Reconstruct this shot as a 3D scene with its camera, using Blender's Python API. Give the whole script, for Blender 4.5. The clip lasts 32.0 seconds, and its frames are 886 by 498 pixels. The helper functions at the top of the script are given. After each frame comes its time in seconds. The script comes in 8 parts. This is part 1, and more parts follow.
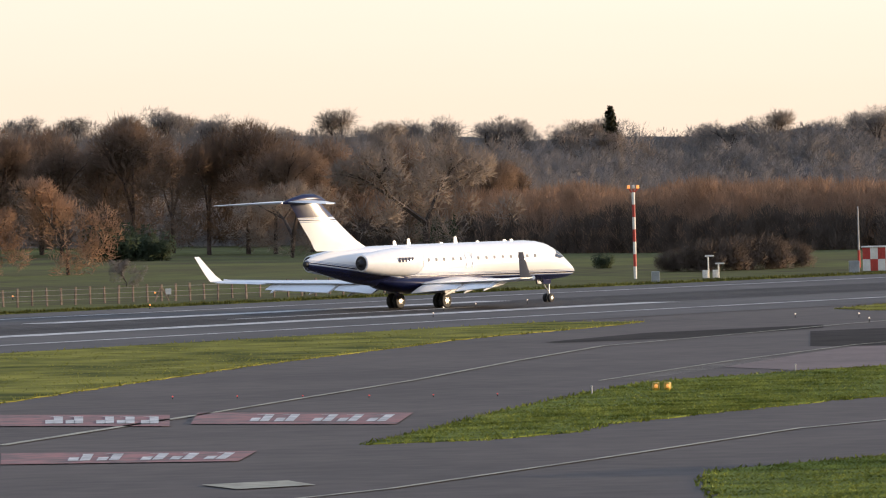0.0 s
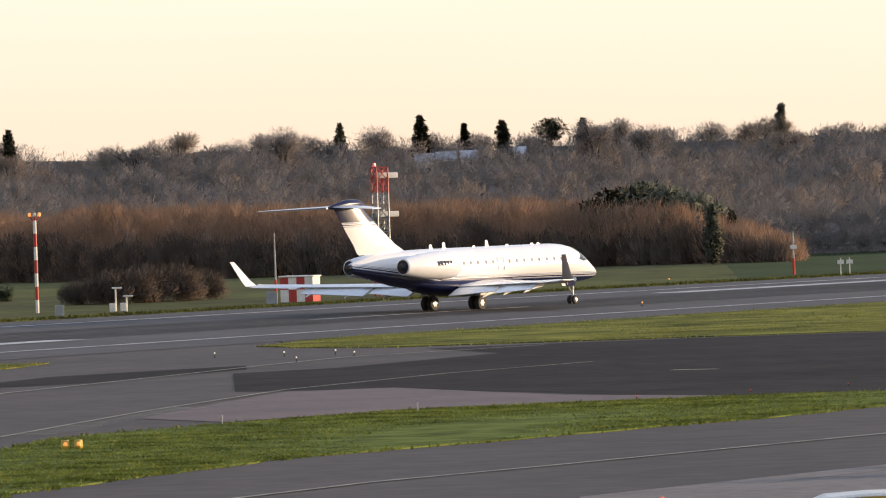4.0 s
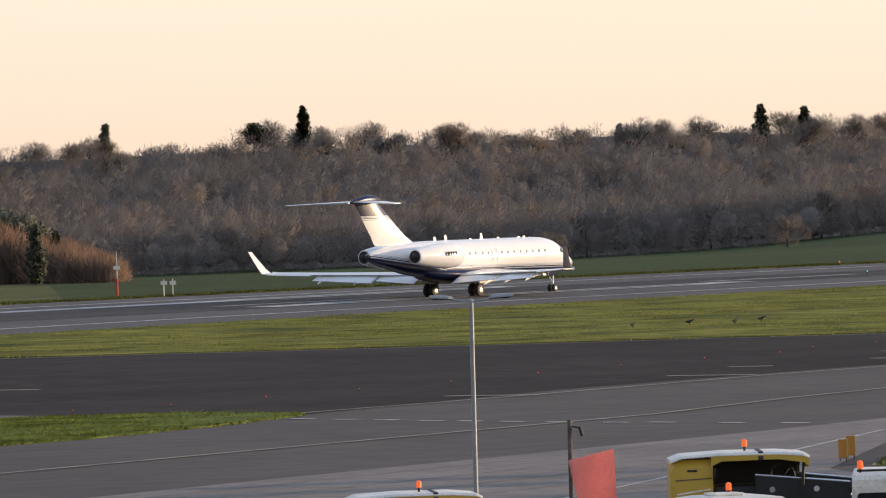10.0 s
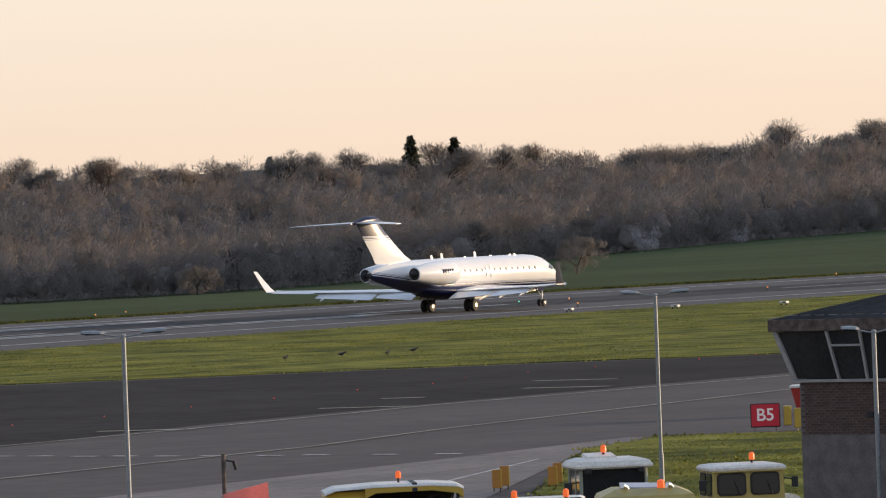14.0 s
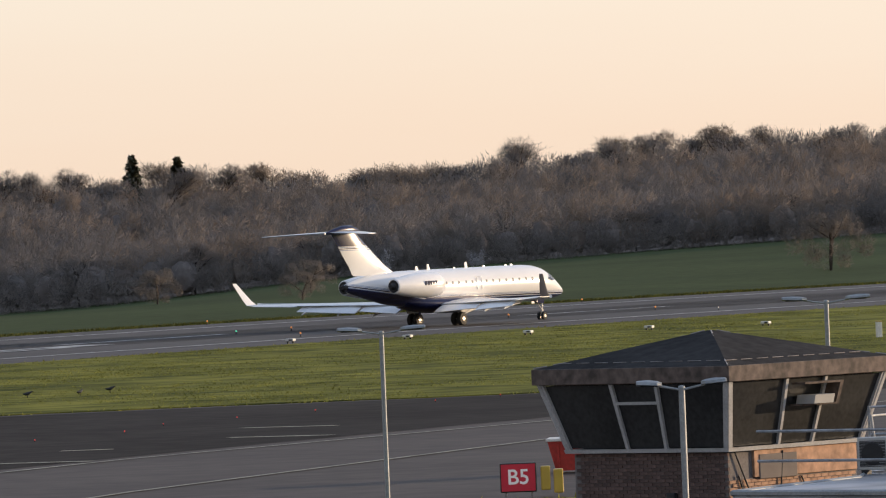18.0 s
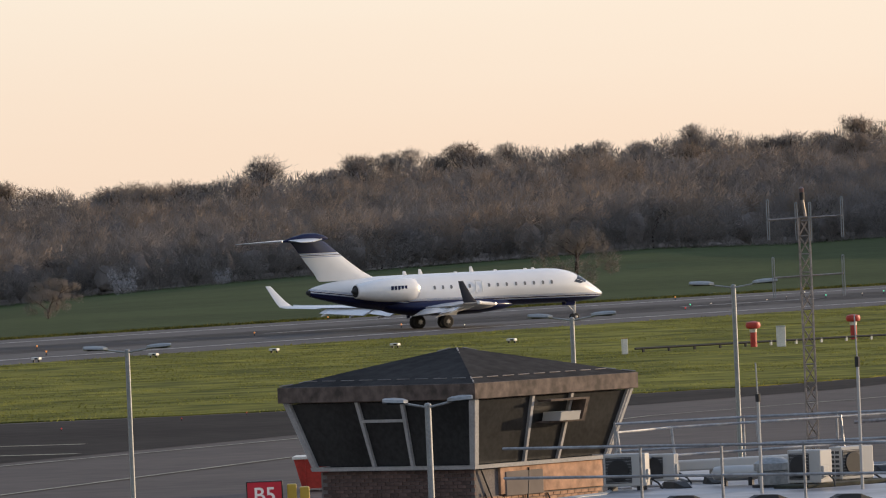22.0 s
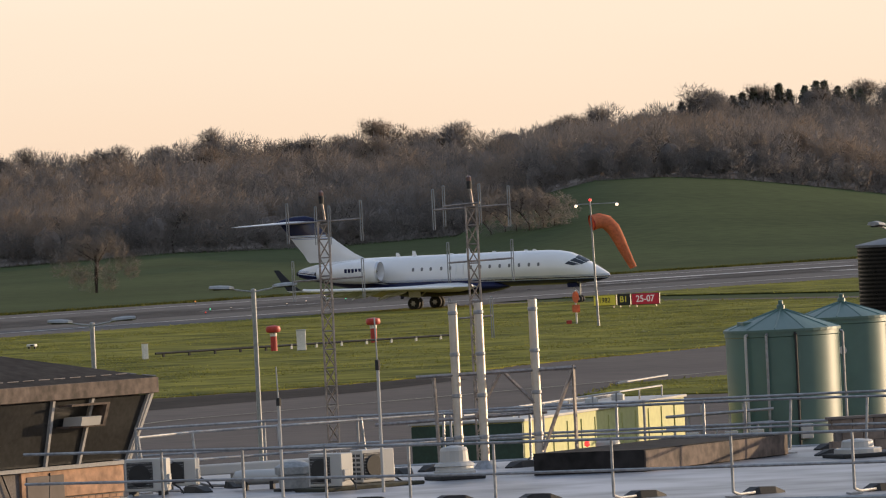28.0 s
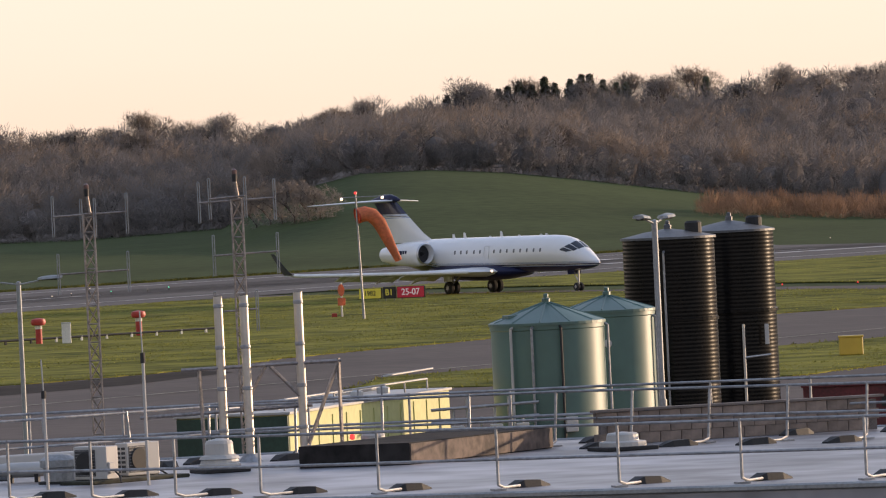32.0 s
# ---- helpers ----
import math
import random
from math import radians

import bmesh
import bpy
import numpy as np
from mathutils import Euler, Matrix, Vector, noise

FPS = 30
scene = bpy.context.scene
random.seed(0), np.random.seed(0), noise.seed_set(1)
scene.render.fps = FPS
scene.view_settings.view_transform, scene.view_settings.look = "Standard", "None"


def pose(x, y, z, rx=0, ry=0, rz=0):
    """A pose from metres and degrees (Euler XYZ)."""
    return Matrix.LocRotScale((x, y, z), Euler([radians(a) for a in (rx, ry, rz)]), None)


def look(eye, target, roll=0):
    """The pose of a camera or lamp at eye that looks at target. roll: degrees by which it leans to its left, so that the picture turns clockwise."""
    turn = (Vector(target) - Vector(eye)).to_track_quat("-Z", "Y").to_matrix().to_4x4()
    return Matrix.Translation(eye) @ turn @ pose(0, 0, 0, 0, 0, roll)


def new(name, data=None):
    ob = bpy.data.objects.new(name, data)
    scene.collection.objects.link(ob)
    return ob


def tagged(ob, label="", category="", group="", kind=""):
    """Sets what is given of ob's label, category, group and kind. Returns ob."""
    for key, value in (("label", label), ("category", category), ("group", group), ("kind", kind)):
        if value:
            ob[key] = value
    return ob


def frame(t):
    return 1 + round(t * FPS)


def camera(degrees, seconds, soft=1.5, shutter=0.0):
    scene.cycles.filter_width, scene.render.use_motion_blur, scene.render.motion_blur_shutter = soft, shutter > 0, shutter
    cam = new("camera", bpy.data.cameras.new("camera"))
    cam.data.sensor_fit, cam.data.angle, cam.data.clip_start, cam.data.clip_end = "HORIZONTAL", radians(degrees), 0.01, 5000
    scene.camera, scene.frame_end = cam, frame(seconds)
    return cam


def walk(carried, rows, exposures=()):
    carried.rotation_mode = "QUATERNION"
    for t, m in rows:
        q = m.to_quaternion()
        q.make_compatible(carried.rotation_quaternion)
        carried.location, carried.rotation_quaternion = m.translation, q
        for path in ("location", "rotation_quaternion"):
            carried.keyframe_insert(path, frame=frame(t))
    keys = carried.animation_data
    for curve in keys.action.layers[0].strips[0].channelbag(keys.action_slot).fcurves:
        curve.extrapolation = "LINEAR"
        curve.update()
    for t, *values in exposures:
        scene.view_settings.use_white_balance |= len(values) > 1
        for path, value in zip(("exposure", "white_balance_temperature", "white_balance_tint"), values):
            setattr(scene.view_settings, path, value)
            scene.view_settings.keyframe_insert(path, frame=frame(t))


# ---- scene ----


def aim(x, y, z, yaw, pitch, roll):
    """A camera pose: yaw clockwise from +y, pitch up, roll about the line of sight, in degrees."""
    return pose(x, y, z, 90 + pitch, 0, -yaw) @ pose(0, 0, 0, 0, 0, roll)


cam = camera(6.239, 32.0, soft=1.15)
PATH = [
    (0, -17.1, -97, 10, 1.8651, -0.6732, -1.478),
    (0.5, -17.1, -97, 10, 2.5489, -0.6731, -1.446),
    (0.9, -17.1, -97, 10, 2.9821, -0.6701, -1.434),
    (1, -17.01, -95.22, 10, 3.0921, -0.6716, -1.431),
    (1.1, -16.83, -91.65, 10, 3.177, -0.6772, -1.429),
    (1.2, -16.64, -88.09, 10, 3.262, -0.6828, -1.428),
    (1.3, -16.46, -84.52, 10, 3.3506, -0.6885, -1.426),
    (1.4, -16.28, -80.96, 10, 3.4394, -0.6943, -1.425),
    (1.5, -16.1, -77.39, 10, 3.5308, -0.7001, -1.423),
    (1.6, -15.91, -73.83, 10, 3.619, -0.7014, -1.457),
    (1.7, -15.73, -70.26, 10, 3.7098, -0.7027, -1.491),
    (1.8, -15.55, -66.7, 10, 3.8031, -0.704, -1.525),
    (1.9, -15.37, -63.13, 10, 3.8969, -0.7053, -1.559),
    (2, -15.18, -59.57, 10, 3.992, -0.7066, -1.593),
    (2.1, -15, -56, 10, 4.0934, -0.7137, -1.605),
    (2.5, -15, -56, 10, 4.4638, -0.7226, -1.651),
    (3, -15, -56, 10, 4.9443, -0.7401, -1.735),
    (3.5, -15, -56, 10, 5.4922, -0.7281, -1.785),
    (4, -15, -56, 10, 6.1042, -0.6271, -1.912),
    (4.5, -15, -56, 10, 6.7619, -0.5973, -1.682),
    (6.5, -15, -56, 10, 8.0317, -0.844, -1.399),
    (7, -15, -56, 10, 8.493, -0.8351, -1.074),
    (7.5, -15, -56, 10, 8.8962, -0.805, -1.165),
    (8, -15, -56, 10, 9.3684, -0.7777, -1.136),
    (8.5, -15, -56, 10, 9.8218, -0.5813, -1.138),
    (9, -15, -56, 10, 10.2218, -0.5451, -1.203),
    (9.5, -15, -56, 10, 10.5499, -0.6019, -1.296),
    (10, -15, -56, 10, 10.8734, -0.6238, -1.53),
    (10.5, -15, -56, 10, 11.203, -0.5645, -1.693),
    (11, -15, -56, 10, 11.5187, -0.5534, -1.649),
    (11.5, -15, -56, 10, 11.8101, -0.5317, -1.785),
    (12, -15, -56, 10, 12.0904, -0.5236, -1.931),
    (12.5, -15, -56, 10, 12.3554, -0.4995, -2.033),
    (13, -15, -56, 10, 12.6995, -0.454, -2.078),
    (13.5, -15, -56, 10, 13.0364, -0.4508, -2.283),
    (14, -15, -56, 10, 13.3358, -0.4691, -2.186),
    (14.5, -15, -56, 10, 13.6098, -0.4905, -2.175),
    (14.7, -13.67, -51.03, 9.96, 13.6847, -0.4842, -2.178),
    (15, -11.54, -43.07, 9.88, 13.7985, -0.4746, -2.182),
    (15.25, -9.58, -35.76, 9.82, 13.8945, -0.4664, -2.186),
    (15.5, -7.5, -28, 9.75, 13.9923, -0.458, -2.189),
    (15.75, -5.42, -20.24, 9.68, 14.0928, -0.4493, -2.193),
    (16, -3.46, -12.93, 9.62, 14.1967, -0.4405, -2.196),
    (16.25, -1.67, -6.24, 9.56, 14.3041, -0.4314, -2.2),
    (16.5, 0, 0, 9.5, 14.4145, -0.4223, -2.203),
    (17, 0, 0, 9.5, 14.6509, -0.4197, -2.157),
    (17.5, 0, 0, 9.5, 14.9432, -0.4194, -2.443),
    (18, 0, 0, 9.5, 15.2249, -0.3759, -2.307),
    (18.5, 0, 0, 9.5, 15.4084, -0.3697, -2.09),
    (19, 0, 0, 9.5, 15.6437, -0.3957, -2.12),
    (19.5, 0, 0, 9.5, 15.966, -0.4335, -2.238),
    (20, 0, 0, 9.5, 16.2928, -0.4564, -2.226),
    (20.5, 0, 0, 9.5, 16.5764, -0.4398, -2.347),
    (21, 0, 0, 9.5, 16.7337, -0.4087, -2.444),
    (21.5, 0, 0, 9.5, 16.8736, -0.3461, -2.546),
    (22, 0, 0, 9.5, 17.0202, -0.3243, -2.453),
    (22.5, 0, 0, 9.5, 17.2385, -0.3474, -2.453),
    (23, 0, 0, 9.5, 17.4473, -0.3681, -2.636),
    (23.5, 0, 0, 9.5, 17.6371, -0.3677, -2.769),
    (24, 0, 0, 9.5, 17.931, -0.3382, -2.727),
    (24.5, 0, 0, 9.5, 18.2074, -0.3454, -2.453),
    (25, 0, 0, 9.5, 18.5475, -0.3569, -2.393),
    (25.5, 0, 0, 9.5, 18.9449, -0.4119, -2.184),
    (26, 0, 0, 9.5, 19.3254, -0.4296, -2.572),
    (26.5, 0, 0, 9.5, 19.6485, -0.4302, -2.648),
    (28.5, 0, 0, 9.5, 20.5492, -0.4544, -2.894),
    (29, 0, 0, 9.5, 20.6663, -0.4568, -2.985),
    (29.5, 0, 0, 9.5, 20.8611, -0.4531, -3.034),
    (30, 0, 0, 9.5, 21.1211, -0.4466, -2.744),
    (30.5, 0, 0, 9.5, 21.4096, -0.4925, -2.585),
    (31, 0, 0, 9.5, 21.644, -0.5531, -2.832),
    (31.5, 0, 0, 9.5, 21.8411, -0.5825, -2.832),
    (32, 0, 0, 9.5, 22.0513, -0.5761, -2.725),
]

walk(cam, [(t, aim(*row)) for t, *row in PATH], [(0, 0.28, 6250, 10), (4, 0.27, 6500, 11), (6, 0.3, 6500, 11), (8, 0.28, 6500, 11), (10, 0.1, 6450, 11), (12, 0.05, 6350, 11), (14, -0.03, 6300, 10), (19, -0.05, 6350, 10), (26, -0.06, 6500, 10), (29, -0.02, 6680, 10), (32, 0.09, 6550, 16)])

# ---- light: low evening sun from the right, pale warm sky ----
SUN_AZ, SUN_EL = 83.0, 6.5
world = bpy.data.worlds.new("world")
scene.world = world
world.use_nodes = True
wn = world.node_tree
wn.nodes.clear()
sky = wn.nodes.new("ShaderNodeTexSky")
sky.sky_type, sky.sun_disc = "NISHITA", False
sky.sun_elevation, sky.sun_rotation = radians(SUN_EL), radians(SUN_AZ)
sky.air_density, sky.dust_density, sky.ozone_density = 1.0, 2.5, 0.6
geo = wn.nodes.new("ShaderNodeTexCoord")
sep = wn.nodes.new("ShaderNodeSeparateXYZ")
ramp = wn.nodes.new("ShaderNodeValToRGB")
ramp.color_ramp.elements[0].position, ramp.color_ramp.elements[0].color = 0.0, (0.98, 0.745, 0.56, 1)
ramp.color_ramp.elements[1].position, ramp.color_ramp.elements[1].color = 0.045, (1.0, 0.92, 0.78, 1)
e = ramp.color_ramp.elements.new(0.25)
e.color = (0.60, 0.67, 0.82, 1)
e = ramp.color_ramp.elements.new(0.9)
e.color = (0.34, 0.46, 0.69, 1)
cloud = wn.nodes.new("ShaderNodeTexNoise")
cloud.inputs["Scale"].default_value, cloud.inputs["Detail"].default_value = 9.0, 4.0
cmap = wn.nodes.new("ShaderNodeMapping")
cmap.inputs["Scale"].default_value = (1, 1, 9)
lift = wn.nodes.new("ShaderNodeMath")
lift.operation = "MULTIPLY_ADD"
lift.inputs[1].default_value, lift.inputs[2].default_value = 0.012, -0.006
addz = wn.nodes.new("ShaderNodeMath")
addz.operation = "ADD"
mix = wn.nodes.new("ShaderNodeMix")
mix.data_type, mix.blend_type = "RGBA", "MIX"
mix.inputs[0].default_value = 0.82
gain = wn.nodes.new("ShaderNodeVectorMath")
gain.operation = "SCALE"
gain.inputs["Scale"].default_value = 0.10
# the evening sky is brighter round the sun and dimmer on the far side
toward = wn.nodes.new("ShaderNodeVectorMath")
toward.operation = "DOT_PRODUCT"
toward.inputs[1].default_value = (math.sin(radians(SUN_AZ)), math.cos(radians(SUN_AZ)), 0.0)
swing = wn.nodes.new("ShaderNodeMapRange")
swing.interpolation_type = "SMOOTHSTEP"
swing.inputs[1].default_value, swing.inputs[2].default_value, swing.inputs[3].default_value, swing.inputs[4].default_value = -1.0, 1.0, 0.74, 1.07
bright = wn.nodes.new("ShaderNodeVectorMath")
bright.operation = "SCALE"
bg = wn.nodes.new("ShaderNodeBackground")
bg.inputs["Strength"].default_value = 1.22
wo = wn.nodes.new("ShaderNodeOutputWorld")
wn.links.new(geo.outputs["Generated"], sep.inputs[0])
wn.links.new(geo.outputs["Generated"], cmap.inputs[0])
wn.links.new(cmap.outputs[0], cloud.inputs["Vector"])
wn.links.new(cloud.outputs["Fac"], lift.inputs[0])
wn.links.new(sep.outputs["Z"], addz.inputs[0])
wn.links.new(lift.outputs[0], addz.inputs[1])
wn.links.new(addz.outputs[0], ramp.inputs[0])
wn.links.new(sky.outputs[0], gain.inputs[0])
wn.links.new(gain.outputs[0], mix.inputs[6])
wn.links.new(ramp.outputs[0], mix.inputs[7])
wn.links.new(geo.outputs["Generated"], toward.inputs[0])
wn.links.new(toward.outputs["Value"], swing.inputs[0])
wn.links.new(mix.outputs[2], bright.inputs[0])
wn.links.new(swing.outputs[0], bright.inputs["Scale"])
wn.links.new(bright.outputs[0], bg.inputs["Color"])
wn.links.new(bg.outputs[0], wo.inputs["Surface"])
sun = new("sun", bpy.data.lights.new("sun", "SUN"))
sun.data.energy, sun.data.angle, sun.data.color = 5.0, radians(0.6), (1.0, 0.74, 0.48)
_s = Vector((math.sin(radians(SUN_AZ)) * math.cos(radians(SUN_EL)), math.cos(radians(SUN_AZ)) * math.cos(radians(SUN_EL)), math.sin(radians(SUN_EL))))
sun.matrix_world = look(_s * 500 + Vector((150, 400, 0)), (150, 400, 0))


# ---- materials ----
def material(name, color, rough=0.6, metal=0.0, vary=0.15, scale=2.0, bump=0.0, fine=None, spec=0.5, coat=0.0, rand=0.0, dark=None, emit=None, soft=0.0):
    """A surface whose colour varies at a coarse and a fine scale, in metres of the object's own space."""
    m = bpy.data.materials.new(name)
    m.use_nodes = True
    nt = m.node_tree
    b = nt.nodes["Principled BSDF"]
    b.inputs["Roughness"].default_value, b.inputs["Metallic"].default_value = rough, metal
    b.inputs["Specular IOR Level"].default_value, b.inputs["Coat Weight"].default_value = spec, coat
    tc = nt.nodes.new("ShaderNodeTexCoord")
    n1, n2 = nt.nodes.new("ShaderNodeTexNoise"), nt.nodes.new("ShaderNodeTexNoise")
    n1.inputs["Scale"].default_value, n1.inputs["Detail"].default_value = 1 / scale, 5
    n2.inputs["Scale"].default_value, n2.inputs["Detail"].default_value = (fine or 12 / scale), 3
    nt.links.new(tc.outputs["Object"], n1.inputs["Vector"])
    nt.links.new(tc.outputs["Object"], n2.inputs["Vector"])
    addn = nt.nodes.new("ShaderNodeMath")
    addn.operation = "ADD"
    nt.links.new(n1.outputs["Fac"], addn.inputs[0])
    nt.links.new(n2.outputs["Fac"], addn.inputs[1])
    r = nt.nodes.new("ShaderNodeValToRGB")
    lo = dark or [c * (1 - 1.6 * vary) for c in color]
    hi = [min(1, c * (1 + 1.6 * vary)) for c in color]
    r.color_ramp.elements[0].position, r.color_ramp.elements[0].color = 0.38, (*lo, 1)
    r.color_ramp.elements[1].position, r.color_ramp.elements[1].color = 0.62, (*hi, 1)
    half = nt.nodes.new("ShaderNodeMath")
    half.operation = "MULTIPLY"
    half.inputs[1].default_value = 0.5
    nt.links.new(addn.outputs[0], half.inputs[0])
    nt.links.new(half.outputs[0], r.inputs[0])
    out = r.outputs[0]
    if rand:
        oi = nt.nodes.new("ShaderNodeObjectInfo")
        mr = nt.nodes.new("ShaderNodeMapRange")
        mr.inputs[3].default_value, mr.inputs[4].default_value = 1 - rand, 1 + rand
        nt.links.new(oi.outputs["Random"], mr.inputs[0])
        vm = nt.nodes.new("ShaderNodeVectorMath")
        vm.operation = "SCALE"
        nt.links.new(out, vm.inputs[0])
        nt.links.new(mr.outputs[0], vm.inputs["Scale"])
        out = vm.outputs[0]
    nt.links.new(out, b.inputs["Base Color"])
    if bump:
        bp = nt.nodes.new("ShaderNodeBump")
        bp.inputs["Strength"].default_value, bp.inputs["Distance"].default_value = bump, 0.05
        nt.links.new(n2.outputs["Fac"], bp.inputs["Height"])
        nt.links.new(bp.outputs[0], b.inputs["Normal"])
    if emit:
        b.inputs["Emission Color"].default_value, b.inputs["Emission Strength"].default_value = (*emit[0], 1), emit[1]
    if soft:
        tr = nt.nodes.new("ShaderNodeBsdfTranslucent")
        nt.links.new(out, tr.inputs["Color"])
        mx = nt.nodes.new("ShaderNodeMixShader")
        mx.inputs[0].default_value = soft
        nt.links.new(b.outputs[0], mx.inputs[1])
        nt.links.new(tr.outputs[0], mx.inputs[2])
        nt.links.new(mx.outputs[0], nt.nodes["Material Output"].inputs["Surface"])
    return m


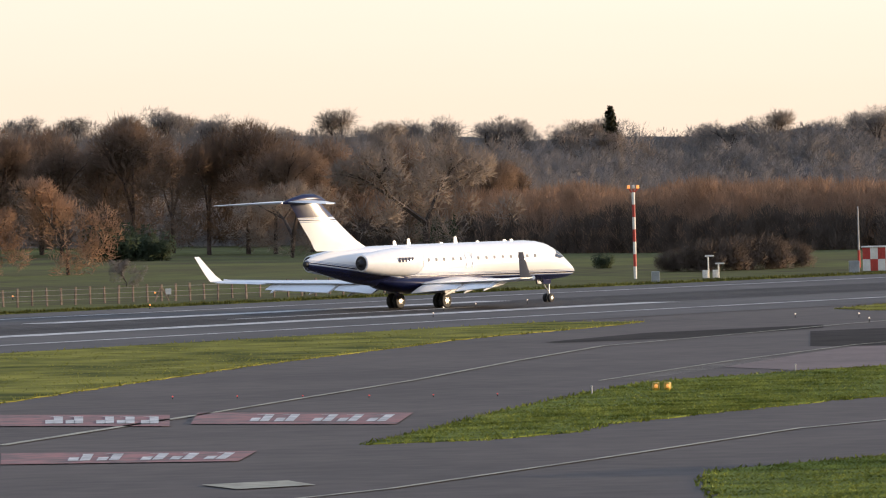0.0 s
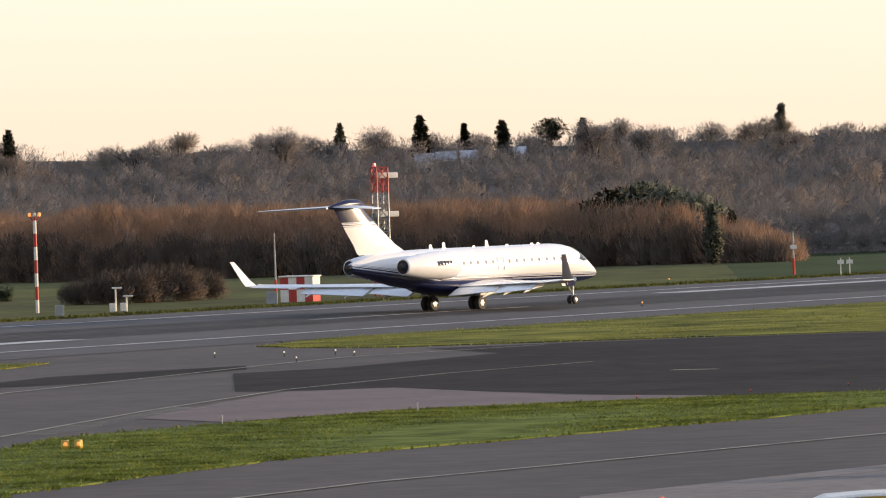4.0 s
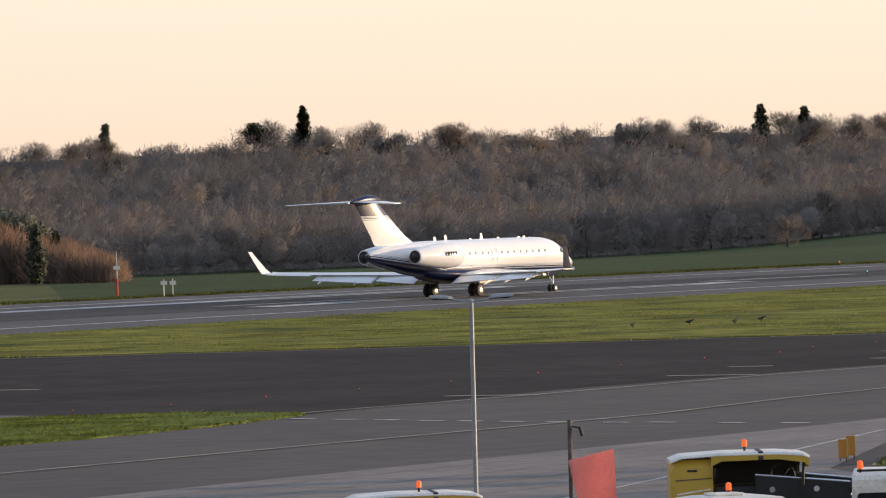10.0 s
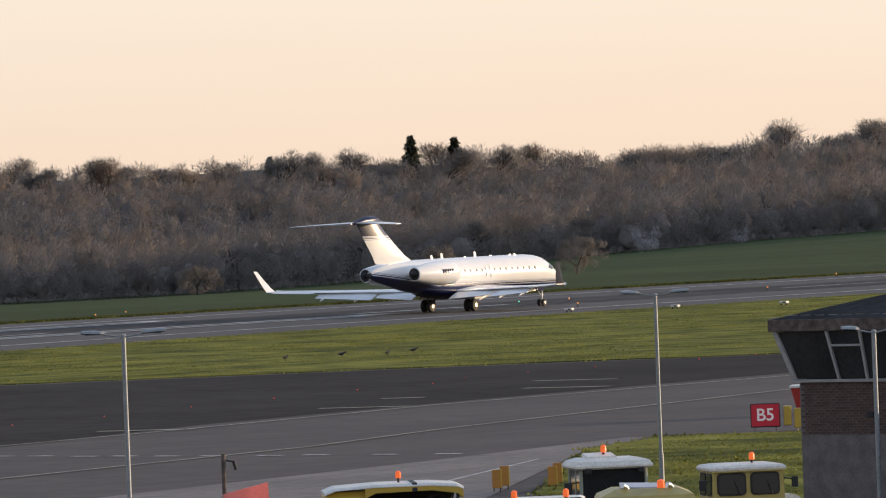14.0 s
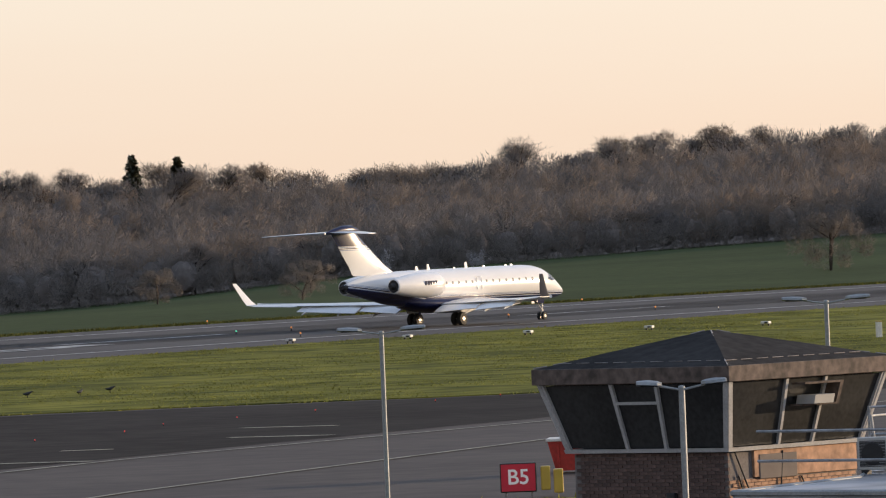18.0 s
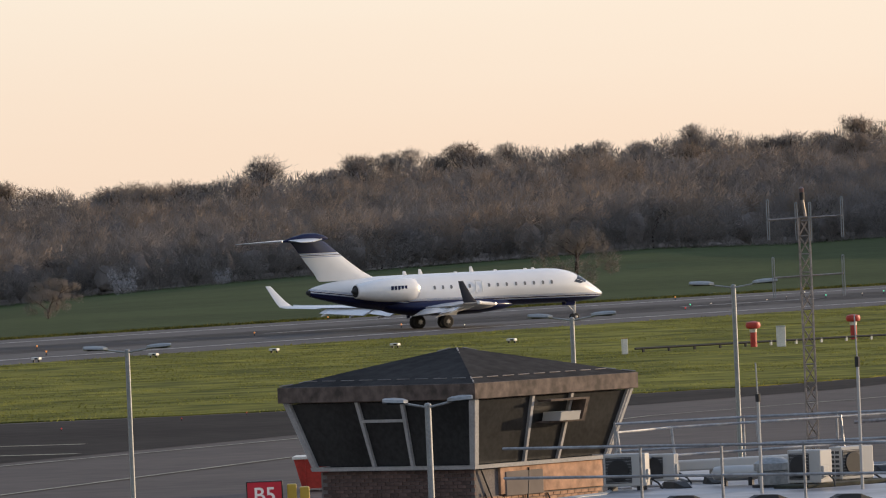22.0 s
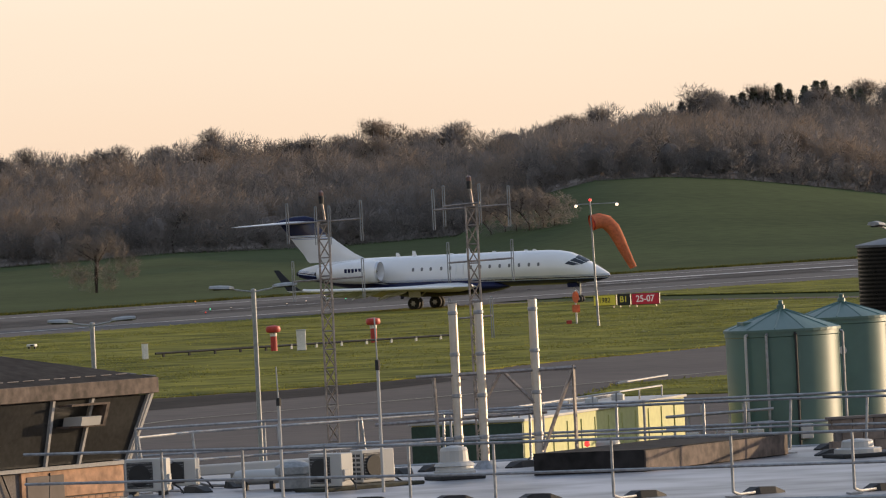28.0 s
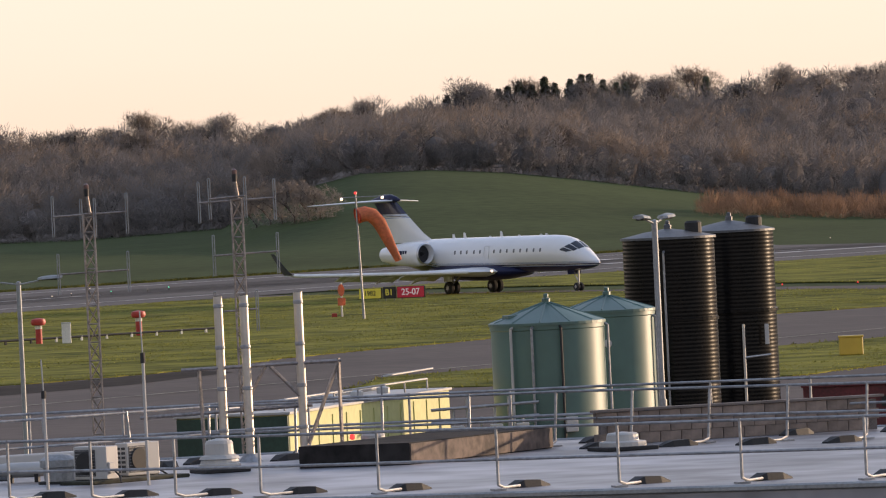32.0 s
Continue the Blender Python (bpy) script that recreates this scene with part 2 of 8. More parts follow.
M = dict(
    grass=material("grass", (0.165, 0.15, 0.03), 0.95, vary=0.4, scale=9, fine=0.3, bump=0.9, spec=0.03, dark=(0.062, 0.07, 0.016)),
    blade=material("grass_blade", (0.3, 0.275, 0.055), 0.9, vary=0.35, scale=5, fine=0.4, spec=0.03, dark=(0.115, 0.117, 0.024), soft=0.45),
    lush_blade=material("lush_blade", (0.27, 0.285, 0.06), 0.9, vary=0.3, scale=3, fine=0.5, spec=0.03, dark=(0.095, 0.115, 0.015), soft=0.45),
    lush=material("lush_grass", (0.13, 0.15, 0.03), 0.95, vary=0.25, scale=4, fine=0.6, bump=0.8, spec=0.05, dark=(0.055, 0.075, 0.010)),
    meadow=material("meadow", (0.10, 0.105, 0.032), 0.95, vary=0.25, scale=50, fine=0.3, bump=0.4, spec=0.03, dark=(0.075, 0.062, 0.035)),
    field=material("field", (0.062, 0.078, 0.032), 0.95, vary=0.14, scale=60, fine=0.5, bump=0.3, spec=0.03),
    asphalt=material("asphalt", (0.074, 0.058, 0.05), 0.82, vary=0.16, scale=14, fine=0.6, bump=0.15, spec=0.22),
    asphalt_old=material("asphalt_old", (0.034, 0.029, 0.026), 0.95, vary=0.22, scale=14, fine=0.6, bump=0.2, spec=0.06),
    runway=material("runway_asphalt", (0.062, 0.053, 0.048), 0.78, vary=0.2, scale=20, fine=0.5, bump=0.15, spec=0.3),
    rubbered=material("rubbered_asphalt", (0.046, 0.04, 0.037), 0.8, vary=0.25, scale=20, fine=0.5, spec=0.2),
    concrete=material("apron_concrete", (0.19, 0.16, 0.14), 0.85, vary=0.14, scale=7, fine=1.5, bump=0.1, spec=0.25),
    redpave=material("red_pavement", (0.11, 0.07, 0.062), 0.8, vary=0.18, scale=8, fine=1.2),
    panel_red=material("worn_red_panel_paint", (0.2, 0.075, 0.068), 0.8, vary=0.35, scale=2.5, fine=1.2, dark=(0.09, 0.06, 0.055)),
    line_white=material("marking_white", (0.46, 0.44, 0.41), 0.75, vary=0.3, scale=2, fine=1.5),
    line_yellow=material("marking_pale_yellow", (0.28, 0.255, 0.18), 0.7, vary=0.25, scale=3, fine=1.5),
    white=material("white_paint", (0.8, 0.79, 0.77), 0.22, vary=0.02, scale=4, coat=0.35),
    navy=material("navy_paint", (0.010, 0.014, 0.055), 0.28, vary=0.1, scale=4, coat=0.0, spec=0.25),
    winglet_outer=material("winglet_dark_grey", (0.045, 0.05, 0.07), 0.35, vary=0.08, scale=2),
    alu=material("bare_aluminium", (0.62, 0.61, 0.6), 0.28, 1.0, vary=0.06, scale=1.5),
    wingpaint=material("wing_grey_white", (0.66, 0.66, 0.66), 0.28, vary=0.05, scale=3, coat=0.2),
    # near-black for dark parts, and painted where insides and openings are unlit
    dark=material("dark_parts_and_unlit_voids", (0.012, 0.012, 0.013), 0.6, vary=0.2, scale=1),
    glass=material("dark_glass", (0.012, 0.014, 0.018), 0.06, vary=0.1, scale=1, spec=0.7),
    cabin_glass=material("cabin_glass", (0.16, 0.155, 0.155), 0.2, vary=0.1, scale=1, spec=0.6),
    cab_glass=material("tinted_cab_glass", (0.02, 0.022, 0.025), 0.08, vary=0.1, scale=1, spec=0.25),
    joint=material("joint_sealant", (0.05, 0.045, 0.04), 0.85, vary=0.2, scale=2),
    tyre=material("tyre_rubber", (0.02, 0.019, 0.018), 0.75, vary=0.2, scale=0.4),
    hub=material("wheel_hub", (0.45, 0.42, 0.38), 0.4, 0.8, vary=0.1, scale=0.4),
    strut=material("gear_strut", (0.5, 0.49, 0.47), 0.35, 0.6, vary=0.08, scale=0.5),
    galv=material("galvanised_steel", (0.3, 0.305, 0.31), 0.5, 0.6, vary=0.16, scale=0.8, fine=9, bump=0.05),
    mast=material("weathered_mast_steel", (0.3, 0.265, 0.24), 0.5, 0.5, vary=0.2, scale=0.8),
    lampgrey=material("lamp_grey", (0.27, 0.28, 0.28), 0.5, 0.2, vary=0.12, scale=0.8),
    fence_wood=material("weathered_fence_wood", (0.16, 0.12, 0.09), 0.9, vary=0.25, scale=0.5, fine=5, rand=0.2),
    bark=material("bark", (0.075, 0.052, 0.04), 0.9, vary=0.25, scale=2, fine=4, rand=0.25),
    # woodland twig colours are paled and greyed to stand in for distance haze
    twig=material("bare_twigs", (0.37, 0.29, 0.225), 0.9, vary=0.1, scale=14, fine=0.3, rand=0.1, spec=0.0, soft=0.45),
    # the warm brown of low sun is mixed into this twig colour
    twig_tall=material("sun_tinted_brown_twigs", (0.3, 0.2, 0.135), 0.9, vary=0.16, scale=9, fine=0.5, rand=0.2, spec=0.0, soft=0.45),
    twig_grey=material("haze_greyed_twigs", (0.33, 0.285, 0.25), 0.9, vary=0.1, scale=14, fine=0.3, rand=0.1, spec=0.0, soft=0.45),
    twig_dim=material("dim_haze_greyed_twigs", (0.29, 0.25, 0.215), 0.9, vary=0.1, scale=14, fine=0.3, rand=0.1, spec=0.0, soft=0.45),
    # needle colour raised above its own tone to carry the haze
    needle=material("haze_lightened_needles", (0.15, 0.15, 0.1), 0.85, vary=0.25, scale=2, fine=3, rand=0.25, spec=0.05),
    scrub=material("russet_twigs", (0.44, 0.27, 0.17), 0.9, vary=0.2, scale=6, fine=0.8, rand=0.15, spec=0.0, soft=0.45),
    ivy=material("evergreen_leaves", (0.055, 0.068, 0.03), 0.8, vary=0.3, scale=3, fine=3, rand=0.3, spec=0.2),
    red=material("red_paint", (0.42, 0.035, 0.022), 0.5, vary=0.14, scale=0.8, fine=8),
    orange_sock=material("orange_fabric", (0.72, 0.24, 0.11), 0.75, vary=0.1, scale=0.8, fine=6, soft=0.4),
    amber_board=material("amber_board_paint", (0.5, 0.22, 0.035), 0.5, vary=0.1, scale=0.6),
    olive_yellow=material("faded_yellow_paint", (0.4, 0.31, 0.085), 0.45, vary=0.1, scale=1.2, fine=4),
    cab_green=material("pale_grey_green_cab", (0.3, 0.33, 0.27), 0.5, vary=0.06),
    plate=material("lilac_grey_plate", (0.42, 0.42, 0.46), 0.4, vary=0.12, scale=0.6),
    cream=material("cream_white_paint", (0.72, 0.68, 0.6), 0.55, vary=0.1, scale=0.8),
    yellow=material("yellow_paint", (0.55, 0.36, 0.045), 0.4, vary=0.05, scale=2.5, fine=1.5),
    green_tank=material("green_tank_paint", (0.06, 0.125, 0.105), 0.42, vary=0.08, scale=2.4, fine=1.2, bump=0.03, spec=0.6),
    black_tank=material("black_ribbed_plastic", (0.005, 0.005, 0.0055), 0.2, vary=0.25, scale=1.2, spec=0.14),
    flue_steel=material("dull_flue_steel", (0.5, 0.46, 0.41), 0.42, 0.8, vary=0.06, scale=1.5),
    verge_blade=material("verge_blade", (0.13, 0.125, 0.03), 0.9, vary=0.3, scale=4, fine=0.5, spec=0.03, soft=0.3),
    blockwork=material("buff_grey_blocks", (0.2, 0.155, 0.125), 0.88, vary=0.16, scale=0.7, fine=6, rand=0.15),
    unlit=material("unlit_lamp_glass", (0.16, 0.1, 0.09), 0.15, vary=0.1, spec=0.6),
    grille=material("dark_grille", (0.035, 0.035, 0.036), 0.6, vary=0.3, scale=0.3, fine=20),
    moss=material("mossy_felt", (0.03, 0.031, 0.02), 0.95, vary=0.35, scale=0.5, fine=5, bump=0.4),
    tankroof=material("grey_tank_roof", (0.09, 0.095, 0.1), 0.5, vary=0.15, scale=1),
    pale_green=material("pale_yellow_green_cladding", (0.46, 0.47, 0.2), 0.6, vary=0.06, scale=2),
    dark_green=material("dark_green_paint", (0.018, 0.05, 0.032), 0.55, vary=0.15, scale=1),
    felt=material("roofing_felt", (0.026, 0.024, 0.023), 0.92, vary=0.3, scale=1.5, fine=4, bump=0.2, spec=0.15),
    fascia=material("weathered_fascia", (0.105, 0.078, 0.064), 0.85, vary=0.3, scale=0.8, fine=5),
    blind=material("dusty_glazing", (0.024, 0.024, 0.023), 0.3, vary=0.3, scale=1.2, spec=0.4),
    framegrey=material("window_frame_grey", (0.4, 0.39, 0.38), 0.5, vary=0.1, scale=0.6),
    brick=material("brown_brick", (0.115, 0.072, 0.06), 0.85, vary=0.22, scale=0.6, fine=9, rand=0.3),
    brick_pale=material("buff_panel", (0.36, 0.21, 0.13), 0.85, vary=0.2, scale=0.7, fine=6, rand=0.2),
    mortar=material("mortar", (0.16, 0.14, 0.13), 0.9, vary=0.15, scale=0.4),
    flatroof=material("flat_roof_membrane", (0.27, 0.27, 0.285), 0.42, vary=0.3, scale=7, fine=0.6, bump=0.08, spec=0.5, dark=(0.09, 0.088, 0.092)),
    acwhite=material("air_conditioner_casing", (0.42, 0.41, 0.385), 0.5, vary=0.08, scale=1.5, fine=1.0),
    beacon=material("amber_beacon", (0.75, 0.11, 0.02), 0.25, vary=0.05, emit=((1.0, 0.16, 0.03), 0.5)),
    rubber=material("black_rubber", (0.015, 0.015, 0.015), 0.7, vary=0.2, scale=0.4),
    lamp_red=material("red_light", (0.5, 0.02, 0.01), 0.3, emit=((1.0, 0.06, 0.05), 1.2)),
    lamp_white=material("white_light", (0.8, 0.75, 0.65), 0.3, emit=((1.0, 0.72, 0.5), 1.6)),
    lamp_amber=material("amber_light", (0.8, 0.4, 0.1), 0.3, emit=((1.0, 0.3, 0.06), 0.7)),
    lamp_green=material("green_light", (0.05, 0.5, 0.2), 0.3, emit=((0.15, 1.0, 0.55), 1.5)),
    sign_red=material("sign_red", (0.36, 0.012, 0.03), 0.45, vary=0.05, emit=((0.8, 0.02, 0.05), 0.1)),
    sign_white=material("sign_white", (0.7, 0.66, 0.64), 0.45, vary=0.03, emit=((1, 0.9, 0.85), 0.12)),
    sign_yellow=material("sign_yellow", (0.5, 0.42, 0.04), 0.45, vary=0.05, emit=((0.9, 0.75, 0.08), 0.12)),
    sign_black=material("sign_black", (0.012, 0.012, 0.01), 0.4, vary=0.1),
    maroon=material("maroon_skip_paint", (0.10, 0.012, 0.014), 0.45, vary=0.2, scale=1),
    rooftile=material("pale_house_roof", (0.45, 0.44, 0.46), 0.5, vary=0.1, scale=2),
    track=material("dry_earth_track", (0.17, 0.125, 0.085), 0.95, vary=0.2, scale=8, fine=0.5, spec=0.02),
    # leaf litter and crown colours are lifted too, putting haze into the wood
    woodfloor=material("leaf_litter", (0.22, 0.18, 0.15), 0.95, vary=0.2, scale=12, fine=0.5, spec=0.02),
    wood_grey=material("haze_greyed_crowns", (0.225, 0.192, 0.168), 0.95, vary=0.1, scale=6, fine=1.6, bump=0.3, spec=0.0, soft=0.25),
    wood_brown=material("brown_crowns", (0.24, 0.192, 0.156), 0.95, vary=0.1, scale=6, fine=1.6, bump=0.3, spec=0.0, soft=0.25),
    wood_dark=material("dim_crowns", (0.21, 0.182, 0.16), 0.95, vary=0.1, scale=6, fine=1.6, bump=0.3, spec=0.0, soft=0.25),
    # dark brown of thorn scrub; also paints the shade low in the thicket
    scrub_base=material("dark_scrub_and_shaded_stems", (0.17, 0.125, 0.092), 0.9, vary=0.2, scale=5, fine=0.7, spec=0.0, soft=0.3),
    scrub_mass=material("russet_scrub", (0.2, 0.135, 0.095), 0.95, vary=0.2, scale=2.2, fine=2.2, bump=0.4, spec=0.0, soft=0.25),
    distant=material("distant_woodland", (0.23, 0.22, 0.22), 0.95, vary=0.12, scale=60),
)


# ---- mesh helpers ----
def mesh_of(name, bm, mat, smooth=False):
    me = bpy.data.meshes.new(name)
    bm.to_mesh(me)
    bm.free()
    for m in (mat if isinstance(mat, (list, tuple)) else [mat]):
        me.materials.append(m)
    if smooth:
        me.shade_smooth()
        me.set_sharp_from_angle(angle=radians(38))
    return me


def part(name, bm, mat, parent=None, label="", smooth=False):
    """Links a bmesh as one mesh object under a thing or under a part."""
    ob = new(name, mesh_of(name, bm, mat, smooth))
    if parent is not None:
        ob.parent = parent
    if label:
        tagged(ob, label)
    return ob


def thing(name, m, label, category, group="", kind=""):
    ob = new(name)
    ob.matrix_world = m
    ob.empty_display_size = 0.3
    return tagged(ob, label, category, group, kind)


def box(bm, sx, sy, sz, m=None, bevel=0.0):
    """A box of that size centred on m, with its edges bevelled."""
    r = bmesh.ops.create_cube(bm, size=1.0, matrix=(m or Matrix()) @ Matrix.Diagonal((sx, sy, sz, 1)))
    if bevel:
        es = list({e for v in r["verts"] for e in v.link_edges})
        bmesh.ops.bevel(bm, geom=es, offset=bevel, segments=2, affect="EDGES", profile=0.5)
    return bm


def B(sx, sy, sz, m=None, bevel=0.0):
    return box(bmesh.new(), sx, sy, sz, m, bevel)


def cone(bm, r1, r2, h, m=None, seg=12, caps=True):
    """A tapered tube standing on m."""
    bmesh.ops.create_cone(bm, cap_ends=caps, segments=seg, radius1=r1, radius2=r2, depth=h, matrix=(m or Matrix()) @ Matrix.Translation((0, 0, h / 2)))
    return bm


def rod(bm, a, b, r, seg=8, r2=None):
    """A straight round bar from a to b."""
    a, b = Vector(a), Vector(b)
    d = b - a
    q = d.to_track_quat("Z", "Y").to_matrix().to_4x4()
    return cone(bm, r, r if r2 is None else r2, d.length, Matrix.Translation(a) @ q, seg)


def loft(bm, rings, cap=True, close=True):
    """Skin over rings of equally many points."""
    vs = [[bm.verts.new(p) for p in ring] for ring in rings]
    n = len(vs[0])
    for a, b in zip(vs, vs[1:]):
        for i in range(n if close else n - 1):
            j = (i + 1) % n
            bm.faces.new((a[i], a[j], b[j], b[i]))
    if cap:
        bm.faces.new(vs[0][::-1])
        bm.faces.new(vs[-1])
    bmesh.ops.recalc_face_normals(bm, faces=bm.faces)
    return bm


def turned(bm, profile, m=None, seg=16):
    """A turned body from (radius, height) pairs."""
    m = m or Matrix()
    return loft(bm, [[m @ Vector((max(r, 1e-4) * math.cos(2 * math.pi * i / seg), max(r, 1e-4) * math.sin(2 * math.pi * i / seg), z)) for i in range(seg)] for r, z in profile])


def sheet(bm, pts, z, mat_index=0):
    f = bm.faces.new([bm.verts.new((x, y, z)) for x, y in pts])
    f.material_index = mat_index
    if f.normal.z < 0:
        f.normal_flip()
    return bm


# ---- ground, runway, taxiways ----
def rw(x, v):
    """A place on the runway: x along it, v across it from the near edge (0) to the far one (1)."""
    near = 371.5 + 1.36 * x - 0.00150 * x * x
    far = 478.0 + 1.12 * x - 0.00080 * x * x
    return (x, near + (far - near) * v)


BASE_Z = [(-40, -3), (-2, -3), (4, -4.8), (8.5, -5.9), (11.3, -5.2), (12.8, -4.2), (14.4, -1.6), (15.8, -0.2), (16.8, 0.6), (18.5, 1.8), (19.6, 1.6), (20.6, 2.4), (21.0, 7.0), (21.4, 9.2), (22.0, 9.2), (22.6, 8.2), (23.3, 6), (24, 3.8), (25.2, 1), (60, 0)]
TOP_Z = [(-40, 18), (-3, 18), (-0.6, 17), (0.8, 15.6), (2.1, 13), (4.2, 14.6), (5.6, 13.6), (6.8, 14.8), (8, 13.4), (9.2, 15.6), (10.5, 16), (11.8, 14.6), (12.5, 15.4), (13.9, 14.6), (15.3, 15.4), (16.5, 17.4), (17.8, 19.0), (19.8, 19.8), (20.9, 18.6), (21.4, 20.5), (22.5, 22.6), (24, 22.6), (25.2, 23.5), (60, 22)]


def ramp_of(table, a):
    return float(np.interp(a, [p[0] for p in table], [p[1] for p in table]))


def ease(u):
    u = min(1.0, max(0.0, u))
    return u * u * (3 - 2 * u)


def terrain(x, y):
    """Height of the open ground: level airfield, a dip of fields beyond the runway, then a wooded rise."""
    r, a = math.hypot(x, y), math.degrees(math.atan2(x, y))
    if y < 0:
        return -0.06
    edge = rw(min(330, max(-120, x)), 1)[1]
    k = math.hypot(min(330, max(-120, x)), edge) / max(1.0, r) * r + 25
    zb, zt = ramp_of(BASE_Z, a), ramp_of(TOP_Z, a) - 9.0
    if r < k:
        return -0.06
    if r < 1150:
        return -0.06 + zb * ease((r - k) / (1150 - k))
    if r < 1420:
        return zb + (zt - zb) * ease((r - 1150) / 270)
    return zt - min(30.0, (r - 1420) * 0.02)


bm = bmesh.new()
radii = [0, 60, 120, 180, 240, 300, 360, 420, 480, 540] + [560 + 25 * i for i in range(36)] + [1500, 1650, 1900, 2400, 3200, 4500]
angs = [-180 + 12 * i for i in range(14)] + [-10 + 0.5 * i for i in range(81)] + [36 + 12 * i for i in range(12)]
grid = [[bm.verts.new((r * math.sin(radians(a)), r * math.cos(radians(a)), terrain(r * math.sin(radians(a)), r * math.cos(radians(a))))) for a in angs] for r in radii[1:]]
centre = bm.verts.new((0, 0, -0.06))
na = len(angs)
for j in range(na):
    bm.faces.new((centre, grid[0][(j + 1) % na], grid[0][j]))
for i in range(len(grid) - 1):
    for j in range(na):
        bm.faces.new((grid[i][j], grid[i][(j + 1) % na], grid[i + 1][(j + 1) % na], grid[i + 1][j]))
bmesh.ops.recalc_face_normals(bm, faces=bm.faces)
for f in bm.faces:
    c = f.calc_center_median()
    ang = math.degrees(math.atan2(c.x, c.y))
    f.material_index = 1 if 1148 < math.hypot(c.x, c.y) < 1500 and c.y > 0 else (2 if c.y > 0 and ang < 7.6 else 0)
tagged(part("ground", bm, [M["field"], M["woodfloor"], M["meadow"]], smooth=True), "open green farmland rolling up to wooded hills", "ground", kind="structure")

# the large paved area between the near apron and the runway
bm = bmesh.new()
sheet(bm, [(-70, 60), (70, 60), (330, 300), (340, 470), (240, 470), (228, 612)] + [rw(x, 0.05) for x in range(220, -101, -20)] + [(-100, 150)], 0.0)
tagged(part("taxiway", bm, M["asphalt"]), "grey asphalt taxiways with worn markings", "taxiway", kind="structure")
bm = bmesh.new()
xs = list(range(-100, 341, 10))
loft(bm, [[(*rw(x, 0.0), 0.02), (*rw(x, 1.0), 0.02)] for x in xs], cap=False, close=False)
tagged(part("runway", bm, M["runway"]), "dark grooved asphalt runway with rubber marks", "runway", kind="structure")


ISLANDS = [
    ("grass_island", [rw(x, -0.012) for x in range(-100, 6, 8)] + [(9.5, 370), (7.7, 363.6), (-1.6, 339.6), (-14.1, 293), (-24.7, 244.5), (-33, 200), (-45, 130), (-100, 130)], "mown grass strip along the edge of the runway"),
    ("grass_island", [(22.6, 393)] + [rw(x, -0.012) for x in range(28, 226, 8)] + [(228, 590), (228.6, 555), (230, 530), (230, 500), (228, 448), (205, 436.5), (197, 434), (169, 411), (150, 393), (142, 381), (131, 372), (122, 368.5), (105, 369), (87, 373), (63, 375), (44, 378), (28.7, 379), (24, 386)], "long mown grass strip between runway and taxiway"),
    ("grass_island", [rw(x, -0.012) for x in range(236, 340, 8)] + [(340, 520), (243, 452), (243, 560), (240, 590)], "mown grass beside the runway exit"),
    ("grass_island", [(128, 328), (137, 346), (143, 349), (164, 361), (172, 366), (230, 410), (240, 380), (170, 336), (153, 323), (142, 312)], "rough dry grass beside the taxiway"),
    ("grass_island", [(-10.7, 184), (-8.2, 196), (-5, 214), (-0.6, 235), (2.9, 249), (10.1, 259.5), (18.5, 268.5), (25, 269.8), (31.8, 271), (37, 270.5), (40.5, 264.8), (40, 261.9), (34.4, 251.5), (28.5, 243), (22, 235.5), (15.4, 227.3), (9, 220), (3.5, 209), (-1.6, 198), (-3.5, 190), (-6.8, 185)], "bright lush grass island between taxiways"),
    ("grass_island", [(-2.6, 118), (-1.5, 146), (-0.6, 153), (2.6, 157), (7.2, 163.5), (11.4, 172), (12.1, 173.5), (9.9, 164.5), (6.3, 154), (5.4, 148), (3, 118)], "patch of grass at the edge of the apron"),
    ("grass_island", [(46.5, 192), (58.6, 232.8), (64.3, 243.5), (69, 241), (84, 236), (78, 200), (62, 168), (45, 168)], "grass plot beside the apron and the red sign"),
]


def ragged(pts, step, amp, seed):
    """The outline with more points, each a little out of line."""
    rnd = random.Random(seed)
    out = []
    for (x0, y0), (x1, y1) in zip(pts, pts[1:] + pts[:1]):
        n = max(1, int(math.hypot(x1 - x0, y1 - y0) / step))
        for i in range(n):
            u = i / n
            out.append((x0 + (x1 - x0) * u + rnd.uniform(-amp, amp), y0 + (y1 - y0) * u + rnd.uniform(-amp, amp) * 2))
    return out


def inside(x, y, poly):
    hit = False
    for (x0, y0), (x1, y1) in zip(poly, poly[1:] + poly[:1]):
        if (y0 > y) != (y1 > y) and x < (x1 - x0) * (y - y0) / (y1 - y0) + x0:
            hit = not hit
    return hit


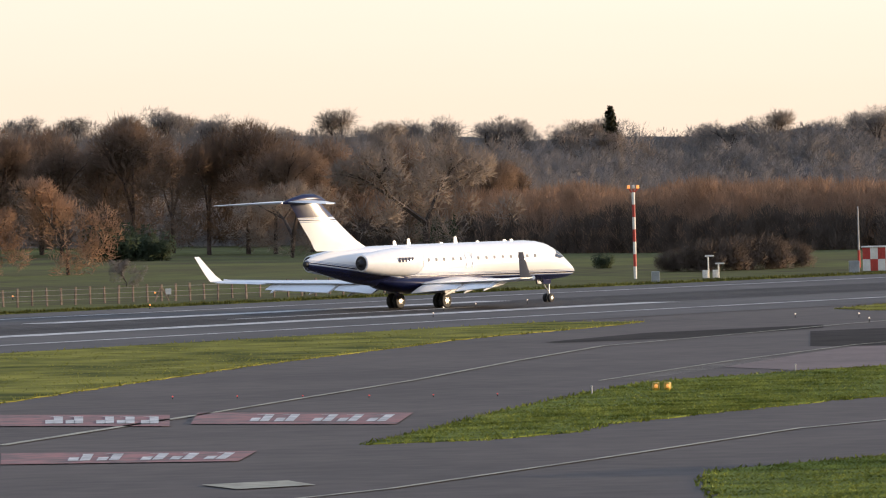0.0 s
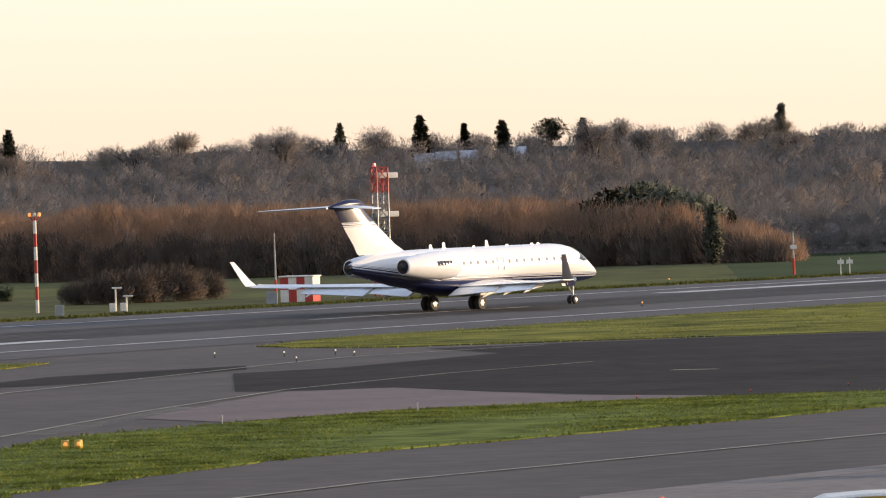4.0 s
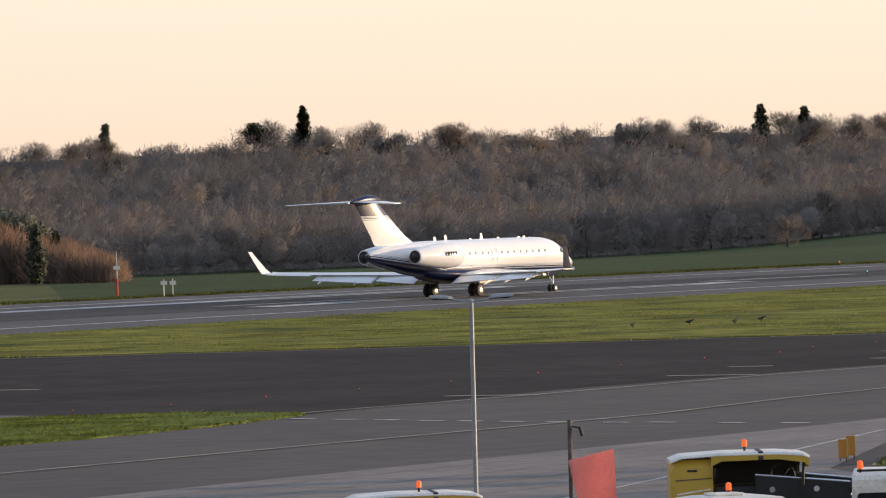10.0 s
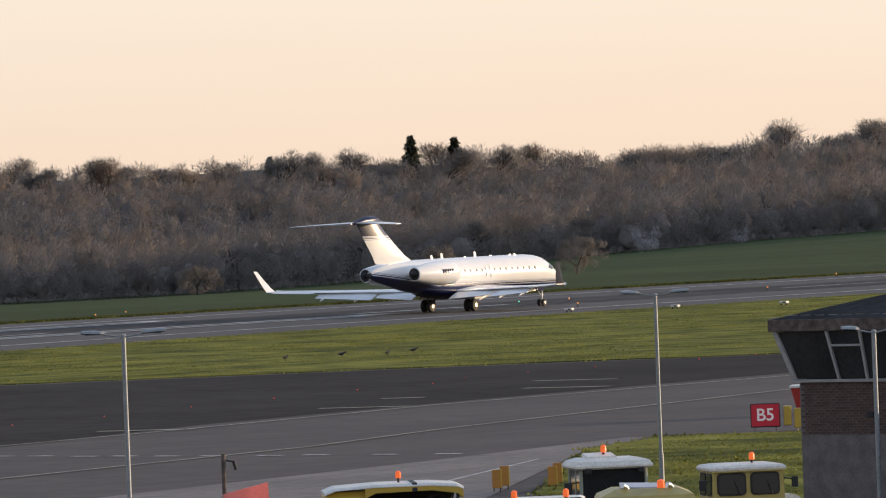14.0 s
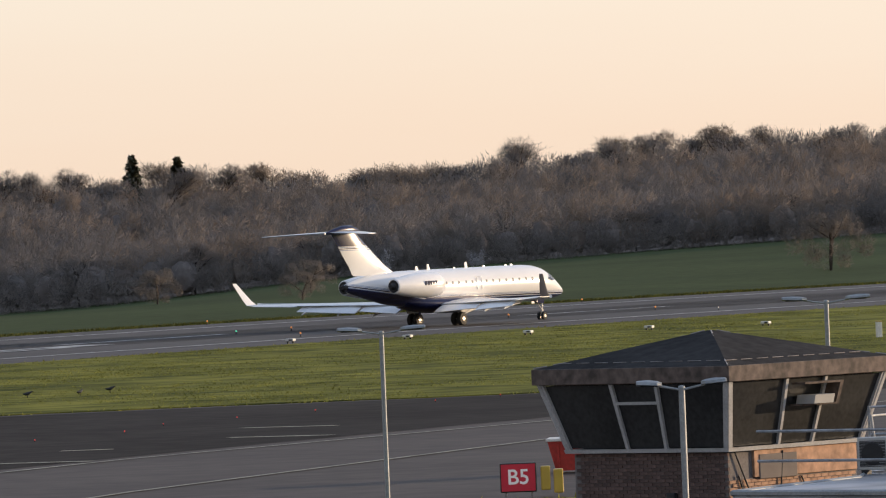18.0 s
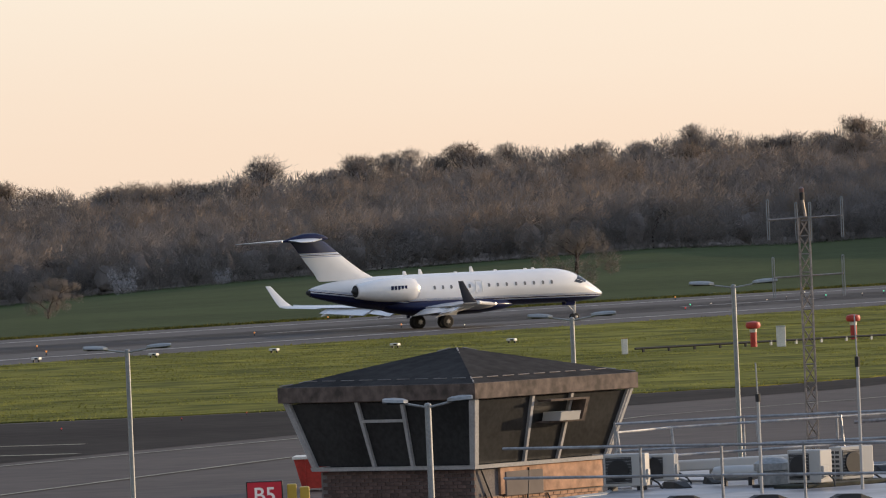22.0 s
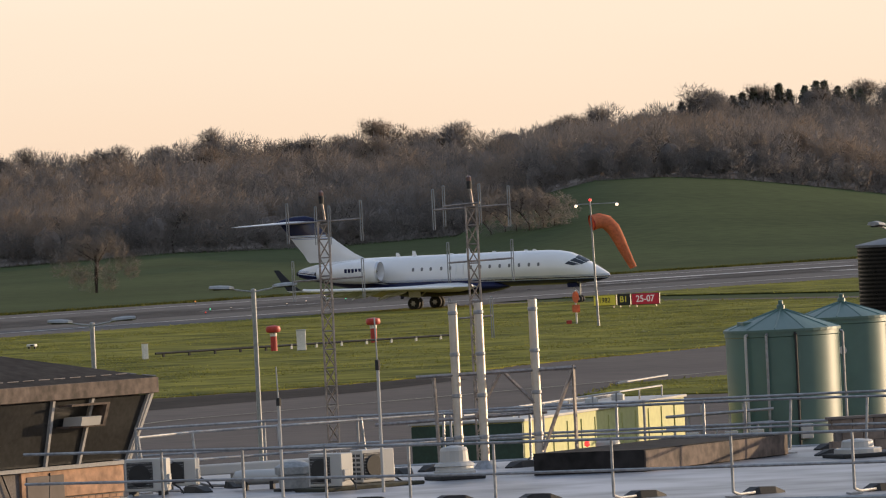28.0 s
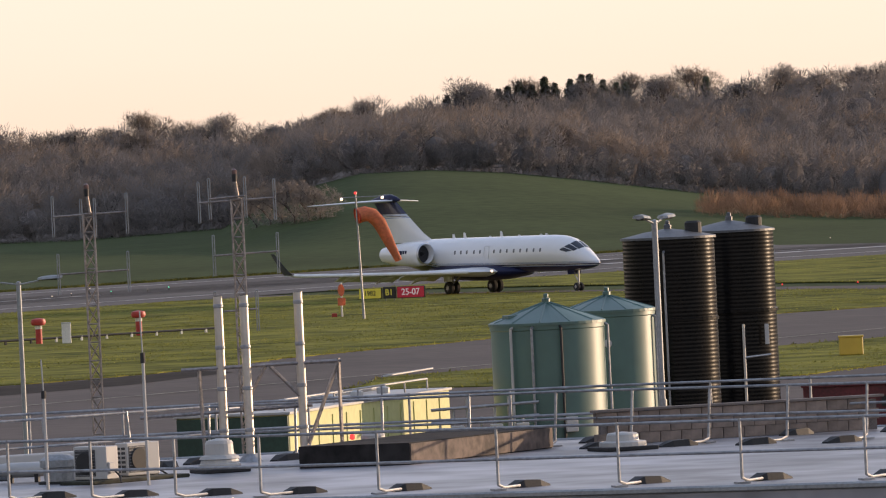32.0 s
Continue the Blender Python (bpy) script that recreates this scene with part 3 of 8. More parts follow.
def blade_mesh(name, spots, hs, ws, lean, mat, seed):
    """One mesh of upright blades, each a thin triangle that shows its front to the airfield, lit as a soft sward."""
    g = np.random.default_rng(seed)
    p = np.asarray(spots, float)
    n = len(p)
    a = g.uniform(0, 6.283, n)
    d = np.stack([np.cos(a), np.sin(a), np.zeros(n)], 1)
    turn = (-d[:, 1] * 0.25 + d[:, 0]) < 0
    d[turn] *= -1
    w = g.uniform(*ws, n)[:, None]
    tip = p + np.stack([g.uniform(-lean, lean, n), g.uniform(-lean, lean, n), g.uniform(*hs, n)], 1) * np.array([1, 1, 1])
    v = np.stack([p - d * w, p + d * w, tip], 1).reshape(-1, 3)
    me = bpy.data.meshes.new(name)
    me.from_pydata(v.tolist(), [], np.arange(3 * n).reshape(-1, 3).tolist())
    me.materials.append(mat)
    soft = g.normal(size=(n, 3)) * 0.22
    soft[:, 2] += 1.0
    soft /= np.linalg.norm(soft, axis=1)[:, None]
    me.shade_smooth()
    me.normals_split_custom_set_from_vertices(np.repeat(soft, 3, axis=0).tolist())
    return me


def scatter(poly, n, seed):
    """Places spread over an outline, thicker in some patches than in others."""
    rnd = random.Random(seed)
    x0, x1 = min(p[0] for p in poly), max(p[0] for p in poly)
    y0, y1 = min(p[1] for p in poly), max(p[1] for p in poly)
    out, tries = [], 0
    while len(out) < n and tries < n * 14:
        tries += 1
        x, y = rnd.uniform(x0, x1), rnd.uniform(y0, y1)
        if noise.noise(Vector((x * 0.09, y * 0.05, 3.0))) + 0.45 < rnd.random() * 0.9 or not inside(x, y, poly):
            continue
        for _ in range(3):
            out.append((x + rnd.uniform(-0.4, 0.4), y + rnd.uniform(-0.4, 0.4), 0.03))
    return out


for k, (nm, poly, lab) in enumerate(ISLANDS):
    out = ragged(poly, 1.6, 0.22, k)
    bm = bmesh.new()
    low = [bm.verts.new((x, y, 0.0)) for x, y in out]
    high = [bm.verts.new((x, y, 0.05)) for x, y in out]
    for i in range(len(out)):
        j = (i + 1) % len(out)
        bm.faces.new((low[i], low[j], high[j], high[i]))
    f = bm.faces.new(high)
    bmesh.ops.triangulate(bm, faces=[f])
    bmesh.ops.recalc_face_normals(bm, faces=bm.faces)
    lush = k in (4, 5)
    isl = tagged(part(nm, bm, M["lush" if lush else "grass"]), lab, "grass", kind="structure")
    spots = scatter(poly, [27000, 120000, 15000, 12000, 60000, 12000, 27000][k], 50 + k)
    tagged(new("grass_blades", blade_mesh("grass_blades", spots, (0.03, 0.10), (0.02, 0.055), 0.16, M["lush_blade" if lush else "blade"], 80 + k)), "uneven tufts of short grass", "grass", kind="stuff")
    rim = [(x, y, 0.0) for x, y in ragged(poly, 0.12 if lush else 0.3, 0.35, 90 + k)]
    tagged(new("grass_fringe", blade_mesh("grass_fringe", rim, (0.05, 0.2), (0.03, 0.08), 0.15, M["lush_blade" if lush else "blade"], 180 + k)), "ragged longer grass along the edge of the paving", "grass", kind="stuff")

# verge along the far side of the runway
bm = bmesh.new()
loft(bm, [[(*rw(x, 1.0), 0.03), (*rw(x, 1.0 + 0.09), 0.03)] for x in range(-100, 341, 10)], cap=False, close=False)
tagged(part("far_verge", bm, M["grass"]), "strip of grass along the far edge of the runway", "grass", kind="structure")
rnd = random.Random(9)
spots = [(*rw(rnd.uniform(-60, 335), rnd.uniform(1.0, 1.06)), 0.02) for _ in range(22000)]
tagged(new("grass_blades", blade_mesh("grass_blades", spots, (0.08, 0.26), (0.05, 0.11), 0.1, M["verge_blade"], 9)), "longer grass tufts along the far runway edge", "grass", kind="stuff")

# apron concrete
bm = bmesh.new()
sheet(bm, [(8, 110), (14, 180), (26, 196), (52, 229), (63, 244), (64.5, 243), (58.6, 232.8), (44.8, 192), (43, 110)], 0.02)
tagged(part("apron", bm, M["concrete"]), "pale concrete apron with stains", "apron", kind="structure")

# slab joints and the painted line of the apron
bm = bmesh.new()
ed, away = Vector((34.0, 44.5)).normalized(), Vector((44.5, -34.0)).normalized()
for k in (2.6, 6.2, 9.8, 13.4, 17.0):
    a = Vector((18.0, 186.0)) + away * k
    b = a + ed * (62 - k * 1.1)
    w = away * 0.035
    sheet(bm, [tuple(a - w), tuple(b - w), tuple(b + w), tuple(a + w)], 0.0245)
for i in range(10):
    a = Vector((18.0, 186.0)) + ed * (4 + 6 * i)
    b = a + away * 17
    w = ed * 0.03
    sheet(bm, [tuple(a - w), tuple(b - w), tuple(b + w), tuple(a + w)], 0.0245)
tagged(part("apron_joints", bm, M["joint"]), "dark joints between concrete slabs", "trim", kind="structure")
bm = bmesh.new()
for (a, b) in (((30.0, 170.0), (36.3, 183.7)), ((36.3, 183.7), (47.5, 208.3)), ((47.5, 208.3), (54.8, 225.0))):
    d = Vector((b[0] - a[0], b[1] - a[1])).normalized() * 0.07
    sheet(bm, [(a[0] - d.y, a[1] + d.x), (a[0] + d.y, a[1] - d.x), (b[0] + d.y, b[1] - d.x), (b[0] - d.y, b[1] + d.x)], 0.029)
tagged(part("apron_line", bm, M["line_white"]), "worn white line painted on the apron", "marking", kind="structure")


# ---- the business jet ----
def livery(name, low, lines, top_from=None):
    """White paint over a navy belly, with pale stripes between: heights in the jet's own space."""
    m = bpy.data.materials.new(name)
    m.use_nodes = True
    nt = m.node_tree
    b = nt.nodes["Principled BSDF"]
    b.inputs["Roughness"].default_value, b.inputs["Coat Weight"].default_value = 0.24, 0.4
    tc, sp = nt.nodes.new("ShaderNodeTexCoord"), nt.nodes.new("ShaderNodeSeparateXYZ")
    nt.links.new(tc.outputs["Object"], sp.inputs[0])
    # the paint line dips towards the nose and the tail
    sl = nt.nodes.new("ShaderNodeMath")
    sl.operation = "MULTIPLY_ADD"
    sl.inputs[1].default_value = low[1]
    nt.links.new(sp.outputs["X"], sl.inputs[0])
    nt.links.new(sp.outputs["Z"], sl.inputs[2])
    # and sweeps up along the tail
    up = nt.nodes.new("ShaderNodeMath")
    up.operation = "MULTIPLY_ADD"
    up.inputs[1].default_value, up.inputs[2].default_value = -low[2], -2.5 * low[2]
    nt.links.new(sp.outputs["X"], up.inputs[0])
    pos = nt.nodes.new("ShaderNodeMath")
    pos.operation = "MAXIMUM"
    pos.inputs[1].default_value = 0.0
    nt.links.new(up.outputs[0], pos.inputs[0])
    sub = nt.nodes.new("ShaderNodeMath")
    sub.operation = "SUBTRACT"
    nt.links.new(sl.outputs[0], sub.inputs[0])
    nt.links.new(pos.outputs[0], sub.inputs[1])
    mr = nt.nodes.new("ShaderNodeMapRange")
    mr.inputs[1].default_value, mr.inputs[2].default_value = low[0], low[0] + 1.0
    nt.links.new(sub.outputs[0], mr.inputs[0])
    r = nt.nodes.new("ShaderNodeValToRGB")
    r.color_ramp.interpolation = "CONSTANT"
    r.color_ramp.elements[0].color = (*lines[0][1], 1)
    r.color_ramp.elements[0].position = 0.0
    r.color_ramp.elements[1].position, r.color_ramp.elements[1].color = lines[1][0], (*lines[1][1], 1)
    for p, c in lines[2:]:
        r.color_ramp.elements.new(p).color = (*c, 1)
    nt.links.new(mr.outputs[0], r.inputs[0])
    ns = nt.nodes.new("ShaderNodeTexNoise")
    ns.inputs["Scale"].default_value, ns.inputs["Detail"].default_value = 0.8, 6
    nt.links.new(tc.outputs["Object"], ns.inputs["Vector"])
    dm = nt.nodes.new("ShaderNodeMapRange")
    dm.inputs[3].default_value, dm.inputs[4].default_value = 0.92, 1.04
    nt.links.new(ns.outputs["Fac"], dm.inputs[0])
    vm = nt.nodes.new("ShaderNodeVectorMath")
    vm.operation = "SCALE"
    nt.links.new(r.outputs[0], vm.inputs[0])
    nt.links.new(dm.outputs[0], vm.inputs["Scale"])
    nt.links.new(vm.outputs[0], b.inputs["Base Color"])
    return m


NAVY, PALE, WHITE = (0.010, 0.014, 0.055), (0.25, 0.31, 0.45), (0.8, 0.79, 0.77)
M["hull"] = livery("jet_hull_paint", (1.55, 0.008, 0.13), [(0, NAVY), (0.40, PALE), (0.45, WHITE), (0.49, NAVY), (0.57, WHITE), (0.61, PALE), (0.66, WHITE), (0.70, PALE), (0.73, WHITE)])
M["fin"] = livery("jet_fin_paint", (5.75, 0.0, 0.0), [(0, WHITE), (0.06, PALE), (0.11, WHITE), (0.17, NAVY), (0.23, WHITE), (0.27, PALE), (0.33, WHITE), (0.37, NAVY)])


def oval(x, zc, ry, rz, n=28):
    return [(x, ry * math.cos(2 * math.pi * i / n), zc + rz * math.sin(2 * math.pi * i / n)) for i in range(n)]


def foil(xle, chord, y, z, th, n=12, axis="y", droop=0.0):
    """A wing section of that chord, leading edge at xle."""
    out = []
    for i in range(n):
        a = 2 * math.pi * i / n
        u = 0.5 - 0.5 * math.cos(a)
        t = th * chord * (0.28 + 1.6 * math.sqrt(max(0, u)) * (1 - u)) * (1 if math.sin(a) >= 0 else -1) * (abs(math.sin(a)) ** 0.5)
        p = (xle - u * chord, y, z + t * 0.5 + droop * u * chord) if axis == "y" else (xle - u * chord, y + t * 0.5, z)
        out.append(p)
    return out


def build_jet():
    jet = thing("business_jet", Matrix(), "white and navy twin-engine business jet with T-tail, taxiing after landing", "airplane")
    # hull
    prof = [(15.6, 2.02, 0.03, 0.03), (15.5, 2.04, 0.17, 0.16), (15.2, 2.08, 0.36, 0.33), (14.6, 2.2, 0.63, 0.58), (13.9, 2.38, 0.87, 0.83), (13.2, 2.55, 1.05, 1.06), (12.4, 2.69, 1.2, 1.23), (11.5, 2.78, 1.29, 1.31), (10.5, 2.81, 1.34, 1.34)]
    prof += [(x, 2.82, 1.345, 1.345) for x in (8, 5, 2, -1, -3)]
    prof += [(-4.6, 2.86, 1.29, 1.29), (-6.2, 2.94, 1.13, 1.16), (-7.8, 3.05, 0.9, 0.95), (-9.2, 3.12, 0.62, 0.68), (-10.2, 3.14, 0.4, 0.46), (-10.75, 3.14, 0.24, 0.28)]
    part("fuselage", loft(bmesh.new(), [oval(*p) for p in prof]), M["hull"], jet, "white hull over a navy belly with thin stripes", smooth=True)
    fair = [(7.2, 1.55, 0.4, 0.12), (6.2, 1.6, 1.2, 0.42), (4.5, 1.62, 1.55, 0.62), (1.5, 1.62, 1.65, 0.7), (-1.5, 1.66, 1.6, 0.66), (-3.6, 1.8, 1.2, 0.48), (-5.2, 2.0, 0.5, 0.2)]
    part("belly_fairing", loft(bmesh.new(), [oval(*p) for p in fair]), M["navy"], jet, "navy wing-root fairing", smooth=True)
    part("tail_cone", turned(bmesh.new(), [(0.2, 0), (0.17, 0.25), (0.1, 0.3)], pose(-10.7, 0, 3.14, 0, -90, 0), 14), M["dark"], jet, "dark exhaust of the tail cone", smooth=True)
    # cockpit glass, curved with the hull
    xs_, zc_, ry_, rz_ = [p[0] for p in prof][::-1], [p[1] for p in prof][::-1], [p[2] for p in prof][::-1], [p[3] for p in prof][::-1]

    def skin(x, deg, off):
        a = radians(deg)
        return (x, (float(np.interp(x, xs_, ry_)) + off) * math.sin(a), float(np.interp(x, xs_, zc_)) + (float(np.interp(x, xs_, rz_)) + off) * math.cos(a))

    for s in (-1, 1):
        for back0, front0, back1, front1, a0, a1 in ((13.1, 13.95, 13.05, 13.88, 3, 36), (13.0, 13.82, 12.7, 13.6, 39, 58), (12.62, 13.5, 12.35, 13.0, 61, 74)):
            rings = []
            for i in range(5):
                u = i / 4
                deg = s * (a0 + (a1 - a0) * u)
                xb, xf = back0 + (back1 - back0) * u, front0 + (front1 - front0) * u
                mid = (xb + xf) / 2
                rings.append([skin(xb, deg, 0.02), skin(mid, deg, 0.02), skin(xf, deg, 0.02), skin(xf, deg, -0.04), skin(mid, deg, -0.04), skin(xb, deg, -0.04)])
            part("windshield", loft(bmesh.new(), rings), M["glass"], jet, "dark cockpit window")
    # cabin windows, each a rounded plug
    wx = [-0.4, 0.35, 1.1, 2.0, 2.75, 4.5, 5.3, 6.1, 6.95, 7.75, 8.57, 9.4, 10.2]
    for s in (-1, 1):
        for x in wx:
            bm = bmesh.new()
            ring = [(0.1 * math.copysign(abs(math.cos(a)) ** 0.6, math.cos(a)), 0.145 * math.copysign(abs(math.sin(a)) ** 0.6, math.sin(a))) for a in [2 * math.pi * i / 12 for i in range(12)]]
            loft(bm, [[(x + u, s * 1.25, 3.1 + w) for u, w in ring], [(x + u, s * (math.sqrt(1.345 ** 2 - (0.28 + w) ** 2) + 0.014), 3.1 + w) for u, w in ring]])
            part("cabin_window", bm, M["cabin_glass"], jet)
        bm = bmesh.new()
        for (u, w, su, sw) in ((3.27, 3.0, 0.018, 0.9), (3.87, 3.0, 0.018, 0.9), (3.57, 3.5, 0.6, 0.018)):
            box(bm, su, 0.05, sw, pose(u, s * (1.34 if w < 3.3 else 1.17), w, s * (w - 2.85) * 40))
        part("door_outline", bm, M["wingpaint"], jet)
    # registration shown as plain dark bars on each engine
    # wings
    for s in (-1, 1):
        side = "right" if s < 0 else "left"
        st = [(1.0, 5.4, 7.0, 1.6, 0.13), (3.1, 3.65, 5.1, 1.66, 0.115), (6.3, 1.4, 3.45, 1.74, 0.10), (10.1, -1.5, 2.3, 1.84, 0.1), (13.0, -3.8, 1.5, 1.95, 0.1), (13.35, -4.2, 1.3, 2.0, 0.1)]
        wing = part("wing", loft(bmesh.new(), [foil(xl, c, s * y, z, th) for y, xl, c, z, th in st]), M["wingpaint"], jet, "pale swept wing with bright leading edge", smooth=True)
        wl = [(13.35, -4.25, 1.2, 2.02), (13.5, -4.7, 0.95, 2.36), (13.75, -5.3, 0.68, 3.05), (13.95, -5.8, 0.45, 3.65)]
        bm = loft(bmesh.new(), [foil(xl, c, s * y, z, 0.08, axis="z") for y, xl, c, z in wl])
        for f in bm.faces:
            f.material_index = 1 if f.normal.y * s > 0.25 else 0
        part("winglet", bm, [M["white"], M["winglet_outer"]], jet, "upswept winglet, white inside and dark outside", smooth=True)
        # thick white rods put the leading edge's bright sky reflection into colour
        le = [(xl + 0.05, s * y, z) for y, xl, c, z, th in st[1:]]
        bm = bmesh.new()
        for a, b in zip(le, le[1:]):
            rod(bm, a, b, 0.13, 8)
        part("leading_edge", bm, M["white"], jet, "wing leading edge with its bright reflection painted white", smooth=True)
        # drooped flaps and spoiler panels
        for (y0, y1, xa, xb, z0, z1) in ((1.7, 5.3, -1.55, -1.55, 1.58, 1.66), (5.5, 9.8, -1.6, -3.25, 1.68, 1.79)):
            bm = bmesh.new()
            c0, c1 = 1.15, 0.8
            sec = lambda y, x, z, c: [(x + 0.25, s * y, z + 0.05), (x - 0.35 * c, s * y, z - 0.16 * c), (x - c, s * y, z - 0.46 * c), (x - 0.96 * c, s * y, z - 0.5 * c), (x - 0.3 * c, s * y, z - 0.26 * c), (x + 0.25, s * y, z - 0.08)]
            loft(bm, [sec(y0, xa, z0, c0), sec(y1, xb, z1, c1)])
            part("flap", bm, M["white"], jet, "lowered white flap")
        bm = bmesh.new()
        loft(bm, [[(-3.7, s * 10.0, 1.83), (-4.25, s * 10.0, 1.77), (-3.7, s * 10.0, 1.76)], [(-5.2, s * 12.8, 1.94), (-5.6, s * 12.8, 1.91), (-5.2, s * 12.8, 1.89)]])
        part("aileron", bm, M["wingpaint"], jet)
        for y, x, z in ((4.2, -0.6, 1.45), (6.7, -1.6, 1.6), (9.2, -2.6, 1.75)):
            bm = bmesh.new()
            loft(bm, [oval(x + dx, z + dz, r, r * 1.4, 8) for dx, dz, r in ((0.9, 0.02, 0.03), (0.3, -0.08, 0.12), (-0.7, -0.22, 0.12), (-1.6, -0.55, 0.03))])
            bmesh.ops.translate(bm, verts=bm.verts, vec=(0, s * y, 0))
            part("flap_track_fairing", bm, M["white"], jet, smooth=True)
        # engine
        nac = bmesh.new()
        turned(nac, [(0.66, 0.5), (0.66, 0.1), (0.72, -0.12), (0.84, 0.05), (0.9, 0.5), (0.93, 1.3), (0.9, 2.3), (0.82, 3.3), (0.68, 4.3), (0.54, 5.1), (0.47, 5.15), (0.44, 4.6)], pose(-2.9, s * 2.25, 3.1, 0, -90, 0), 24)
        eng = part("engine_nacelle", nac, M["white"], jet, "white rounded engine nacelle", smooth=True)
        ring = bmesh.new()
        bmesh.ops.create_cone(ring, cap_ends=False, segments=24, radius1=0.74, radius2=0.84, depth=0.22, matrix=pose(-2.86, s * 2.25, 3.1, 0, 90, 0) @ pose(0, 0, 0, 180))
        part("intake_lip", ring, M["alu"], eng, "polished intake ring", smooth=True)
        # fan disc is near-black: the shade of the duct is in its colour
        fan = bmesh.new()
        cone(fan, 0.66, 0.66, 0.04, pose(-3.38, s * 2.25, 3.1, 0, 90, 0), 24)
        cone(fan, 0.2, 0.02, 0.35, pose(-3.34, s * 2.25, 3.1, 0, 90, 0), 12)
        part("fan", fan, M["dark"], eng, "fan disc blackened for the shade inside the intake")
        # near-black disc closes the nozzle in place of its unlit inside
        ex = bmesh.new()
        cone(ex, 0.45, 0.45, 0.06, pose(-8.07, s * 2.25, 3.1, 0, 90, 0), 20)
        cone(ex, 0.3, 0.12, 0.3, pose(-8.05, s * 2.25, 3.1, 0, -90, 0), 14)
        part("exhaust", ex, M["dark"], eng, "exhaust nozzle with a dark disc for its unlit opening")
        part("pylon", B(3.0, 1.1, 0.28, pose(-5.6, s * 1.45, 3.12), 0.1), M["white"], jet)
        bm = bmesh.new()
        for i in range(5):
            box(bm, 0.2, 0.04, 0.3, pose(-5.3 + 0.3 * i, s * (2.25 + 0.905), 3.24, s * -4))
        part("registration_bars", bm, M["navy"], jet, "registration as plain navy bars")
    # fin, bullet and tailplane
    fin = [(-3.6, 6.2, 3.95, 0.012), (-5.0, 5.0, 4.1, 0.05), (-6.0, 4.3, 4.6, 0.085), (-7.3, 3.75, 5.5, 0.095), (-8.6, 3.2, 6.5, 0.1), (-9.45, 2.9, 7.15, 0.1)]
    bm = bmesh.new()
    loft(bm, [foil(xl, c, 0, z, th, axis="z") for xl, c, z, th in fin])
    part("fin", bm, M["fin"], jet, "white fin with navy top and thin stripes", smooth=True)
    bul = [(-8.9, 7.2, 0.04, 0.05), (-9.3, 7.25, 0.16, 0.2), (-10.0, 7.32, 0.26, 0.32), (-11.0, 7.3, 0.28, 0.33), (-12.0, 7.2, 0.2, 0.22), (-12.9, 7.1, 0.05, 0.06)]
    part("tail_bullet", loft(bmesh.new(), [oval(*p, 16) for p in bul]), M["navy"], jet, "navy fairing on top of the fin", smooth=True)
    for s in (-1, 1):
        part("tailplane", loft(bmesh.new(), [foil(xl, c, s * y, z, 0.09) for y, xl, c, z in ((0.1, -9.6, 2.9, 7.16), (2.4, -11.3, 2.0, 7.1), (4.7, -13.1, 1.15, 7.02), (4.85, -13.4, 0.8, 7.02))]), M["wingpaint"], jet, "pale swept tailplane", smooth=True)
        part("tailplane_edge", rod(rod(bmesh.new(), (-9.6, s * 0.2, 7.16), (-11.3, s * 2.4, 7.1), 0.06), (-11.3, s * 2.4, 7.1), (-13.1, s * 4.7, 7.02), 0.05), M["alu"], jet, smooth=True)
    # aerials on the spine
    for x, h in ((9.6, 0.12), (8.9, 0.1), (4.0, 0.42), (-0.6, 0.4), (-2.0, 0.3), (6.2, 0.1), (2.6, 0.08)):
        bm = bmesh.new()
        loft(bm, [foil(x, 0.42, 0, 4.12, 0.1, 8, "z"), foil(x - 0.16, 0.24, 0, 4.15 + h, 0.1, 8, "z")])
        part("aerial", bm, M["white"], jet)
    for x in (-1.8, 9.0):
        part("belly_aerial", loft(bmesh.new(), [foil(x, 0.4, 0, 1.2, 0.1, 8, "z"), foil(x - 0.15, 0.25, 0, 0.85 if x < 0 else 1.2 - 0.02, 0.1, 8, "z")]), M["navy"], jet)
    # undercarriage
    for s in (-1, 1):
        leg = part("main_gear_leg", rod(rod(bmesh.new(), (0.25, s * 2.1, 1.75), (0, s * 2.0, 0.5), 0.11, 10), (1.1, s * 1.7, 1.6), (0.05, s * 2.0, 0.75), 0.06), M["strut"], jet, smooth=True)
        part("gear_door", B(1.0, 0.05, 0.75, pose(0.2, s * 2.55, 1.35, s * -8), 0.015), M["white"], jet)
        for o in (-0.27, 0.27):
            wheel(jet, "main_wheel", (0, s * 2.0 + o, 0.5), 0.5, 0.34)
    part("nose_gear_leg", rod(rod(rod(bmesh.new(), (13.05, 0, 1.5), (12.98, 0, 0.3), 0.07, 10), (12.2, 0, 1.5), (12.98, 0, 0.7), 0.045), (12.98, -0.24, 0.3), (12.98, 0.24, 0.3), 0.05), M["strut"], jet, smooth=True)
    for s in (-1, 1):
        wheel(jet, "nose_wheel", (12.98, s * 0.2, 0.3), 0.3, 0.2)
        part("nose_gear_door", B(0.8, 0.03, 0.3, pose(12.5, s * 0.3, 1.38, s * -10), 0.01), M["navy"], jet)
    # lit lamps
    part("landing_light", turned(bmesh.new(), [(0.02, 0), (0.11, 0.02), (0.08, 0.08)], pose(4.72, -1.78, 1.66, 0, 80, 0), 10), M["lamp_white"], jet, "glowing landing light")
    part("tail_light", turned(bmesh.new(), [(0.02, 0), (0.06, 0.02), (0.04, 0.06)], pose(-12.9, 0, 7.1, 0, -90, 0), 8), M["lamp_white"], jet, "small white tail light")
    return jet


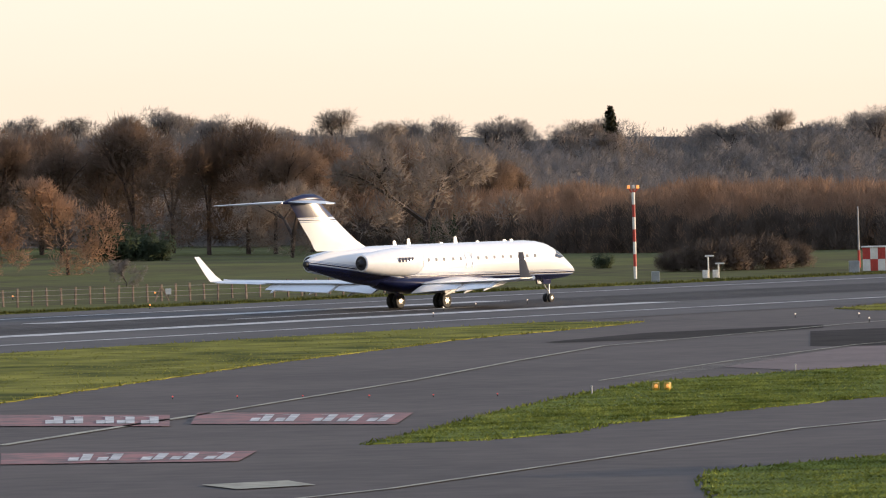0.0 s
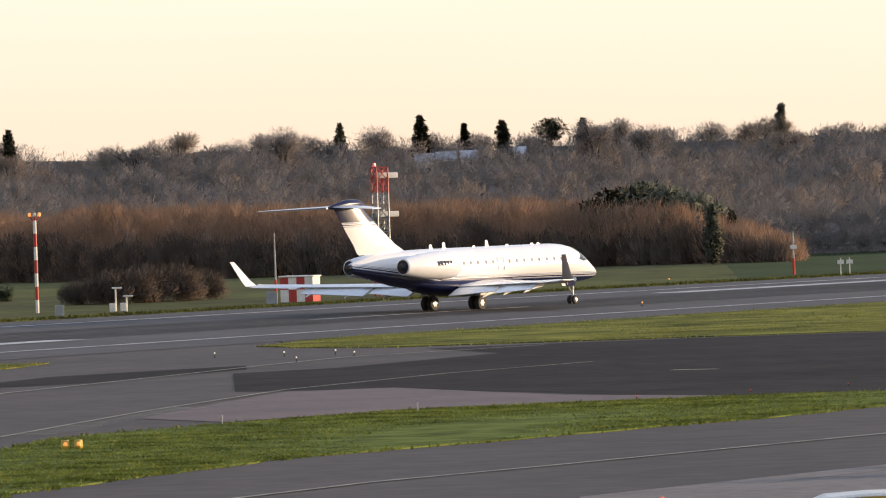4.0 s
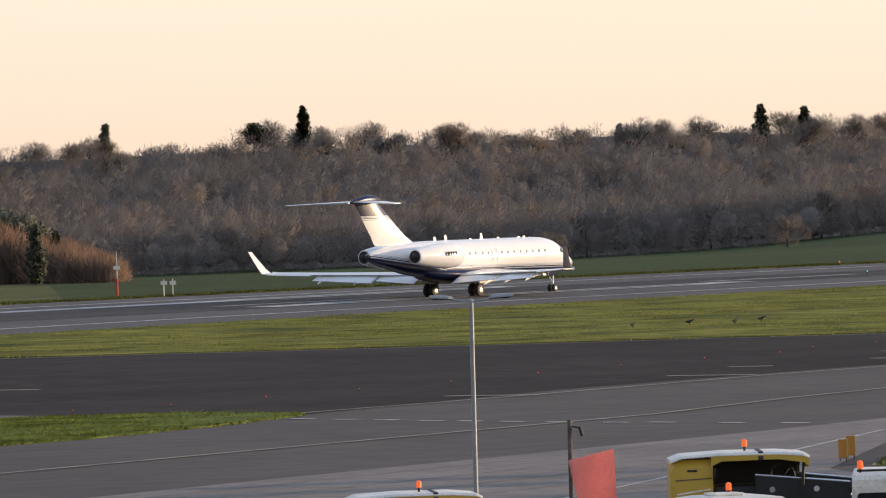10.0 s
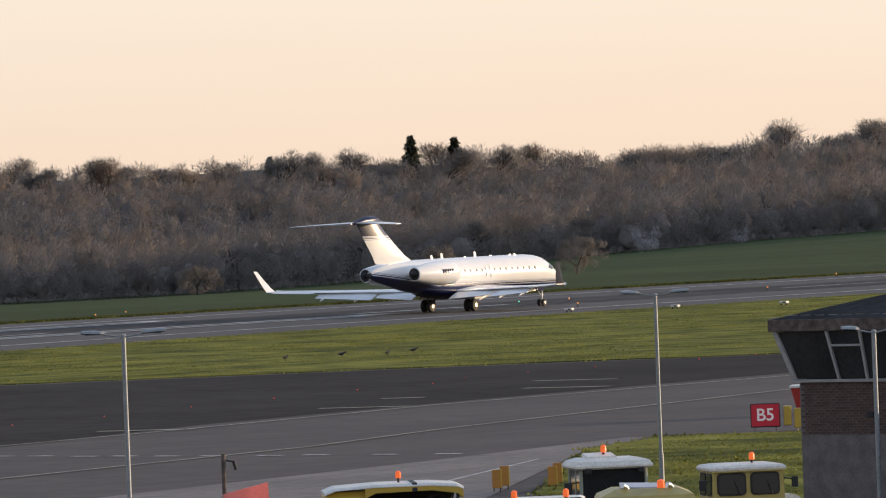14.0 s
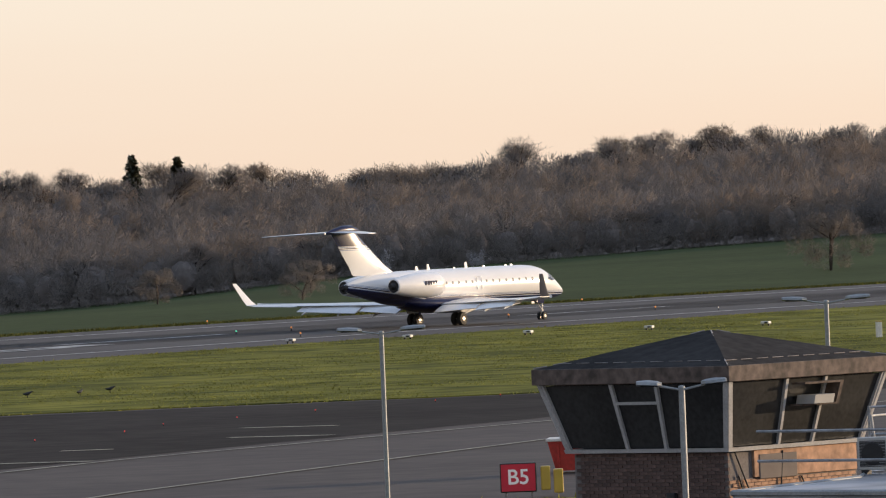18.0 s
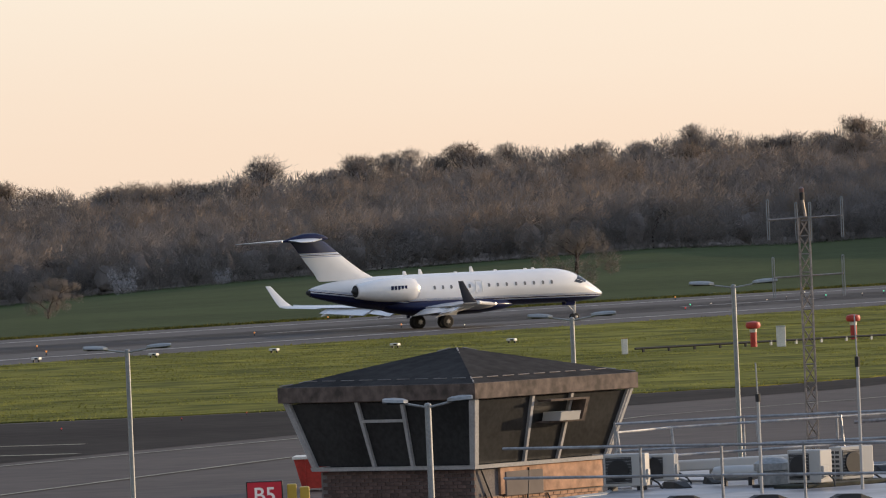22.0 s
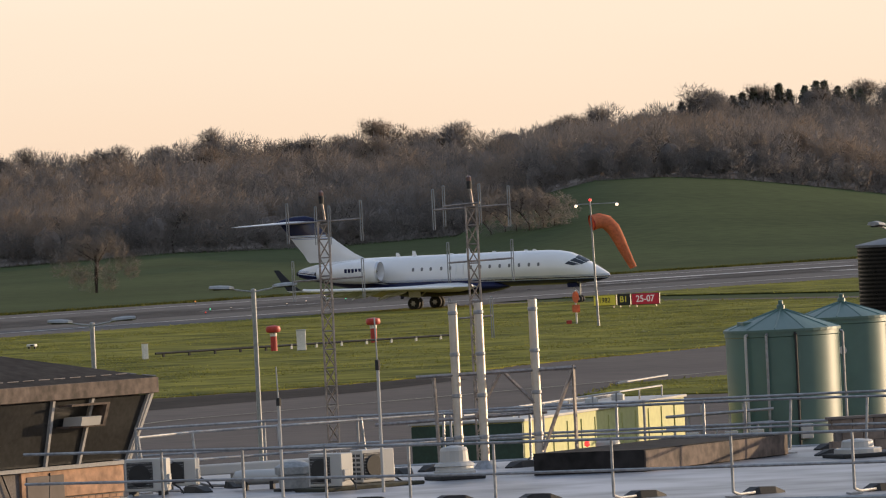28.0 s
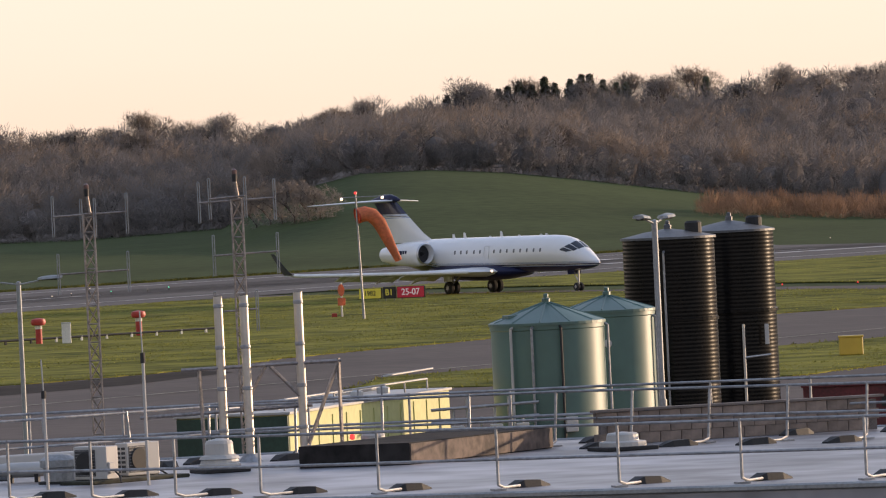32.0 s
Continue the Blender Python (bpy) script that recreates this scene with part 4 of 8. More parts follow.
def wheel(jet, name, at, r, w):
    """A tyre with a hub, as one part with its pieces; it turns about its own axle."""
    ob = new(name, mesh_of(name, turned(bmesh.new(), [(r * 0.55, -w / 2), (r * 0.86, -w / 2), (r, -w * 0.3), (r, w * 0.3), (r * 0.86, w / 2), (r * 0.55, w / 2)], pose(0, 0, 0, 90), 22), M["tyre"], True))
    ob.parent = jet
    ob.matrix_basis = pose(*at)
    hubm = bmesh.new()
    turned(hubm, [(0.03, -w / 2 - 0.02), (r * 0.25, -w / 2 - 0.02), (r * 0.56, -w * 0.35), (r * 0.56, w * 0.35), (r * 0.25, w / 2 + 0.02), (0.03, w / 2 + 0.02)], pose(0, 0, 0, 90), 16)
    for i in range(6):
        a = i * math.pi / 3
        box(hubm, 0.1 * r, w + 0.05, 0.1 * r, pose(0.4 * r * math.cos(a), 0, 0.4 * r * math.sin(a)))
    part("hub", hubm, M["hub"], ob)
    WHEELS.append((ob, at, r))


WHEELS = []
JETPLANE = build_jet()


# ---- trees ----
def sliver_mesh(name, centres, radii, per, length, width, mat, seed, up=0.5, squash=1.0, shell=0.35, lift=0.75):
    """One mesh of thin slivers that fill round clumps; most of them point out and up."""
    g = np.random.default_rng(seed)
    c = np.repeat(np.asarray(centres, float), per, axis=0)
    r = np.repeat(np.asarray(radii, float), per)
    n = len(c)
    d = g.normal(size=(n, 3))
    d /= np.linalg.norm(d, axis=1)[:, None]
    p = d * (r * g.uniform(shell, 1.0, n) ** 0.7)[:, None]
    p[:, 2] *= squash
    p += c
    out = d * 0.8 + g.normal(size=(n, 3)) * 0.45
    out[:, 2] += up
    out /= np.linalg.norm(out, axis=1)[:, None]
    side = np.cross(out, g.normal(size=(n, 3)))
    side *= (width * g.uniform(0.5, 1.2, n) / np.linalg.norm(side, axis=1))[:, None]
    tip = p + out * (length * g.uniform(0.5, 1.3, n))[:, None]
    # every sliver shows its front to the airfield
    turn = np.sum(np.cross(2 * side, tip - p + side) * np.array([0.25, 1.0, 0.0]), axis=1) > 0
    side[turn] *= -1
    v = np.stack([p - side, p + side, tip], 1).reshape(-1, 3)
    me = bpy.data.meshes.new(name)
    me.from_pydata(v.tolist(), [], np.arange(3 * n).reshape(-1, 3).tolist())
    me.materials.append(mat)
    soft = d * 0.4 + g.normal(size=(n, 3)) * 0.12
    soft[:, 2] += lift
    soft /= np.linalg.norm(soft, axis=1)[:, None]
    me.shade_smooth()
    me.normals_split_custom_set_from_vertices(np.repeat(soft, 3, axis=0).tolist())
    return me


def lump_mesh(name, centres, sizes, mat, seed, sub=3, rough=0.22):
    """One mesh of uneven rounded crowns; sizes are (width, height) pairs, their lower halves lie hidden."""
    g = np.random.default_rng(seed)
    shapes = []
    for k in range(6):
        bm = bmesh.new()
        bmesh.ops.create_icosphere(bm, subdivisions=sub, radius=1.0)
        for v in bm.verts:
            n = v.co.normalized()
            q = n * 1.7 + Vector((9.1 * k, 3.3 * k, seed * 0.37))
            v.co = n * (1 + rough * noise.noise(q) + 0.6 * rough * noise.noise(q * 2.3) + 0.45 * rough * noise.noise(q * 5.1))
        bm.verts.ensure_lookup_table()
        shapes.append((np.array([v.co[:] for v in bm.verts]), np.array([[v.index for v in f.verts] for f in bm.faces])))
        bm.free()
    vs, fs, off = [], [], 0
    for c, (w, h) in zip(centres, sizes):
        v, f = shapes[int(g.integers(6))]
        a = g.uniform(0, 6.283)
        ca, sa = math.cos(a), math.sin(a)
        r = np.stack([(v[:, 0] * ca - v[:, 1] * sa) * w, (v[:, 0] * sa + v[:, 1] * ca) * w, v[:, 2] * h], 1) + np.array(c)
        vs.append(r)
        fs.append(f + off)
        off += len(v)
    vs, fs = np.concatenate(vs), np.concatenate(fs)
    me = bpy.data.meshes.new(name)
    me.from_pydata(vs.tolist(), [], fs.tolist())
    me.materials.append(mat)
    me.shade_smooth()
    nv = np.zeros(len(vs) * 3)
    me.vertices.foreach_get("normal", nv)
    nv = nv.reshape(-1, 3) * 0.4
    nv[:, 2] += 0.7
    nv /= np.linalg.norm(nv, axis=1)[:, None]
    me.normals_split_custom_set_from_vertices(nv.tolist())
    return me


def limb(bm, p, d, l, r, depth, rnd, tips):
    q = p + d * l
    rod(bm, p, q, r, 5, r * 0.62)
    tips.append((q, depth))
    if depth == 0:
        return
    for _ in range(rnd.choice((2, 3, 3))):
        nd = (d * 1.1 + Vector((rnd.uniform(-0.7, 0.7), rnd.uniform(-0.7, 0.7), rnd.uniform(-0.2, 0.5)))).normalized()
        limb(bm, q, nd, l * rnd.uniform(0.6, 0.85), r * 0.58, depth - 1, rnd, tips)


def bare_tree_meshes(seed, h, wide, n, twig, low=0.2):
    """Trunk with limbs, and a full rounded crown of bare twigs, as two meshes."""
    rnd = random.Random(seed)
    tr, tips = bmesh.new(), []
    limb(tr, Vector((0, 0, -0.4)), Vector((rnd.uniform(-0.06, 0.06), rnd.uniform(-0.06, 0.06), 1)).normalized(), h * 0.25, h * 0.022, 3, rnd, tips)
    zmax = max(q.z for q, _ in tips)
    rmax = max(math.hypot(q.x, q.y) for q, _ in tips)
    sx, sz = wide * 0.85 / max(0.1, rmax), h * 0.92 / zmax
    for v in tr.verts:
        if v.co.z > h * 0.2:
            v.co.x, v.co.y = v.co.x * sx, v.co.y * sx
        v.co.z *= sz
    cs, rs = [], []
    for q, dp in tips:
        if dp <= 1:
            cs.append((q.x * sx, q.y * sx, q.z * sz))
            rs.append(h * 0.11)
    for _ in range(26):
        a, z = rnd.uniform(0, 6.283), rnd.uniform(low, 0.9)
        k = math.sin(math.pi * min(1, (z - low) / (1.02 - low)) ** 0.8) ** 0.6
        rr = wide * k * rnd.uniform(0.35, 0.95)
        cs.append((rr * math.cos(a), rr * math.sin(a), z * h))
        rs.append(h * rnd.uniform(0.1, 0.17))
    return mesh_of("trunk", tr, M["bark"]), sliver_mesh("crown", cs, rs, max(8, n // len(cs)), h * 0.08, 0.022 + h * 0.0014, twig, seed)


def conifer_meshes(seed, h, wide, kind="spire"):
    rnd = random.Random(seed)
    tr = rod(bmesh.new(), (0, 0, -0.4), (0, 0, h * 0.97), h * 0.02, 7, 0.03)
    cs, rs = [], []
    steps = int(h * 2)
    for i in range(steps):
        u = (i + 1) / steps
        if kind == "cedar":
            rad, z = wide * (0.5 + 0.5 * math.sin(2.6 * u + 0.3)) * (1.0 if i % 3 else 0.5), h * (0.45 + 0.53 * u)
        elif kind == "layered":
            rad, z = wide * (1 - u) ** 0.8 * (1.0 if i % 3 == 0 else 0.45) + 0.1, h * (0.08 + 0.9 * u)
        else:
            rad, z = wide * min(1.0, 3.0 * u + 0.35) * (1 - u ** 3) ** 0.7 + 0.1, h * (0.06 + 0.9 * u)
        for _ in range(6):
            a, k = rnd.uniform(0, 6.283), rnd.uniform(0.2, 0.9)
            cs.append((rad * k * math.cos(a), rad * k * math.sin(a), z + rnd.uniform(-0.3, 0.3)))
            rs.append(0.25 + 0.25 * rad)
    return mesh_of("trunk", tr, M["bark"]), sliver_mesh("crown", cs, rs, 40, 0.45, 0.13, M["needle"], seed, up=0.0, squash=0.7)


def tree(name, meshes, m, label, category="tree", group=""):
    ob = thing(name, m, label, category, group)
    for nm, me in zip(("trunk", "crown"), meshes):
        c = new(nm, me)
        c.parent = ob
    return ob


def polar(a, r):
    x, y = r * math.sin(radians(a)), r * math.cos(radians(a))
    return x, y, terrain(x, y)


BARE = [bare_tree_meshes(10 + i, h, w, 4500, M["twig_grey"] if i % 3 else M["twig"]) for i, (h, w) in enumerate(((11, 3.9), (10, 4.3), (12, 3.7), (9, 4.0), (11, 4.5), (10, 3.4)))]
rnd = random.Random(5)
for row, (r, n) in enumerate(((1402, 110), (1375, 30), (1160, 30))):
    for i in range(n):
        a = -4.0 + 30.2 * (i + rnd.uniform(0.15, 0.85)) / n
        s = rnd.uniform(0.8, 1.02) * (1.08 if a < 1.5 else 1.0) if row < 2 else rnd.uniform(0.5, 0.7)
        tree("tree", BARE[rnd.randrange(6)], Matrix.Translation(polar(a, r + rnd.uniform(-8, 10))) @ pose(0, 0, 0, 0, 0, rnd.uniform(0, 360)) @ Matrix.Diagonal((s * 1.35, s * 1.35, s, 1)), "bare brown deciduous tree in a hillside wood", group="hillside wood")

# a belt of tall trees in front of the wood, beyond the meadow
TALL = [bare_tree_meshes(110 + i, 18.0, w, 11000, M["twig_tall"], 0.16) for i, w in enumerate((6.0, 7.2, 5.4))]
for i in range(24):
    a = -4.4 + 0.262 * i + rnd.uniform(-0.08, 0.08)
    s = rnd.uniform(0.86, 1.06) * float(np.interp(a, (-4.5, -0.4, 0.9, 1.8), (1.0, 0.97, 0.8, 0.62)))
    tree("tree", TALL[i % 3], Matrix.Translation(polar(a, 1035 + rnd.uniform(-25, 30))) @ pose(0, 0, 0, 0, 0, 67 * i) @ Matrix.Diagonal((s, s, s, 1)), "tall bare brown tree in a belt beyond the meadow", group="tree belt")

# the mass of the wood: crowns close together, covered with fine twigs
cs, rs, lumps, sizes = [[], [], []], [[], [], []], [[], [], []], [[], [], []]
for row, r in enumerate((1152, 1166, 1182, 1200, 1220, 1242, 1265, 1290, 1315, 1340, 1365, 1388, 1402)):
    a = -4.4 + rnd.uniform(0, 0.2)
    while a < 26.8:
        x, y, z = polar(a, r + rnd.uniform(-9, 9))
        tall = 0.9 + 0.5 * noise.noise(Vector((a * 0.9, row * 0.31, 2.0)))
        h = rnd.uniform(6.2, 8.4) * (0.85 + 0.17 * tall) + (0.6 if row > 10 else 0)
        w = rnd.uniform(2.4, 4.2)
        k = 0 if rnd.random() < 0.55 else (1 if noise.noise(Vector((a * 0.7, row * 0.4, 7.0))) > -0.1 else 2)
        lumps[k].append((x, y, z + h * 0.38))
        sizes[k].append((w * (0.5 if row < 3 else 0.62), h * (0.3 if row < 3 else 0.34)))
        for i in range(15 if row < 3 else 12):
            b, u = rnd.uniform(0, 6.283), (0.82, 0.7, 0.66, 0.74, 0.6, 0.86, 0.9, 0.62, 0.5, 0.78, 0.56, 0.68, 0.35, 0.15, 0.3)[i]
            q = w * math.sqrt(max(0.05, 1 - (2 * u - 1) ** 2))
            cs[k].append((x + q * 0.75 * math.cos(b), y + q * 0.75 * math.sin(b), z + h * u + rnd.uniform(-0.3, 0.3)))
            rs[k].append(w * rnd.uniform(0.34, 0.52))
        a += rnd.uniform(0.15, 0.25)
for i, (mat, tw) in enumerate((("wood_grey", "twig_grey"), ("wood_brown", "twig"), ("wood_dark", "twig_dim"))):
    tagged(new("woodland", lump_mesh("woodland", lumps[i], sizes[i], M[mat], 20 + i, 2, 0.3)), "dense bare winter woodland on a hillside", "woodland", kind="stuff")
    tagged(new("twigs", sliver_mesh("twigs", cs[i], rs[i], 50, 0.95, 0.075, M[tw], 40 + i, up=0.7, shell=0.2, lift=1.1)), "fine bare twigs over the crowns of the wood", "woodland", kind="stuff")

# undergrowth along the lower edge of the wood
cs, rs = [], []
for i in range(620):
    a = -4.3 + 31.0 * i / 620
    x, y, z = polar(a, rnd.uniform(1139, 1149))
    for u in (0.4, 1.4, 2.5, 3.6):
        cs.append((x + rnd.uniform(-0.5, 0.5), y + rnd.uniform(-0.5, 0.5), z + u * rnd.uniform(0.8, 1.1)))
        rs.append(rnd.uniform(0.7, 1.1))
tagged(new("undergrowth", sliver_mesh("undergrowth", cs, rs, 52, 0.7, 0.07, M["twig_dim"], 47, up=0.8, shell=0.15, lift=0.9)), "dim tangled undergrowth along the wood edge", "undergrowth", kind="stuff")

# russet thicket beyond the runway
SCRUB = [(0.3, 1070, 9.5), (2.6, 880, 9.0), (3.84, 800, 8.6), (5.9, 750, 7.6), (7.2, 720, 6.0), (7.7, 700, 3.6), (8.0, 690, 1.4)]
cs, rs, lumps, sizes = [], [], [], []
for _ in range(1500):
    a = rnd.uniform(0.2, 8.0)
    r = float(np.interp(a, [s[0] for s in SCRUB], [s[1] for s in SCRUB])) + rnd.uniform(0, 55)
    h = float(np.interp(a, [s[0] for s in SCRUB], [s[2] for s in SCRUB])) * rnd.uniform(0.82, 1.0) * (1 + 0.12 * noise.noise(Vector((a * 2.2, 5.0, 1.0))))
    x, y, z = polar(a, r)
    bx, by, bz = polar(a, r + 14)
    lumps.append((bx, by, bz + h * 0.3))
    sizes.append((rnd.uniform(1.4, 2.4), h * 0.36))
    for u in (0.1, 0.3, 0.55, 0.72, 0.86):
        cs.append((x + rnd.uniform(-1, 1), y + rnd.uniform(-1, 1), z + h * u - 0.3))
        rs.append(1.3 if u < 0.8 else 1.0)
# darker stems put the shade at the foot of the thicket into colour
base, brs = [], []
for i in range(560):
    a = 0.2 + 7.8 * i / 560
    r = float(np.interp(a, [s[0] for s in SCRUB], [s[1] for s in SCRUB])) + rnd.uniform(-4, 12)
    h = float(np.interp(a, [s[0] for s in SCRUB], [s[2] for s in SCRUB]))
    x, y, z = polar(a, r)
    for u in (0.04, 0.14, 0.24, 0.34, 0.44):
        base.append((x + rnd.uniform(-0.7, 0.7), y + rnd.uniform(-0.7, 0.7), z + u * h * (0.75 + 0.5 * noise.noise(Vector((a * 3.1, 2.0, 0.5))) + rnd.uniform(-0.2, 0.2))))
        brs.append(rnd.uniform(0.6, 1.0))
tagged(new("undergrowth", sliver_mesh("undergrowth", base, brs, 60, 1.0, 0.045, M["scrub_base"], 48, up=1.6, shell=0.1, lift=0.9)), "tangled undergrowth darkened for shade at the foot of the thicket", "undergrowth", kind="stuff")
tagged(new("thicket", lump_mesh("thicket", lumps, sizes, M["scrub_mass"], 25, 2, 0.2)), "dense russet thicket of bare scrub", "thicket", kind="stuff")
tagged(new("thicket_twigs", sliver_mesh("thicket_twigs", cs, rs, 52, 1.0, 0.042, M["scrub"], 61, up=1.6, shell=0.2, lift=1.0)), "fine upright russet twigs of the thicket", "thicket", kind="stuff")

# single trees and bushes in the fields
OAK = bare_tree_meshes(77, 8.6, 7.4, 9000, M["twig"], 0.12)
ROUND = bare_tree_meshes(78, 7.0, 4.2, 7000, M["scrub"], 0.05)
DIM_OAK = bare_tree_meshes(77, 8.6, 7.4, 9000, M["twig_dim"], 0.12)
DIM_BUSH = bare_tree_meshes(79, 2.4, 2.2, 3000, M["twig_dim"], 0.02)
BUSH = bare_tree_meshes(79, 2.4, 2.2, 3000, M["twig"], 0.02)
GREENBUSH = (BUSH[0], sliver_mesh("crown", [(rnd.uniform(-1.6, 1.6), rnd.uniform(-1.6, 1.6), rnd.uniform(0.4, 2.6)) for _ in range(30)], [0.8] * 30, 110, 0.3, 0.1, M["ivy"], 71, up=0.1))
for a, r, s, kind, lab in ((-2.32, 684, 1.3, ROUND, "rounded russet-brown bare tree at the field edge"), (-2.9, 705, 1.15, ROUND, "rounded russet-brown bare tree at the field edge"), (-3.4, 700, 0.9, ROUND, "rounded russet-brown bare tree at the field edge"),
                           (-0.17, 930, 1.1, OAK, "broad bare oak standing in the green field"), (0.84, 905, 1.7, OAK, "broad bare oak standing in the green field"),
                           (17.95, 850, 0.72, DIM_OAK, "dark bare tree alone on the green slope"), (14.28, 900, 0.42, DIM_OAK, "small bare tree at the foot of the slope"), (11.38, 900, 0.4, DIM_OAK, "small bare tree at the foot of the slope"), (14.22, 800, 0.33, DIM_OAK, "small bare tree at the foot of the slope"), (13.2, 1000, 0.5, DIM_OAK, "small bare tree at the foot of the slope")):
    tree("tree", kind, Matrix.Translation(polar(a, r)) @ pose(0, 0, 0, 0, 0, a * 77) @ Matrix.Diagonal((s, s, s, 1)), lab)
for a, r, s, kind, lab in ((-2.16, 567, 1.0, DIM_BUSH, "low bare bush in the grass"), (1.84, 600, 0.45, GREENBUSH, "low dark green bush beside the mast"), 
                           (-1.62, 900, 1.6, GREENBUSH, "dark evergreen bush below the trees"), (-1.45, 905, 1.5, GREENBUSH, "dark evergreen bush below the trees"), (-1.28, 900, 1.2, GREENBUSH, "dark evergreen bush below the trees"), (1.07, 1000, 1.7, GREENBUSH, "dark evergreen bush below the trees"), (1.35, 1010, 1.6, GREENBUSH, "dark evergreen bush below the trees")):
    tree("bush", kind, Matrix.Translation(polar(a, r)) @ Matrix.Diagonal((s, s, s * 0.9, 1)), lab, "bush")
cs = [polar(a, 1000 + rnd.uniform(0, 30)) for a in np.linspace(23.9, 26.5, 150)]
tagged(new("thicket_twigs", sliver_mesh("thicket_twigs", [(x, y, z + rnd.uniform(0.2, 1.0) + 1.3 * rnd.random() ** 2) for x, y, z in cs], [1.3] * len(cs), 150, 0.9, 0.045, M["scrub"], 62, up=1.8, lift=1.0)), "line of russet scrub beside the runway end", "thicket", kind="stuff")

bm = bmesh.new()
track = [polar(a, 905 + 14 * math.sin(a * 1.3)) for a in np.linspace(0.2, 7.4, 30)]
loft(bm, [[(x, y - 5, terrain(x, y - 5) + 0.04), (x, y + 5, terrain(x, y + 5) + 0.04)] for x, y, z in track], cap=False, close=False)
tagged(part("farm_track", bm, M["track"]), "pale earth track along the top of the meadow", "track", kind="structure")
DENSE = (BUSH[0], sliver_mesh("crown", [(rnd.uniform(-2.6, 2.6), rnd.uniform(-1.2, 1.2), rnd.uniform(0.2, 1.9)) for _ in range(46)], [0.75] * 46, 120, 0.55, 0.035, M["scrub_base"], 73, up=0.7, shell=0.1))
for x, y, s in ((26.2, 560, 1.0), (29.6, 562, 1.1), (32.4, 566, 0.85), (23.6, 563, 0.7)):
    tree("bush", DENSE, pose(x, y, terrain(x, y)) @ Matrix.Diagonal((s, s, s, 1)), "dense brown thorn scrub beyond the runway", "bush", "thorn scrub")

# dark conifers that stand over the skyline
SPIRE, LAYER, CEDAR = conifer_meshes(31, 7.0, 1.15), conifer_meshes(32, 6.5, 1.7, "layered"), conifer_meshes(33, 6.0, 3.2, "cedar")
FIRS = [(2.58, 17.6, 6), (5.01, 17, 4), (5.6, 17.8, 7), (6.2, 16.4, 7.5), (6.79, 16.4, 6), (9.7, 20.2, 5.5), (12.02, 15.5, 4.5), (13.06, 18.2, 7), (13.38, 17.6, 7.5), (22.13, 21.6, 4), (22.2, 21.7, 4), (22.34, 22.6, 5), (22.41, 21.4, 4), (22.49, 22.2, 5), (22.64, 23.3, 5.5), (22.73, 22.6, 5), (22.89, 22.8, 5), (23.0, 23.3, 5.5), (23.08, 24.0, 6), (23.23, 23.0, 5), (23.32, 22.4, 5), (23.39, 22.3, 5), (23.72, 21.4, 4)]
LAYERED = [(5.92, 16.1, 5), (8.25, 17.7, 6.5), (22.82, 23.8, 6), (23.14, 23.9, 6), (23.59, 22.2, 5), (23.96, 22.6, 5), (22.56, 22.6, 5)]
CEDARS = [(6.56, 16.3, 4.0), (9.34, 17.1, 3.5)]
for kind, lab, rows in ((SPIRE, "dark spire-shaped conifer above the skyline", FIRS), (LAYER, "tall layered conifer above the skyline", LAYERED), (CEDAR, "broad flat-topped cedar above the skyline", CEDARS)):
    base = {id(SPIRE): 7.0, id(LAYER): 6.5, id(CEDAR): 6.0}[id(kind)]
    for a, top, h in rows:
        x, y, z = polar(a, 1400)
        s = (h + 2.0) / base
        tree("conifer", kind, Matrix.Translation((x, y, top - base * s)) @ pose(0, 0, 0, 0, 0, a * 91) @ Matrix.Diagonal((s, s, s, 1)), lab, "tree", "skyline conifers")
# pines behind the thicket
for a, r, s in ((6.75, 742, 0.95), (6.95, 738, 1.0), (7.12, 735, 0.95), (7.3, 730, 0.85), (7.45, 726, 0.7), (7.6, 722, 0.55), (6.55, 745, 0.8), (7.42, 688, 0.62)):
    tree("pine", CEDAR if s > 0.63 else SPIRE, Matrix.Translation(polar(a, r)) @ pose(0, 0, 0, 0, 0, 300 * a) @ Matrix.Diagonal((s * 1.1, s * 1.1, s * 1.22, 1)), "dark green pine beside the russet thicket", "tree", "thicket pines")
for a, r, s in ((20.93, 1010, 1.5), (21.02, 1000, 1.7), (21.12, 1005, 1.6), (21.2, 1000, 1.3), (20.85, 1020, 1.6), (20.75, 1030, 1.4)):
    tree("bush", DIM_BUSH, Matrix.Translation(polar(a, r)) @ Matrix.Diagonal((s * 1.3, s * 1.3, s * 1.25, 1)), "dark bare scrub at the corner of the field", "bush", "field corner scrub")
BLOSSOM = (BUSH[0], sliver_mesh("crown", [(rnd.uniform(-1.5, 1.5), rnd.uniform(-1.5, 1.5), rnd.uniform(0.5, 2.6)) for _ in range(26)], [0.7] * 26, 60, 0.35, 0.05, material("pale_blossom", (0.42, 0.38, 0.35), 0.9, vary=0.15, scale=2), 72))
for a, r, s in ((14.75, 1135, 1.1), (15.45, 1140, 0.7)):
    tree("bush", BLOSSOM, Matrix.Translation(polar(a, r)) @ Matrix.Diagonal((s, s, s, 1)), "pale blossoming bush at the wood edge", "bush")
# far ridge
bm = bmesh.new()
ridge = [(4000 * math.sin(radians(a)), 4000 * math.cos(radians(a)), 18 + 9 * noise.noise(Vector((a * 0.35, 1.7, 0))) + 2.5 * noise.noise(Vector((a * 3.1, 4.7, 0)))) for a in np.linspace(-12, 36, 160)]
